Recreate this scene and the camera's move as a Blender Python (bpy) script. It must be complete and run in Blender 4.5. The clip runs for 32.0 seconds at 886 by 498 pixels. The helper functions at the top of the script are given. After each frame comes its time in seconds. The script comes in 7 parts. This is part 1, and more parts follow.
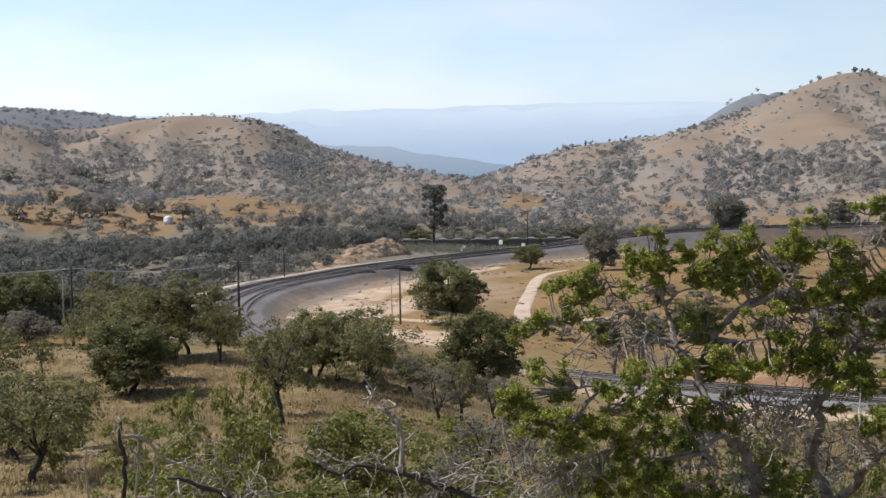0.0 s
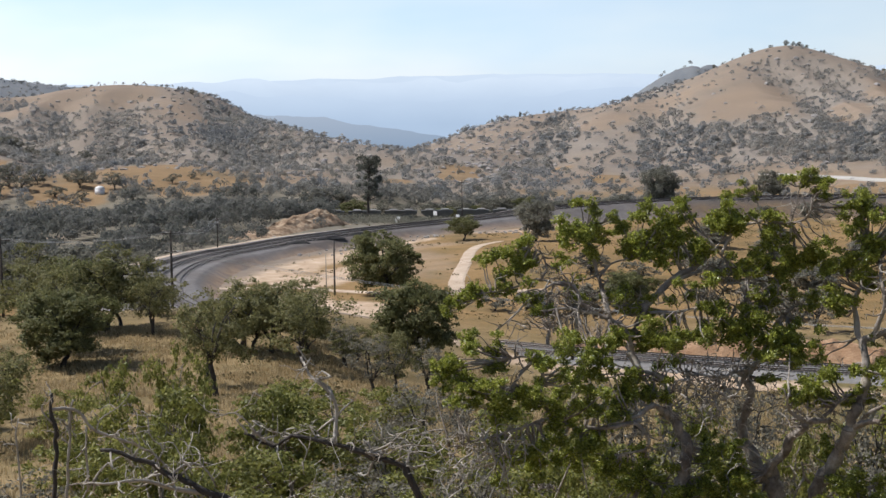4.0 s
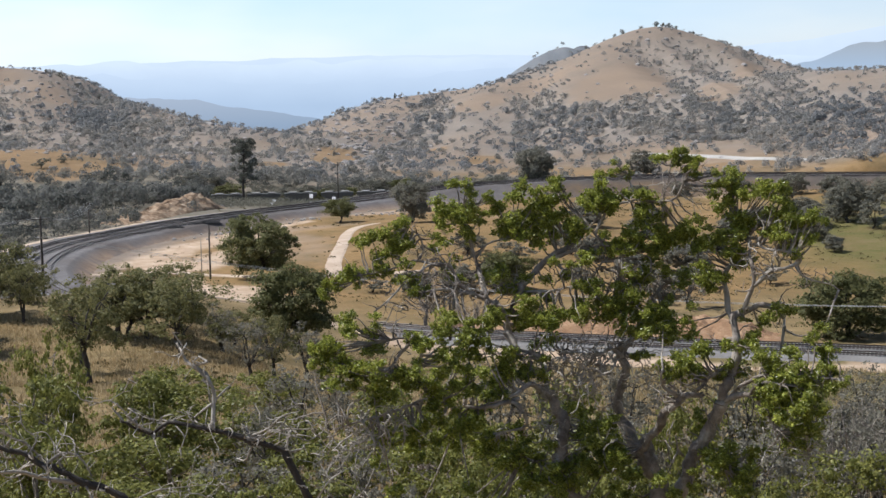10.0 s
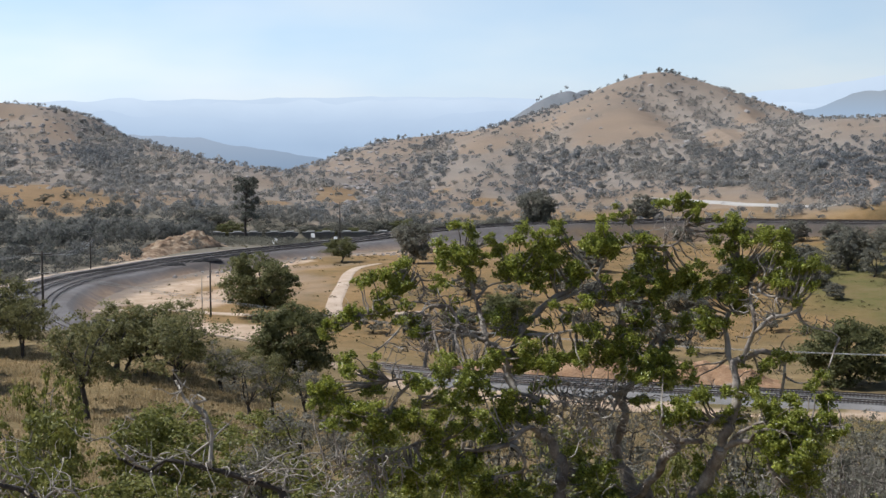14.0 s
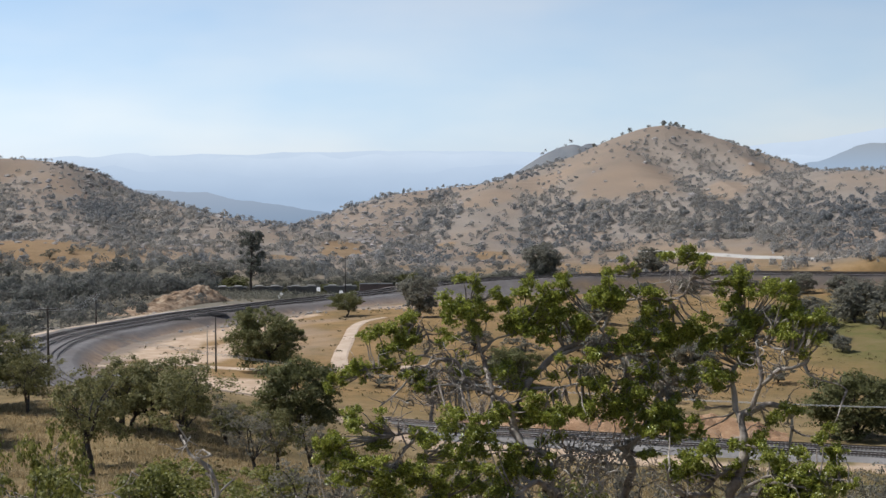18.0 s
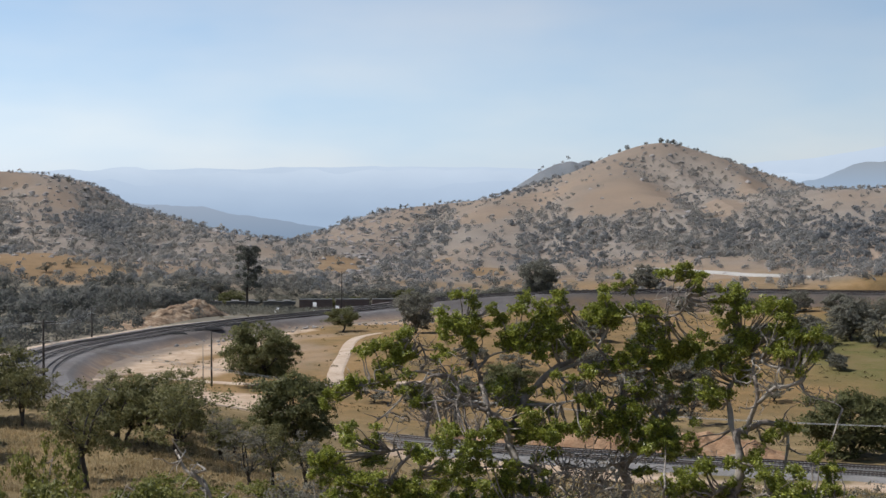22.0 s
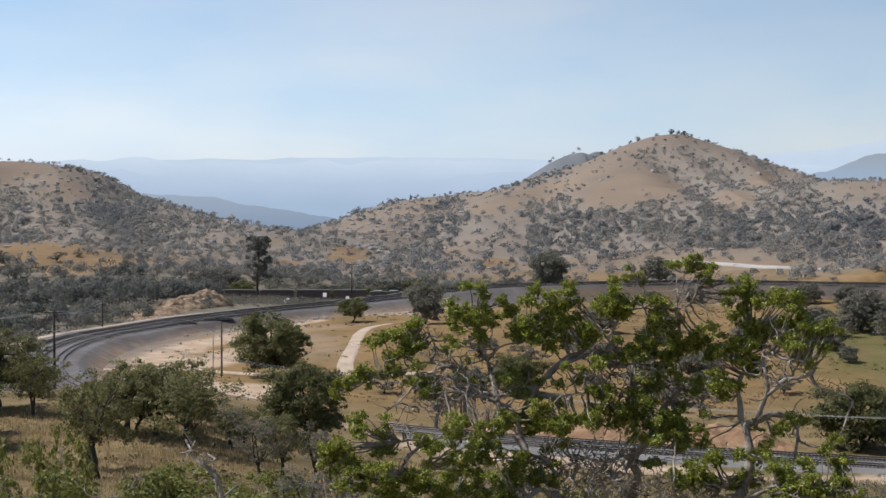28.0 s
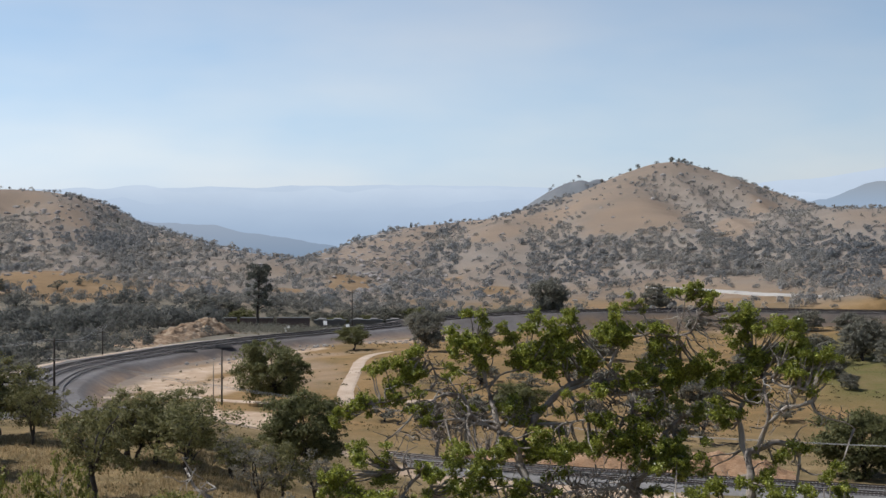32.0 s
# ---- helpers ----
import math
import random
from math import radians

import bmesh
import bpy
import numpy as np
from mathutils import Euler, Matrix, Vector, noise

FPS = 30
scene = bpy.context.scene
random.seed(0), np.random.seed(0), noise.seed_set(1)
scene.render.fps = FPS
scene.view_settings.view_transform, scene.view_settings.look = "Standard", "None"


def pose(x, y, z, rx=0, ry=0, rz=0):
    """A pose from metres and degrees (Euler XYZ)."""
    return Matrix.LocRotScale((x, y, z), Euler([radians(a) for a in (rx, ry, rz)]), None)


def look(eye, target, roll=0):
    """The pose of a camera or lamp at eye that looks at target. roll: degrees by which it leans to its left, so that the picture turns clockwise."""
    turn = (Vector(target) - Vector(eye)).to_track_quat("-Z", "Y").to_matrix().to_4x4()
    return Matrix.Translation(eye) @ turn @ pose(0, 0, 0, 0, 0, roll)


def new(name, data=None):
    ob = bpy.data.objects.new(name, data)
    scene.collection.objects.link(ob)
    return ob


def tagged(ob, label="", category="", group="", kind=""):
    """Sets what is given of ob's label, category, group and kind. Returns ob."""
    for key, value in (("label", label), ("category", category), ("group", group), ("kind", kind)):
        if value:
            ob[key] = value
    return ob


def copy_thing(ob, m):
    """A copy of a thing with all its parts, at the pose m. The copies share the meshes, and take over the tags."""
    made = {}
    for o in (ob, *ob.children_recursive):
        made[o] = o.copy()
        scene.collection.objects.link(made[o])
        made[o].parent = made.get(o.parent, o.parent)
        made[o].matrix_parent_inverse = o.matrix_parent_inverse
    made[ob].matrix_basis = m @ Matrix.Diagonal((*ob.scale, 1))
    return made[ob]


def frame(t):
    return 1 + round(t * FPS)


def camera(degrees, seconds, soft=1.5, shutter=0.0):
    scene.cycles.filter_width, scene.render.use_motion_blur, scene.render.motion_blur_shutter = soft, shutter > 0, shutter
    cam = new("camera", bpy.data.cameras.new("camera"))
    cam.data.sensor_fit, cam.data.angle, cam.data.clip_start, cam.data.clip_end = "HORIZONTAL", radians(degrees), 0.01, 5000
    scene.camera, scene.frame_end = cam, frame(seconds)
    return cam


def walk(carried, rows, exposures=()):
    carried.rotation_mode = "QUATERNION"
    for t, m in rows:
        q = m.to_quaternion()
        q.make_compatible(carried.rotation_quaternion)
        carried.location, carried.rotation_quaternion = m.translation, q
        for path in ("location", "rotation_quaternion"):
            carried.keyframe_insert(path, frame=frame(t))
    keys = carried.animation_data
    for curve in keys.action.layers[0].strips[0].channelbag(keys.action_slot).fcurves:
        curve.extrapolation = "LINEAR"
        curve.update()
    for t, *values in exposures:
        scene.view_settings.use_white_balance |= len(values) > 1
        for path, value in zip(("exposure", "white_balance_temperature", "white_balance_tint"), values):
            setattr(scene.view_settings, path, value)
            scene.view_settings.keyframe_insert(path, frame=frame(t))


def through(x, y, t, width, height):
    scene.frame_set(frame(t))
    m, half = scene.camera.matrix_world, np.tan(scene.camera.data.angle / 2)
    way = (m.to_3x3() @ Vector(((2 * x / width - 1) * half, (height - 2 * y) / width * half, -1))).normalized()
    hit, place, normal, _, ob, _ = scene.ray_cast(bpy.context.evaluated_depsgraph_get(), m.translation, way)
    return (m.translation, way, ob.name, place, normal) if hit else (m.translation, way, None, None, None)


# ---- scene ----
cam = camera(34, 32.0, 1.5)
walk(cam, (
    (0, pose(0, 0, 40, 85.314, 0.951, 7.601)),
    (0.5, pose(0, 0, 40, 85.513, 0.676, 7.057)),
    (1, pose(0, 0, 40, 85.620, 0.635, 6.733)),
    (1.5, pose(0, 0, 40, 85.327, 0.501, 6.300)),
    (2, pose(0, 0, 40, 85.421, 1.015, 6.169)),
    (2.5, pose(0, 0, 40, 84.775, 0.703, 6.126)),
    (4.5, pose(0, 0, 40, 84.129, 0.850, 4.703)),
    (5, pose(0, 0, 40, 85.113, 1.056, 4.514)),
    (5.5, pose(0, 0, 40, 85.229, 0.407, 3.604)),
    (6, pose(0, 0, 40, 85.409, 0.436, 2.966)),
    (6.5, pose(0, 0, 40, 85.307, 0.267, 2.545)),
    (7, pose(0, 0, 40, 85.306, 0.370, 2.394)),
    (7.5, pose(0, 0, 40, 85.395, -0.895, 2.811)),
    (8, pose(0, 0, 40, 84.942, -0.835, 2.520)),
    (8.5, pose(0, 0, 40, 84.690, -0.114, 1.923)),
    (9, pose(0, 0, 40, 82.801, 1.119, 2.702)),
    (9.5, pose(0, 0, 40, 83.109, 0.673, 0.852)),
    (10, pose(0, 0, 40, 83.349, 0.872, 0.106)),
    (10.5, pose(0, 0, 40, 83.302, 1.653, -0.447)),
    (11, pose(0, 0, 40, 82.589, 0.103, -0.579)),
    (11.5, pose(0, 0, 40, 81.871, 0.309, 0.635)),
    (12, pose(0, 0, 40, 85.140, 0.100, 1.880)),
    (12.5, pose(0, 0, 40, 85.541, -0.597, 0.417)),
    (13, pose(0, 0, 40, 85.203, -0.151, 0.013)),
    (13.5, pose(0, 0, 40, 84.874, -0.033, 0.225)),
    (15.5, pose(0, 0, 40, 86.318, 0.115, 0.139)),
    (16, pose(0, 0, 40, 86.915, 0.195, 0.038)),
    (16.5, pose(0, 0, 40, 87.312, 0.209, -0.044)),
    (17, pose(0, 0, 40, 86.965, 0.157, 0.318)),
    (17.5, pose(0, 0, 40, 86.822, 0.081, 0.385)),
    (18, pose(0, 0, 40, 87.108, 0.222, 0.441)),
    (18.5, pose(0, 0, 40, 87.314, 0.328, 0.514)),
    (19, pose(0, 0, 40, 87.478, 0.202, 0.555)),
    (19.5, pose(0, 0, 40, 87.500, 0.084, 0.498)),
    (20, pose(0, 0, 40, 87.284, -0.100, 0.542)),
    (20.5, pose(0, 0, 40, 86.997, -0.268, 0.537)),
    (21, pose(0, 0, 40, 87.081, -0.232, 0.486)),
    (21.5, pose(0, 0, 40, 87.441, -0.351, 0.320)),
    (22, pose(0, 0, 40, 87.734, -0.159, 0.327)),
    (22.5, pose(0, 0, 40, 87.642, 0.980, 0.780)),
    (23, pose(0, 0, 40, 86.081, 1.021, 1.470)),
    (23.5, pose(0, 0, 40, 85.264, -1.813, -1.211)),
    (23.7, pose(0, 0, 40, 87.017, -1.520, -3.363)),
    (24, pose(0, 0, 40, 86.090, -0.059, -0.577)),
    (24.1, pose(0, 0, 40, 85.855, 0.510, 1.413)),
    (24.5, pose(0, 0, 40, 85.120, -0.126, 0.182)),
    (25, pose(0, 0, 40, 85.013, 0.503, 2.821)),
    (25.5, pose(0, 0, 40, 86.144, 0.352, 2.838)),
    (26, pose(0, 0, 40, 86.372, 0.126, 2.301)),
    (26.5, pose(0, 0, 40, 86.639, -0.418, 1.742)),
    (28.5, pose(0, 0, 40, 87.480, -0.216, 0.628)),
    (29, pose(0, 0, 40, 87.554, -0.290, 0.804)),
    (29.5, pose(0, 0, 40, 87.695, -0.379, 0.704)),
    (30, pose(0, 0, 40, 87.749, -0.312, 0.698)),
    (30.5, pose(0, 0, 40, 87.943, -0.334, 0.729)),
    (31, pose(0, 0, 40, 88.065, -0.256, 0.727)),
    (31.5, pose(0, 0, 40, 88.092, -0.248, 0.941)),
    (32, pose(0, 0, 40, 88.470, -0.249, 0.747)),
), ((0, 0.06, 6130, 11.5), (8, 0.08, 6050, 11.5), (10, 0.14, 5950, 11), (11, 0.2, 5860, 10.5), (12, 0.23, 5860, 10.5), (13, 0.08, 5880, 10.5), (16, -0.07, 6030, 11), (23, -0.2, 6060, 11.5), (25, -0.15, 6100, 12), (30, -0.17, 6040, 11.5), (32, -0.24, 6040, 11.5)))

# ---- daylight ----
SUN_FROM = Vector((-0.62, 0.10, 0.78)).normalized()
world = bpy.data.worlds.new("sky")
scene.world = world
world.use_nodes = True
sky_nodes = world.node_tree.nodes
sky = sky_nodes.new("ShaderNodeTexSky")
sky.sky_type, sky.sun_disc = "NISHITA", False
sky.sun_elevation = math.asin(SUN_FROM.z)
sky.sun_rotation = math.atan2(SUN_FROM.x, SUN_FROM.y)
sky.air_density, sky.dust_density, sky.ozone_density, sky.altitude = 1.0, 0.5, 2.0, 300
clear = sky_nodes["Background"]
clear.inputs["Strength"].default_value = 0.055
world.node_tree.links.new(sky.outputs[0], clear.inputs["Color"])
# the pale veil of summer haze over the blue, with faint streaks of cloud
veil = sky_nodes.new("ShaderNodeBackground")
veil.inputs["Strength"].default_value = 0.66
way = sky_nodes.new("ShaderNodeTexCoord")
stretch = sky_nodes.new("ShaderNodeMapping")
stretch.inputs["Scale"].default_value = (2.2, 2.2, 7.0)
cloud = sky_nodes.new("ShaderNodeTexNoise")
cloud.inputs["Scale"].default_value, cloud.inputs["Detail"].default_value = 1.6, 4.0
tone = sky_nodes.new("ShaderNodeValToRGB")
tone.color_ramp.elements[0].position, tone.color_ramp.elements[0].color = 0.36, (0.55, 0.74, 0.97, 1)
tone.color_ramp.elements[1].position, tone.color_ramp.elements[1].color = 0.70, (0.90, 0.92, 0.955, 1)
# the haze lies low: it thins out overhead
split = sky_nodes.new("ShaderNodeSeparateXYZ")
thin = sky_nodes.new("ShaderNodeMapRange")
for key, v in ((1, 0.03), (2, 0.42), (3, 0.68), (4, 0.05)):
    thin.inputs[key].default_value = v
# and it glows towards the sun's side
glare = sky_nodes.new("ShaderNodeMapRange")
for key, v in ((1, -0.6), (2, 0.6), (3, 1.24), (4, 0.60)):
    glare.inputs[key].default_value = v
amount = sky_nodes.new("ShaderNodeMath")
amount.operation = "MULTIPLY"
both = sky_nodes.new("ShaderNodeAddShader")
for a, b in ((way.outputs["Generated"], stretch.inputs[0]), (way.outputs["Generated"], split.inputs[0]), (split.outputs["Z"], thin.inputs[0]), (thin.outputs[0], amount.inputs[0]), (split.outputs["X"], glare.inputs[0]), (glare.outputs[0], amount.inputs[1]), (amount.outputs[0], veil.inputs["Strength"]),
              (stretch.outputs[0], cloud.inputs["Vector"]), (cloud.outputs["Fac"], tone.inputs["Fac"]),
             (tone.outputs["Color"], veil.inputs["Color"]), (clear.outputs[0], both.inputs[0]), (veil.outputs[0], both.inputs[1]),
             (both.outputs[0], sky_nodes["World Output"].inputs["Surface"])):
    world.node_tree.links.new(a, b)
sun = new("sun", bpy.data.lights.new("sun", "SUN"))
sun.data.energy, sun.data.angle, sun.data.color = 5.0, radians(0.6), (1.0, 0.95, 0.87)
sun.matrix_basis = look(SUN_FROM * 100, (0, 0, 0))


# ---- materials ----
class Nodes:
    """Short names for building a node material."""

    def __init__(self, name, rough=0.9, metal=0.0, specular=0.3):
        self.mat = bpy.data.materials.new(name)
        self.mat.use_nodes = True
        self.tree = self.mat.node_tree
        self.shader = self.tree.nodes["Principled BSDF"]
        self.shader.inputs["Roughness"].default_value = rough
        self.shader.inputs["Metallic"].default_value = metal
        self.shader.inputs["Specular IOR Level"].default_value = specular
        self.place = self.add("ShaderNodeNewGeometry").outputs["Position"]

    def add(self, kind):
        return self.tree.nodes.new(kind)

    def link(self, a, b):
        self.tree.links.new(a, b)

    def noise(self, size, detail=4.0, rough=0.6, coord=None):
        n = self.add("ShaderNodeTexNoise")
        n.inputs["Scale"].default_value = 1.0 / size
        n.inputs["Detail"].default_value = detail
        n.inputs["Roughness"].default_value = rough
        self.link(coord or self.place, n.inputs["Vector"])
        return n.outputs["Fac"]

    def ramp(self, fac, stops):
        r = self.add("ShaderNodeValToRGB")
        while len(r.color_ramp.elements) < len(stops):
            r.color_ramp.elements.new(0.5)
        for e, (at, col) in zip(r.color_ramp.elements, stops):
            e.position, e.color = at, (*col, 1) if len(col) == 3 else col
        self.link(fac, r.inputs["Fac"])
        return r.outputs["Color"]

    def mix(self, fac, a, b, blend="MIX"):
        m = self.add("ShaderNodeMix")
        m.data_type, m.blend_type = "RGBA", blend
        for key, v in ((0, fac), (6, a), (7, b)):
            if isinstance(v, (int, float)):
                m.inputs[key].default_value = v
            elif isinstance(v, tuple):
                m.inputs[key].default_value = (*v, 1)
            else:
                self.link(v, m.inputs[key])
        return m.outputs[2]

    def attribute(self, name):
        a = self.add("ShaderNodeAttribute")
        a.attribute_name = name
        return a.outputs["Fac"]

    def island(self):
        return self.add("ShaderNodeNewGeometry").outputs["Random Per Island"]

    def object_random(self):
        return self.add("ShaderNodeObjectInfo").outputs["Random"]

    def local(self):
        return self.add("ShaderNodeTexCoord").outputs["Object"]

    def bump(self, fac, strength=0.4, depth=0.02):
        b = self.add("ShaderNodeBump")
        b.inputs["Strength"].default_value, b.inputs["Distance"].default_value = strength, depth
        self.link(fac, b.inputs["Height"])
        self.link(b.outputs["Normal"], self.shader.inputs["Normal"])

    def color(self, c):
        if isinstance(c, tuple):
            self.shader.inputs["Base Color"].default_value = (*c, 1)
        else:
            self.link(c, self.shader.inputs["Base Color"])
        return self.mat


def ground_material():
    n = Nodes("dry_grassland", 0.95, 0, 0.1)
    fine = n.noise(0.5, 4, 0.7)
    straw = n.ramp(n.noise(9, 7, 0.72), ((0.32, (0.085, 0.068, 0.03)), (0.45, (0.175, 0.127, 0.055)), (0.58, (0.265, 0.19, 0.09)), (0.75, (0.345, 0.26, 0.142))))
    gold = n.ramp(n.noise(17, 8, 0.78), ((0.28, (0.098, 0.082, 0.034)), (0.42, (0.182, 0.120, 0.046)), (0.56, (0.275, 0.168, 0.067)), (0.75, (0.35, 0.238, 0.118))))
    green = n.ramp(n.noise(20, 7, 0.75), ((0.36, (0.062, 0.076, 0.015)), (0.5, (0.112, 0.112, 0.028)), (0.62, (0.165, 0.124, 0.052))))
    # hill grass and brush are greyed and paled, with haze in the colour
    hill = n.ramp(n.noise(45, 6, 0.65), ((0.34, (0.205, 0.168, 0.138)), (0.5, (0.25, 0.20, 0.160)), (0.66, (0.295, 0.226, 0.170))))
    brush = n.ramp(n.noise(14, 5, 0.7), ((0.35, (0.222, 0.20, 0.182)), (0.65, (0.29, 0.257, 0.225))))
    earth = n.ramp(n.noise(5, 5, 0.7), ((0.3, (0.33, 0.235, 0.17)), (0.7, (0.45, 0.35, 0.27))))
    c = n.mix(n.attribute("meadow"), straw, gold)
    c = n.mix(n.attribute("green"), c, green)
    c = n.mix(n.attribute("hill"), c, hill)
    c = n.mix(n.attribute("bare"), c, n.ramp(n.noise(30, 6, 0.65), ((0.32, (0.24, 0.182, 0.138)), (0.5, (0.285, 0.212, 0.156)), (0.7, (0.33, 0.24, 0.168)))))
    c = n.mix(n.attribute("brush"), c, brush)
    # land beyond 1150 m: blue haze mixed into the colour of the woods
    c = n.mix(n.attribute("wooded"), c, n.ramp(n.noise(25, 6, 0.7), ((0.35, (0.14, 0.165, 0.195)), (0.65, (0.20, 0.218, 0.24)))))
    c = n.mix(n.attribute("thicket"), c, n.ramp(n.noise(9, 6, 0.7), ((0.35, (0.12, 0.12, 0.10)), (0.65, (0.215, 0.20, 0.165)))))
    c = n.mix(n.attribute("earth"), c, earth)
    c = n.mix(n.attribute("gold"), c, n.ramp(n.noise(16, 6, 0.7), ((0.3, (0.205, 0.134, 0.070)), (0.55, (0.275, 0.178, 0.092)), (0.75, (0.325, 0.232, 0.14)))))
    c = n.mix(n.attribute("dirt"), c, n.ramp(n.noise(4, 6, 0.75), ((0.3, (0.38, 0.26, 0.165)), (0.55, (0.56, 0.42, 0.30)), (0.75, (0.70, 0.57, 0.45)))))
    c = n.mix(n.attribute("gravel"), c, n.ramp(n.noise(3, 6, 0.75), ((0.3, (0.15, 0.125, 0.105)), (0.7, (0.25, 0.215, 0.19)))))
    c = n.mix(n.ramp(fine, ((0.35, (0, 0, 0)), (0.7, (0.35, 0.35, 0.35)))), c, (0.27, 0.215, 0.145), "MIX")
    n.bump(n.noise(0.35, 5, 0.75), 0.6, 0.12)
    return n.color(c)


def mottled(name, size, stops, rough=0.9, metal=0.0, relief=0.3, depth=0.02, fine=0.0, local=False, specular=0.3):
    """A surface of one stuff with coarse and fine variation."""
    n = Nodes(name, rough, metal, specular)
    where = n.local() if local else None
    c = n.ramp(n.noise(size, 5, 0.65, where), stops)
    grain = n.noise(fine or size / 8, 4, 0.7, where)
    c = n.mix(n.ramp(grain, ((0.4, (0.0, 0.0, 0.0)), (0.75, (0.4, 0.4, 0.4)))), c, tuple(min(1, v * 0.55) for v in stops[0][1]))
    n.bump(grain, relief, depth)
    return n.color(c)


def leaf_material(name, dark, light, shine=0.45, through=0.25, pale=None):
    """Foliage: each leaf or tuft takes its own shade; some light comes through."""
    n = Nodes(name, shine, 0, 0.35)
    stops = [(0.0, dark), (0.6, tuple((a + b) / 2 for a, b in zip(dark, light))), (0.93, light)]
    if pale:
        stops.append((1.0, pale))
    c = n.ramp(n.island(), stops)
    c = n.mix(n.ramp(n.object_random(), ((0, (0, 0, 0)), (1, (0.35, 0.35, 0.35)))), c, tuple(v * 0.9 for v in dark))
    n.color(c)
    glow = n.add("ShaderNodeBsdfTranslucent")
    n.link(c, glow.inputs["Color"])
    both = n.add("ShaderNodeMixShader")
    both.inputs[0].default_value = through
    n.link(n.shader.outputs[0], both.inputs[1])
    n.link(glow.outputs[0], both.inputs[2])
    n.link(both.outputs[0], n.tree.nodes["Material Output"].inputs["Surface"])
    return n.mat


def toned_leaf_material(name, stops, through=0.4, rough=0.9):
    """Far foliage: each tree has its own tone."""
    n = Nodes(name, rough, 0, 0.15)
    c = n.color(n.ramp(n.attribute("tone"), stops)) and n.shader.inputs["Base Color"].links[0].from_socket
    glow = n.add("ShaderNodeBsdfTranslucent")
    n.link(c, glow.inputs["Color"])
    both = n.add("ShaderNodeMixShader")
    both.inputs[0].default_value = through
    n.link(n.shader.outputs[0], both.inputs[1])
    n.link(glow.outputs[0], both.inputs[2])
    n.link(both.outputs[0], n.tree.nodes["Material Output"].inputs["Surface"])
    return n.mat


M_GROUND = ground_material()
def ballast_material():
    n = Nodes("grey_ballast", 0.95, 0, 0.2)
    c = n.ramp(n.noise(5, 6, 0.7), ((0.3, (0.165, 0.152, 0.148)), (0.7, (0.275, 0.258, 0.25))))
    c = n.mix(n.ramp(n.noise(38, 4, 0.6), ((0.42, (0.0, 0.0, 0.0)), (0.62, (0.8, 0.8, 0.8)))), c, (0.135, 0.112, 0.098))
    stone = n.noise(0.22, 4, 0.7)
    c = n.mix(n.ramp(stone, ((0.4, (0.0, 0.0, 0.0)), (0.75, (0.5, 0.5, 0.5)))), c, (0.10, 0.095, 0.092))
    split = n.add("ShaderNodeSeparateXYZ")
    n.link(n.place, split.inputs[0])

    def graded(axis, lo, hi, top):
        g = n.add("ShaderNodeMapRange")
        for key, v in ((1, lo), (2, hi), (3, 0.0), (4, top)):
            g.inputs[key].default_value = v
        n.link(split.outputs[axis], g.inputs[0])
        return g.outputs[0]

    def times(a, b):
        m = n.add("ShaderNodeMath")
        m.operation = "MULTIPLY"
        n.link(a, m.inputs[0]), n.link(b, m.inputs[1])
        return m.outputs[0]

    # cinders and weeds cover the long bank in the north-east
    bank = times(graded("X", -5.0, 50.0, 0.85), graded("Y", 300.0, 330.0, 1.0))
    c = n.mix(bank, c, n.ramp(n.noise(6, 5, 0.7), ((0.35, (0.07, 0.064, 0.061)), (0.65, (0.125, 0.108, 0.098)))))
    # washed-out brown soil round the foot of the western bend
    soil = times(graded("Z", 3.2, 1.7, 1.0), graded("X", 20.0, -30.0, 1.0))
    soil = times(soil, n.ramp(n.noise(16, 5, 0.65), ((0.36, (0.1, 0.1, 0.1)), (0.55, (0.95, 0.95, 0.95)))))
    c = n.mix(soil, c, n.ramp(n.noise(4, 5, 0.7), ((0.35, (0.24, 0.165, 0.112)), (0.65, (0.36, 0.262, 0.185)))))
    toe = times(times(graded("Z", 6.2, 4.2, 0.85), graded("X", 15.0, 40.0, 1.0)), n.ramp(n.noise(14, 5, 0.65), ((0.34, (0.2, 0.2, 0.2)), (0.56, (1.0, 1.0, 1.0)))))
    c = n.mix(toe, c, n.ramp(n.noise(5, 5, 0.7), ((0.35, (0.14, 0.098, 0.062)), (0.65, (0.235, 0.16, 0.09)))))
    n.bump(stone, 0.8, 0.08)
    return n.color(c)


M_BALLAST = ballast_material()
M_BALLAST_PALE = mottled("pale_ballast", 5, ((0.3, (0.19, 0.18, 0.17)), (0.7, (0.29, 0.274, 0.258))), 0.95, relief=0.8, depth=0.08, fine=0.22)
M_DIRT = mottled("pale_dirt", 5, ((0.3, (0.46, 0.345, 0.25)), (0.7, (0.62, 0.50, 0.385))), 0.95, relief=0.5, depth=0.06, fine=0.4)
M_ROAD = mottled("pale_paved_road", 9, ((0.3, (0.42, 0.395, 0.36)), (0.7, (0.53, 0.50, 0.45))), 0.9, fine=0.5)
M_STEEL = mottled("rusty_rail_steel", 1.5, ((0.3, (0.085, 0.07, 0.062)), (0.7, (0.15, 0.125, 0.108))), 0.55, 0.6)
M_TIE = mottled("weathered_tie_wood", 1.2, ((0.3, (0.185, 0.172, 0.165)), (0.7, (0.26, 0.243, 0.233))), 0.9)
M_TIE_DARK = mottled("oily_black_tie_wood", 1.2, ((0.3, (0.07, 0.064, 0.06)), (0.7, (0.11, 0.102, 0.096))), 0.9)
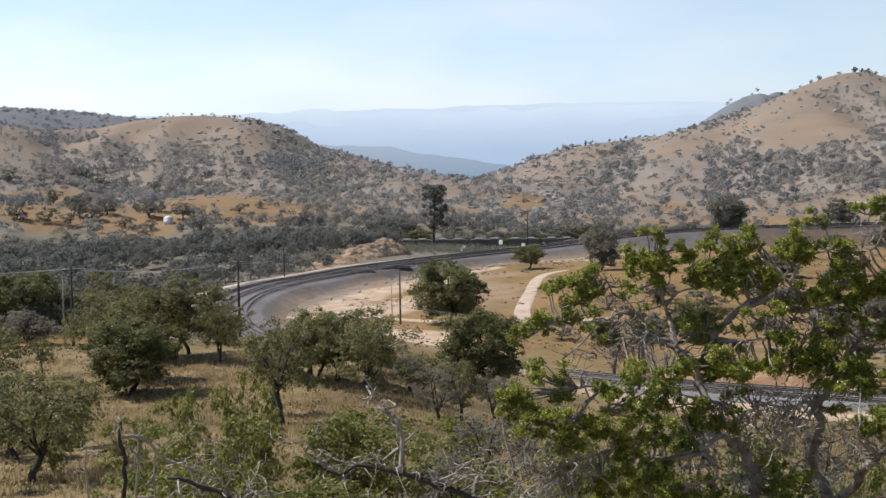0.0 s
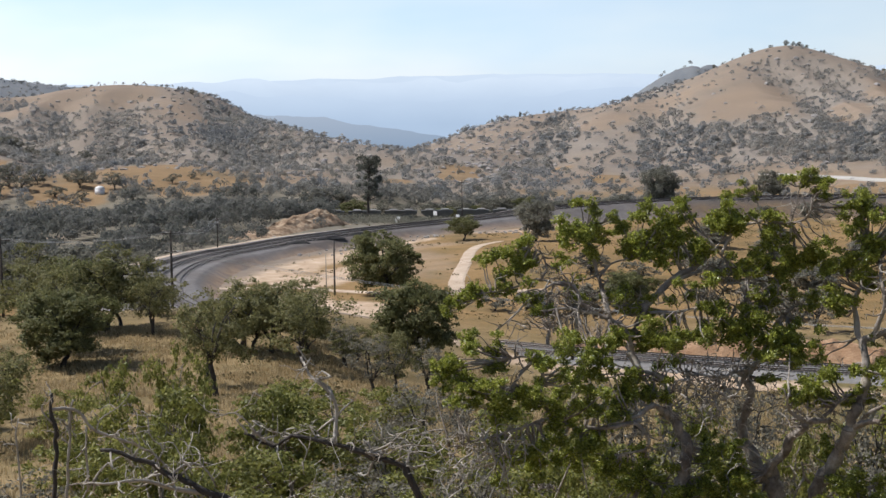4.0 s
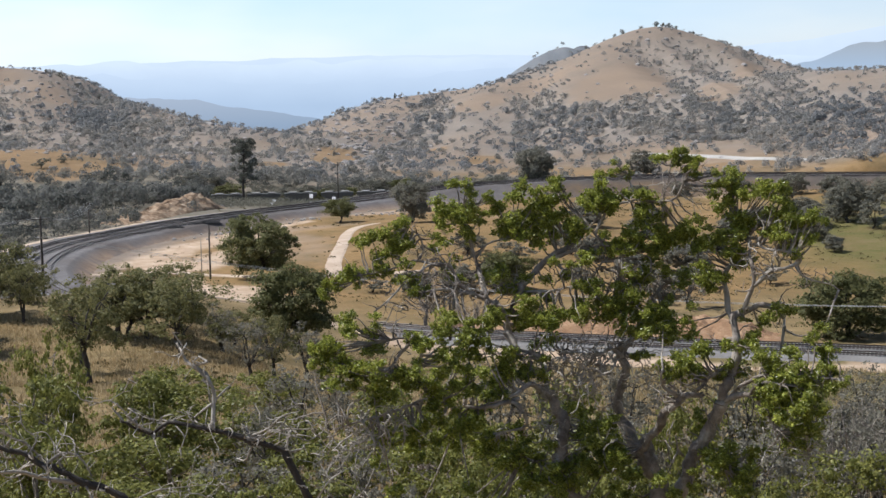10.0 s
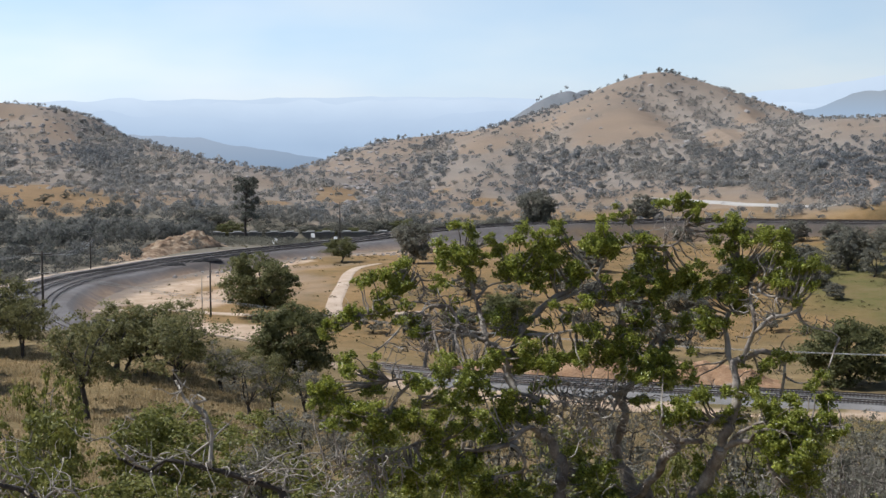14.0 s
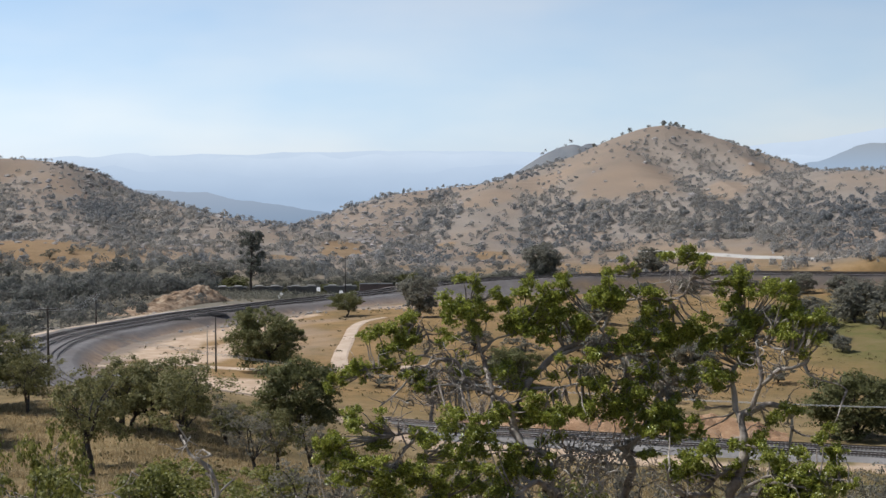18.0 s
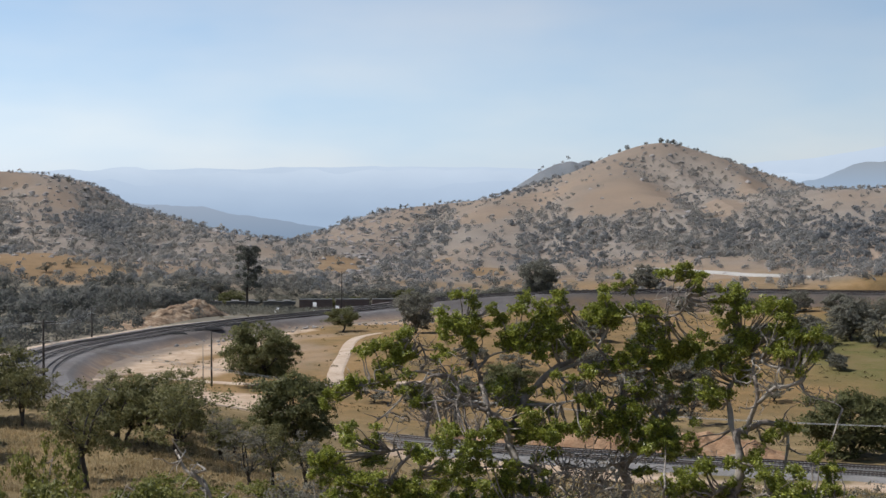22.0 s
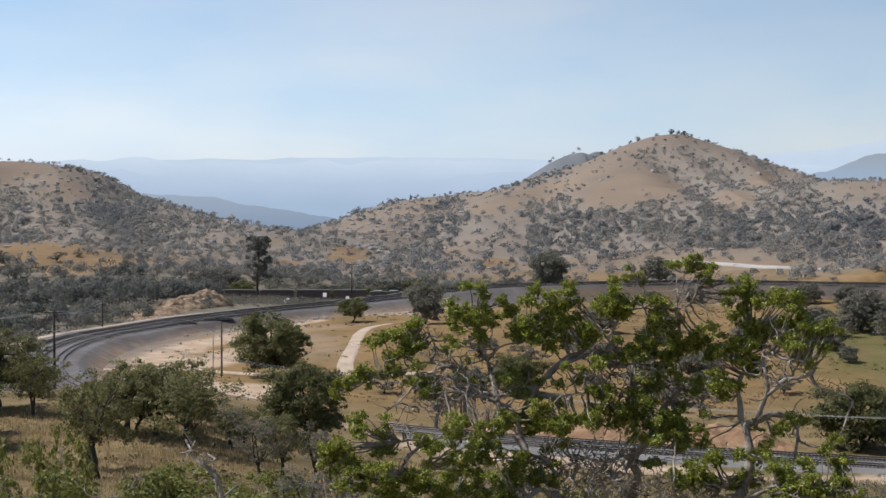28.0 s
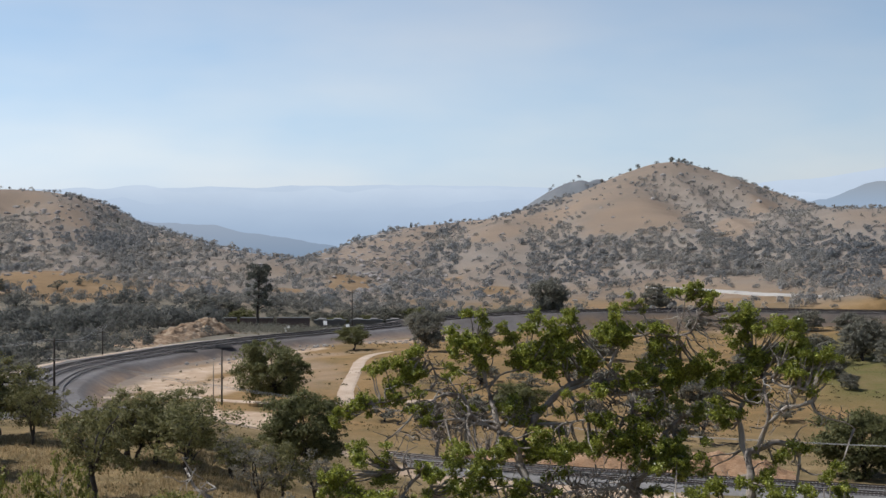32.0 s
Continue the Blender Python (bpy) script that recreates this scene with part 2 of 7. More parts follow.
M_POLE = mottled("creosoted_pole_wood", 0.9, ((0.3, (0.05, 0.042, 0.036)), (0.7, (0.10, 0.085, 0.072))), 0.85)
M_PALE_POLE = mottled("bleached_pole_wood", 0.9, ((0.3, (0.28, 0.24, 0.20)), (0.7, (0.38, 0.34, 0.29))), 0.85)
M_WIRE = mottled("aluminium_wire", 2, ((0.3, (0.36, 0.36, 0.35)), (0.7, (0.46, 0.46, 0.45))), 0.45, 0.2)
M_GLASS = mottled("insulator_porcelain", 0.2, ((0.3, (0.42, 0.40, 0.37)), (0.7, (0.55, 0.53, 0.5))), 0.3)
M_BARK = mottled("grey_oak_bark", 0.35, ((0.3, (0.11, 0.088, 0.07)), (0.5, (0.30, 0.255, 0.213)), (0.7, (0.54, 0.485, 0.42))), 0.95, relief=0.55, depth=0.03, fine=0.06, local=True)
M_BARK_DARK = mottled("dark_tree_bark", 0.6, ((0.3, (0.045, 0.038, 0.033)), (0.7, (0.10, 0.088, 0.078))), 0.95, relief=0.8, depth=0.04, fine=0.08, local=True)
M_DEADWOOD = mottled("bleached_dead_wood", 0.4, ((0.3, (0.235, 0.20, 0.162)), (0.55, (0.43, 0.385, 0.33)), (0.8, (0.60, 0.555, 0.49))), 0.9, relief=0.6, depth=0.015, fine=0.05, local=True)
M_ROCK = mottled("grey_granite", 4, ((0.3, (0.28, 0.255, 0.235)), (0.7, (0.44, 0.41, 0.385))), 0.95, relief=0.8, depth=0.2, fine=0.6)
M_BROWN_ROCK = mottled("tan_crumbling_earth", 2, ((0.34, (0.19, 0.122, 0.074)), (0.52, (0.38, 0.268, 0.172)), (0.68, (0.55, 0.44, 0.315))), 0.95, relief=1.0, depth=0.3, fine=0.7)
M_RED_EARTH = mottled("raw_red_earth", 3, ((0.3, (0.29, 0.165, 0.088)), (0.55, (0.40, 0.25, 0.145)), (0.75, (0.50, 0.37, 0.25))), 0.95, relief=1.0, depth=0.3, fine=0.7)
M_WEED = leaf_material("dry_weeds", (0.105, 0.085, 0.04), (0.215, 0.175, 0.085), 0.8, 0.3)
M_LEAF = leaf_material("oak_leaves", (0.125, 0.15, 0.023), (0.60, 0.62, 0.12), 0.32, 0.40, (0.75, 0.75, 0.40))
M_LEAF_BRUSH = leaf_material("sapling_leaves", (0.11, 0.122, 0.026), (0.37, 0.355, 0.095), 0.5, 0.44)
M_LEAF_MID = leaf_material("blue_oak_leaves", (0.112, 0.112, 0.043), (0.32, 0.297, 0.122), 0.62, 0.45)
M_LEAF_DARK = leaf_material("live_oak_leaves", (0.112, 0.117, 0.045), (0.275, 0.27, 0.11), 0.65, 0.47)
M_LEAF_GREY = leaf_material("grey_brush_leaves", (0.175, 0.165, 0.125), (0.33, 0.30, 0.235), 0.8, 0.35)
# far foliage: haze is painted into these greyed, paled leaf colours
M_LEAF_FAR = leaf_material("hazed_valley_oak_leaves", (0.165, 0.163, 0.13), (0.32, 0.30, 0.235), 0.9, 0.46)
M_CHAPARRAL = toned_leaf_material("hazed_hill_chaparral", ((0.0, (0.245, 0.255, 0.262)), (0.5, (0.315, 0.313, 0.30)), (1.0, (0.38, 0.358, 0.32))), 0.5)
M_FAR_WOODS = toned_leaf_material("hazed_valley_woods_leaves", ((0.0, (0.128, 0.131, 0.115)), (0.4, (0.205, 0.203, 0.182)), (1.0, (0.29, 0.278, 0.247))), 0.45)
M_PINE = leaf_material("grey_pine_needles", (0.10, 0.105, 0.085), (0.20, 0.20, 0.165), 0.75, 0.35)
M_GRASS = leaf_material("dry_grass_blades", (0.32, 0.238, 0.12), (0.56, 0.445, 0.262), 0.8, 0.4)
M_WHITE = mottled("white_paint", 2, ((0.3, (0.72, 0.72, 0.71)), (0.7, (0.82, 0.82, 0.81))), 0.5)


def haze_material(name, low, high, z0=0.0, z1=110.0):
    """Far ranges lost in miles of bright air: a plain glowing backdrop with the haze painted into its colour, paler
    towards its crest.
    """
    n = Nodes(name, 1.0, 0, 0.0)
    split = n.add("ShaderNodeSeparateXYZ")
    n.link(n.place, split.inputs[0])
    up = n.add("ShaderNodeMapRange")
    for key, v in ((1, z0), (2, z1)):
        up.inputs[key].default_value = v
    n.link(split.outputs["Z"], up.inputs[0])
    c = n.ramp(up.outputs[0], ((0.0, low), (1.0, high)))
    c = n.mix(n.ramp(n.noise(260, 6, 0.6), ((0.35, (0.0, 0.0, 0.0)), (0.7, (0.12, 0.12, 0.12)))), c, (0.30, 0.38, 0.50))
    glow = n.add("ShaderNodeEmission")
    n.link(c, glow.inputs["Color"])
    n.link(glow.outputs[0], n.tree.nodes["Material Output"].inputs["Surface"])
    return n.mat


# ranges and gap hill: blue haze is put into colours that glow
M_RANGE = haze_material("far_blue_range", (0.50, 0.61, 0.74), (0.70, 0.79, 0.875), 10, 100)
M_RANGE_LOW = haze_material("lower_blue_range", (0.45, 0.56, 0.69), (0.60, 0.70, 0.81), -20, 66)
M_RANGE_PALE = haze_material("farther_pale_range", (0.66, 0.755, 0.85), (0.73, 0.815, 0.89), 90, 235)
M_RANGE_GREEN = haze_material("hazed_green_range", (0.40, 0.49, 0.59), (0.385, 0.40, 0.40), 55, 108)
M_HILL_HAZE = haze_material("hazed_wooded_hill", (0.27, 0.35, 0.45), (0.42, 0.475, 0.545), -40, 22)


# ---- building helpers ----
def mesh_of(name, verts, faces, material, smooth_faces=True):
    me = bpy.data.meshes.new(name)
    me.from_pydata(verts.tolist() if hasattr(verts, "tolist") else verts, [], faces.tolist() if hasattr(faces, "tolist") else faces)
    me.materials.append(material)
    if smooth_faces:
        me.shade_smooth()
    me.update()
    return me


def thing(name, m, label, category, group="", kind=""):
    """An Empty at a thing's base, under which its parts hang."""
    ob = new(name)
    ob.empty_display_size = 0.3
    ob.matrix_basis = m
    return tagged(ob, label, category, group, kind)


def part(name, me, parent, label="", m=None):
    ob = new(name, me)
    ob.parent = parent
    if m is not None:
        ob.matrix_basis = m
    return tagged(ob, label)


class Shape:
    """Gathers vertices and faces of one mesh."""

    def __init__(self):
        self.v, self.f, self.n = [], [], 0

    def add(self, v, f):
        v = np.asarray(v, float)
        self.v.append(v)
        self.f.extend([[i + self.n for i in q] for q in f])
        self.n += len(v)
        return self

    def box(self, lo, hi, bevel=0.0):
        (a, b, c), (d, e, g) = lo, hi
        if bevel <= 0:
            v = [(x, y, z) for z in (c, g) for y in (b, e) for x in (a, d)]
            return self.add(v, [(0, 2, 3, 1), (4, 5, 7, 6), (0, 1, 5, 4), (2, 6, 7, 3), (0, 4, 6, 2), (1, 3, 7, 5)])
        s = bevel
        ring = [(a + s, b), (d - s, b), (d, b + s), (d, e - s), (d - s, e), (a + s, e), (a, e - s), (a, b + s)]
        v = []
        for z, k in ((c, s), (c + s, 0), (g - s, 0), (g, s)):
            for x, y in ring:
                x2 = min(max(x, a + k), d - k)
                y2 = min(max(y, b + k), e - k)
                v.append((x2, y2, z))
        f = [tuple(range(7, -1, -1)), tuple(range(24, 32))]
        for r in range(3):
            for i in range(8):
                j = (i + 1) % 8
                f.append((r * 8 + i, r * 8 + j, r * 8 + 8 + j, r * 8 + 8 + i))
        return self.add(v, f)

    def tube(self, points, radii, sides=7, cap=True):
        p = np.asarray(points, float)
        r = np.broadcast_to(np.asarray(radii, float), (len(p),))
        t = np.gradient(p, axis=0)
        t /= np.linalg.norm(t, axis=1)[:, None] + 1e-9
        ref = np.array((0.31, 0.2, 0.93)) if abs(t[0][2]) < 0.8 else np.array((0.9, 0.3, 0.1))
        u = np.cross(t, ref)
        u /= np.linalg.norm(u, axis=1)[:, None] + 1e-9
        w = np.cross(t, u)
        a = np.arange(sides) * 2 * math.pi / sides
        ring = p[:, None] + r[:, None, None] * (u[:, None] * np.cos(a)[None, :, None] + w[:, None] * np.sin(a)[None, :, None])
        f = []
        for k in range(len(p) - 1):
            for i in range(sides):
                j = (i + 1) % sides
                f.append((k * sides + i, k * sides + j, (k + 1) * sides + j, (k + 1) * sides + i))
        if cap:
            f.append(tuple(range(sides))[::-1])
            f.append(tuple((len(p) - 1) * sides + i for i in range(sides)))
        return self.add(ring.reshape(-1, 3), f)

    def mesh(self, name, material, smooth_faces=True):
        return mesh_of(name, np.concatenate(self.v), self.f, material, smooth_faces)


def spline(points, n):
    """A smooth line through the points (Catmull-Rom), in n steps."""
    p = np.asarray(points, float)
    if len(p) < 3:
        return np.array([p[0] + (p[-1] - p[0]) * k / n for k in range(n + 1)])
    q = np.vstack((2 * p[0] - p[1], p, 2 * p[-1] - p[-2]))
    out = []
    for k in range(n + 1):
        s = k / n * (len(p) - 1)
        i = min(int(s), len(p) - 2)
        t = s - i
        a, b, c, d = q[i:i + 4]
        out.append(0.5 * (2 * b + (c - a) * t + (2 * a - 5 * b + 4 * c - d) * t * t + (3 * b - a - 3 * c + d) * t ** 3))
    return np.array(out)


def gnarl(points, rng, n, wobble):
    """A crooked branch along the points."""
    p = spline(points, n)
    kink = rng.normal(0, wobble, p.shape)
    kink[0] = kink[-1] = 0
    kink[1:-1] = (kink[:-2] + 2 * kink[1:-1] + kink[2:]) / 3
    return p + kink


def leaves(rng, centres, size, aspect=0.6, up=0.4, bend=0.25):
    """Leaves as bent blades of two quads each, one at each centre."""
    c = np.asarray(centres, float)
    n = len(c)
    axis = rng.normal(0, 1, (n, 3))
    axis /= np.linalg.norm(axis, axis=1)[:, None]
    nor = rng.normal(0, 1, (n, 3)) + np.array((0, 0, up * 3))
    side = np.cross(axis, nor)
    side /= np.linalg.norm(side, axis=1)[:, None] + 1e-9
    nor = np.cross(side, axis)
    s = size * rng.uniform(0.65, 1.3, (n, 1))
    a, b, k = axis * s, side * s * aspect * 0.5, nor * s * bend
    v = np.stack((c - a * 0.5, c - a * 0.05 + b + k, c + a * 0.5, c - a * 0.05 - b + k * 0.6, c + k * 0.2), 1).reshape(-1, 3)
    i = np.arange(n)[:, None] * 5
    f = np.concatenate((i + np.array((0, 1, 2)), i + np.array((0, 2, 3))))
    return v, f


def tufts(rng, centres, size, squash=0.8, out=None):
    """Small tilted four-sided sprays of foliage; out: the ways that they mostly face."""
    c = np.asarray(centres, float)
    n = len(c)
    a = rng.normal(0, 1, (n, 3))
    if out is not None:
        out = out / (np.linalg.norm(out, axis=1)[:, None] + 1e-9) + rng.normal(0, 0.45, (n, 3))
        a = np.cross(out, a)
    a /= np.linalg.norm(a, axis=1)[:, None] + 1e-9
    b = np.cross(a, rng.normal(0, 1, (n, 3)) if out is None else out)
    b /= np.linalg.norm(b, axis=1)[:, None] + 1e-9
    s = np.broadcast_to(np.asarray(size, float), (n,))[:, None] * rng.uniform(0.55, 1.25, (n, 1)) * 0.5
    a, b = a * s, b * s * squash
    q = rng.uniform(0.5, 1.0, (4, n, 1))
    v = np.stack((c + a * q[0] + b * 0.4, c + b * q[1] - a * 0.3, c - a * q[2] - b * 0.3, c - b * q[3] + a * 0.4), 1).reshape(-1, 3)
    f = np.arange(n)[:, None] * 4 + np.array((0, 1, 2, 3))
    return v, f


def blob(rng, n, power=0.45):
    """Points in a unit ball, crowded towards its skin."""
    d = rng.normal(0, 1, (n, 3))
    d /= np.linalg.norm(d, axis=1)[:, None]
    return d * rng.uniform(0, 1, (n, 1)) ** power



# ---- the lie of the land ----
def lattice(seed):
    return np.random.RandomState(seed).rand(256, 256)


LATTICE = lattice(7)


def value_noise(x, y):
    """Smooth noise in 0..1 on unit cells."""
    xi, yi = np.floor(x).astype(int), np.floor(y).astype(int)
    u, v = x - xi, y - yi
    u, v = u * u * (3 - 2 * u), v * v * (3 - 2 * v)
    a, b = LATTICE[xi % 256, yi % 256], LATTICE[(xi + 1) % 256, yi % 256]
    c, d = LATTICE[xi % 256, (yi + 1) % 256], LATTICE[(xi + 1) % 256, (yi + 1) % 256]
    return (a * (1 - u) + b * u) * (1 - v) + (c * (1 - u) + d * u) * v


def fbm(x, y, octaves=4):
    total, amp, norm = 0 * x, 1.0, 0.0
    for k in range(octaves):
        total = total + amp * (value_noise(x * 2 ** k + 17.3 * k, y * 2 ** k + 5.1 * k) - 0.5)
        norm, amp = norm + amp, amp * 0.5
    return total / norm * 2


def smooth(x, a, b):
    t = np.clip((x - a) / (b - a), 0, 1)
    return t * t * (3 - 2 * t)


# Crests of the hills: (bearing in degrees from north, distance, height), and the half width of their slopes.
EAST_HILL = (230, ((-9.5, 1060, -40), (-7.5, 1040, -15), (-6, 1020, 0), (-5, 1010, 14), (-2.8, 1000, 27), (-0.6, 1000, 31),
        (1.6, 1000, 34), (3.6, 1000, 46), (4.7, 1000, 53), (6.3, 1000, 68), (8.5, 1000, 78), (10, 1000, 64),
        (12.1, 1010, 52), (14, 1020, 38), (16, 1030, 22), (18, 1050, 0)))
EAST_SHOULDER = (150, ((14.5, 1060, 34), (16.8, 900, 40), (18.5, 880, 43), (20.5, 860, 52), (25, 900, 75), (32, 1000, 80)))
BACK_SHOULDER = (60, ((1.9, 1390, 20), (2.4, 1390, 42), (2.9, 1395, 57), (3.75, 1400, 70), (4.6, 1400, 75), (5.4, 1410, 73),
        (7.5, 1420, 66)))
WEST_HILL = (190, ((-7.5, 930, -45), (-9, 915, 2), (-10.8, 900, 17), (-12.6, 890, 34), (-13.9, 900, 43), (-15.6, 920, 50),
        (-17.6, 950, 53), (-19.2, 960, 50), (-20.6, 980, 44), (-23, 930, 44), (-27, 900, 52), (-34, 900, 60)))
WEST_RANGE = (260, ((-20, 1700, 60), (-22.4, 1650, 69), (-25, 1600, 72), (-32, 1600, 80)))
WEST_FOOTHILLS = (85, ((-30, 640, 14), (-24, 640, 13), (-20, 650, 9), (-16.5, 640, 13), (-13.5, 610, 8), (-12, 590, 1)))
EAST_FOOTHILLS = (70, ((14, 640, -2), (16.5, 640, 11), (18.5, 625, 15), (21, 610, 17), (27, 600, 20)))
RIDGES = (EAST_HILL, EAST_SHOULDER, BACK_SHOULDER, WEST_HILL, WEST_RANGE, WEST_FOOTHILLS, EAST_FOOTHILLS)


def crest_points():
    out = []
    for width, nodes in RIDGES:
        pts = []
        for (a0, d0, z0), (a1, d1, z1) in zip(nodes, nodes[1:]):
            n = max(2, int(abs(a1 - a0) * d0 / 57.3 / 30))
            for k in range(n):
                f = k / n
                a, d = math.radians(a0 + (a1 - a0) * f), d0 + (d1 - d0) * f
                pts.append((d * math.sin(a), d * math.cos(a), z0 + (z1 - z0) * f))
        out.append((width, np.array(pts)))
    return out


CRESTS = crest_points()


# Gullies that run down the hillsides: middle line, half width, depth.
GULLIES = ((((124, 935), (134, 882), (139, 810), (145, 750), (140, 700)), 15, 6.0), (((147, 935), (160, 884), (161, 800), (160, 730)), 14, 5.0),
           (((58, 960), (54, 880), (50, 810), (46, 740)), 18, 5.0), (((190, 940), (196, 890), (186, 820), (178, 740)), 13, 4.0), (((-8, 960), (-10, 880), (-14, 800), (-18, 740)), 16, 4.0),
           (((-340, 850), (-325, 785), (-293, 749), (-262, 700)), 17, 8.0), (((-205, 870), (-190, 800), (-166, 743), (-140, 690)), 20, 7.0),
           (((-262, 850), (-250, 790), (-235, 740), (-215, 700)), 15, 5.0), (((-300, 860), (-290, 800), (-270, 750)), 13, 4.0))


WASHES = [(spline([(a, b, 0) for a, b in line], 16)[:, :2], width, depth) for line, width, depth in GULLIES]


def gully(x, y):
    """Depth of the gullies at places."""
    cut = 0 * x
    at = (y > 640) & (np.hypot(x, y) < 980)
    if at.any():
        px, py = x[at], y[at]
        for q, width, depth in WASHES:
            r2 = ((px[:, None] - q[:, 0]) ** 2 + (py[:, None] - q[:, 1]) ** 2).min(-1)
            cut[at] = np.maximum(cut[at], depth * np.exp(-r2 / width ** 2))
    return cut


def height(x, y):
    """Height of the land at x, y."""
    x, y = np.asarray(x, float), np.asarray(y, float)
    d, bearing = np.hypot(x, y), np.degrees(np.arctan2(x, y))
    left = np.interp(d, (0, 4, 10, 25, 45, 80, 123, 180, 212, 226, 250, 300), (38.2, 37.9, 35.2, 30.0, 25.6, 19.6, 14.8, 12.4, 10.4, 8.6, 4, 1))
    right = np.interp(d, (0, 4, 10, 25, 45, 80, 123, 160, 190, 300), (38.2, 37.9, 35.2, 29.6, 24.6, 17.4, 10.5, 5.5, 2.6, 1))
    w = smooth(bearing, -13, 0)
    slope = left * (1 - w) + right * w
    slope = slope + fbm(x / 22, y / 22, 3) * 0.7 * smooth(d, 8, 40)
    valley = 1.0 + fbm(x / 90, y / 90, 3) * 1.6 + 3.5 * np.exp(-((x - 6) / 45) ** 2 - ((y - 345) / 45) ** 2)
    valley = valley - 7 * smooth(d, 430, 520)
    valley = valley - 0.05 * np.maximum(0, d - 640)
    # the meadow climbs gently towards the east
    valley = valley + 0.03 * np.maximum(0, x - 40) * smooth(d, 200, 330)
    valley = valley + 3.6 * smooth(x, -25, 45) * np.exp(-((d - 485) / 75) ** 2)
    back = 38.2 + 0.12 * np.maximum(0, -y) + fbm(x / 60, y / 60, 3) * 1.5
    k = smooth(d, 215, 310)
    z = slope * (1 - k) + valley * k
    k = smooth(-y, -8, 6)
    z = z * (1 - k) + back * k
    rough = fbm(x / 170 + 3, y / 170, 5)
    for width, pts in CRESTS:
        r2 = (x[..., None] - pts[:, 0]) ** 2 + (y[..., None] - pts[:, 1]) ** 2
        w = 1 / (r2 + 900.0) ** 3
        top = (w * pts[:, 2]).sum(-1) / w.sum(-1)
        dist = np.sqrt(r2.min(-1))
        fall = np.exp(-(dist / width) ** 2)
        z = z + np.maximum(0, top - z + rough * width * 0.14 * (1 - fall)) * fall
    z = z - gully(x, y) * smooth(d, 660, 690) * (1 - smooth(d, 930, 975))
    # the far track runs in a shallow cut
    off = np.abs((x - 270) * 40 + (545 - y) * 460) / math.hypot(40, 460)
    k = 1 - smooth(off, 5, 17) * 1.0
    return np.where(np.abs(x) < 320, np.minimum(z, z * (1 - k) - 4.0 * k), z)


# Patches of open grass on the hills: bearing in degrees, distance, half spread in degrees, half depth in metres.
GOLD_WEST = ((-22.9, 695, 2.0, 34), (-16.5, 645, 1.75, 50), (-19.4, 583, 1.7, 20), (-23.1, 590, 1.2, 26), (-13.6, 604, 0.9, 14), (-15.1, 586, 1.5, 26))
GOLD_EAST = ((-4.4, 678, 1.35, 48), (-0.8, 752, 0.9, 14), (1.4, 688, 0.8, 16), (-6.9, 640, 0.7, 14), (3.4, 640, 1.3, 26), (6.2, 612, 1.6, 16), (10.5, 612, 1.2, 14))
BARE = ((7.1, 852, 2.2, 48), (10.6, 815, 1.05, 46), (11.8, 880, 1.0, 46), (1.27, 862, 1.0, 30), (3.4, 905, 1.1, 36), (-18.2, 905, 2.4, 42), (-23.3, 832, 0.75, 34), (-21.6, 872, 0.7, 26), (-15.2, 850, 0.9, 26))


def patches(x, y, spots, ragged=0.5):
    """How far places lie within soft-edged patches, 0 to 1."""
    d, b = np.hypot(x, y), np.degrees(np.arctan2(x, y))
    wave = fbm(x / 22, y / 22, 3) * ragged + fbm(x / 60 + 7, y / 60, 2) * ragged * 0.6
    out = 0 * d
    for b0, d0, db, dd in spots:
        out = np.maximum(out, 1 - smooth(np.sqrt(((b - b0) / db) ** 2 + ((d - d0) / dd) ** 2) + wave, 0.75, 1.1))
    return out


def gold_mounds(x, y, z):
    """Where bare golden foothills rise out of the western woods."""
    return patches(x, y, GOLD_WEST)


# ---- the ground ----
# middle lines of the upper and the lower tracks
LOOP_LINE = ((300, 440, 8.0), (230, 462, 7.5), (165, 481, 6.8), (130, 489, 6.6), (83, 496, 6.5), (25, 483, 6.0), (-5, 468, 5.0), (-23, 452, 3.8), (-39, 432, 3.5),
             (-54, 412, 3.5), (-66, 392, 3.5), (-73, 379, 3.5), (-81, 357, 3.5), (-86, 344, 3.5), (-89, 328, 3.5), (-89, 310, 3.6),
             (-85, 285, 3.8), (-76, 258, 4.2), (-64, 236, 4.8), (-48, 218, 5.4))
LOWER_LINE = ((-66, 278, 2.0), (-55, 261, 2.0), (-41, 245, 2.3), (-27, 227, 2.8), (-11, 216, 3.0), (6, 208, 3.0), (32, 199, 3.0), (52, 193, 3.0), (71, 187, 3.0), (100, 178, 3.0), (150, 160, 3.2))


def inside_loop(x, y, line):
    """Whether places lie within the bend of the upper track."""
    hit = np.zeros(np.shape(x), bool)
    for (x0, y0), (x1, y1) in zip(line, line[1:] + line[:1]):
        cross = ((y0 > y) != (y1 > y)) & (x < x0 + (y - y0) / (y1 - y0 + 1e-9) * (x1 - x0))
        hit ^= cross
    return hit


def along(x, y, line):
    """Distance of places from a line on the map."""
    p = spline(line, 40)[:, :2]
    return np.sqrt(((np.stack((x, y), -1)[:, None] - p) ** 2).sum(-1).min(-1))


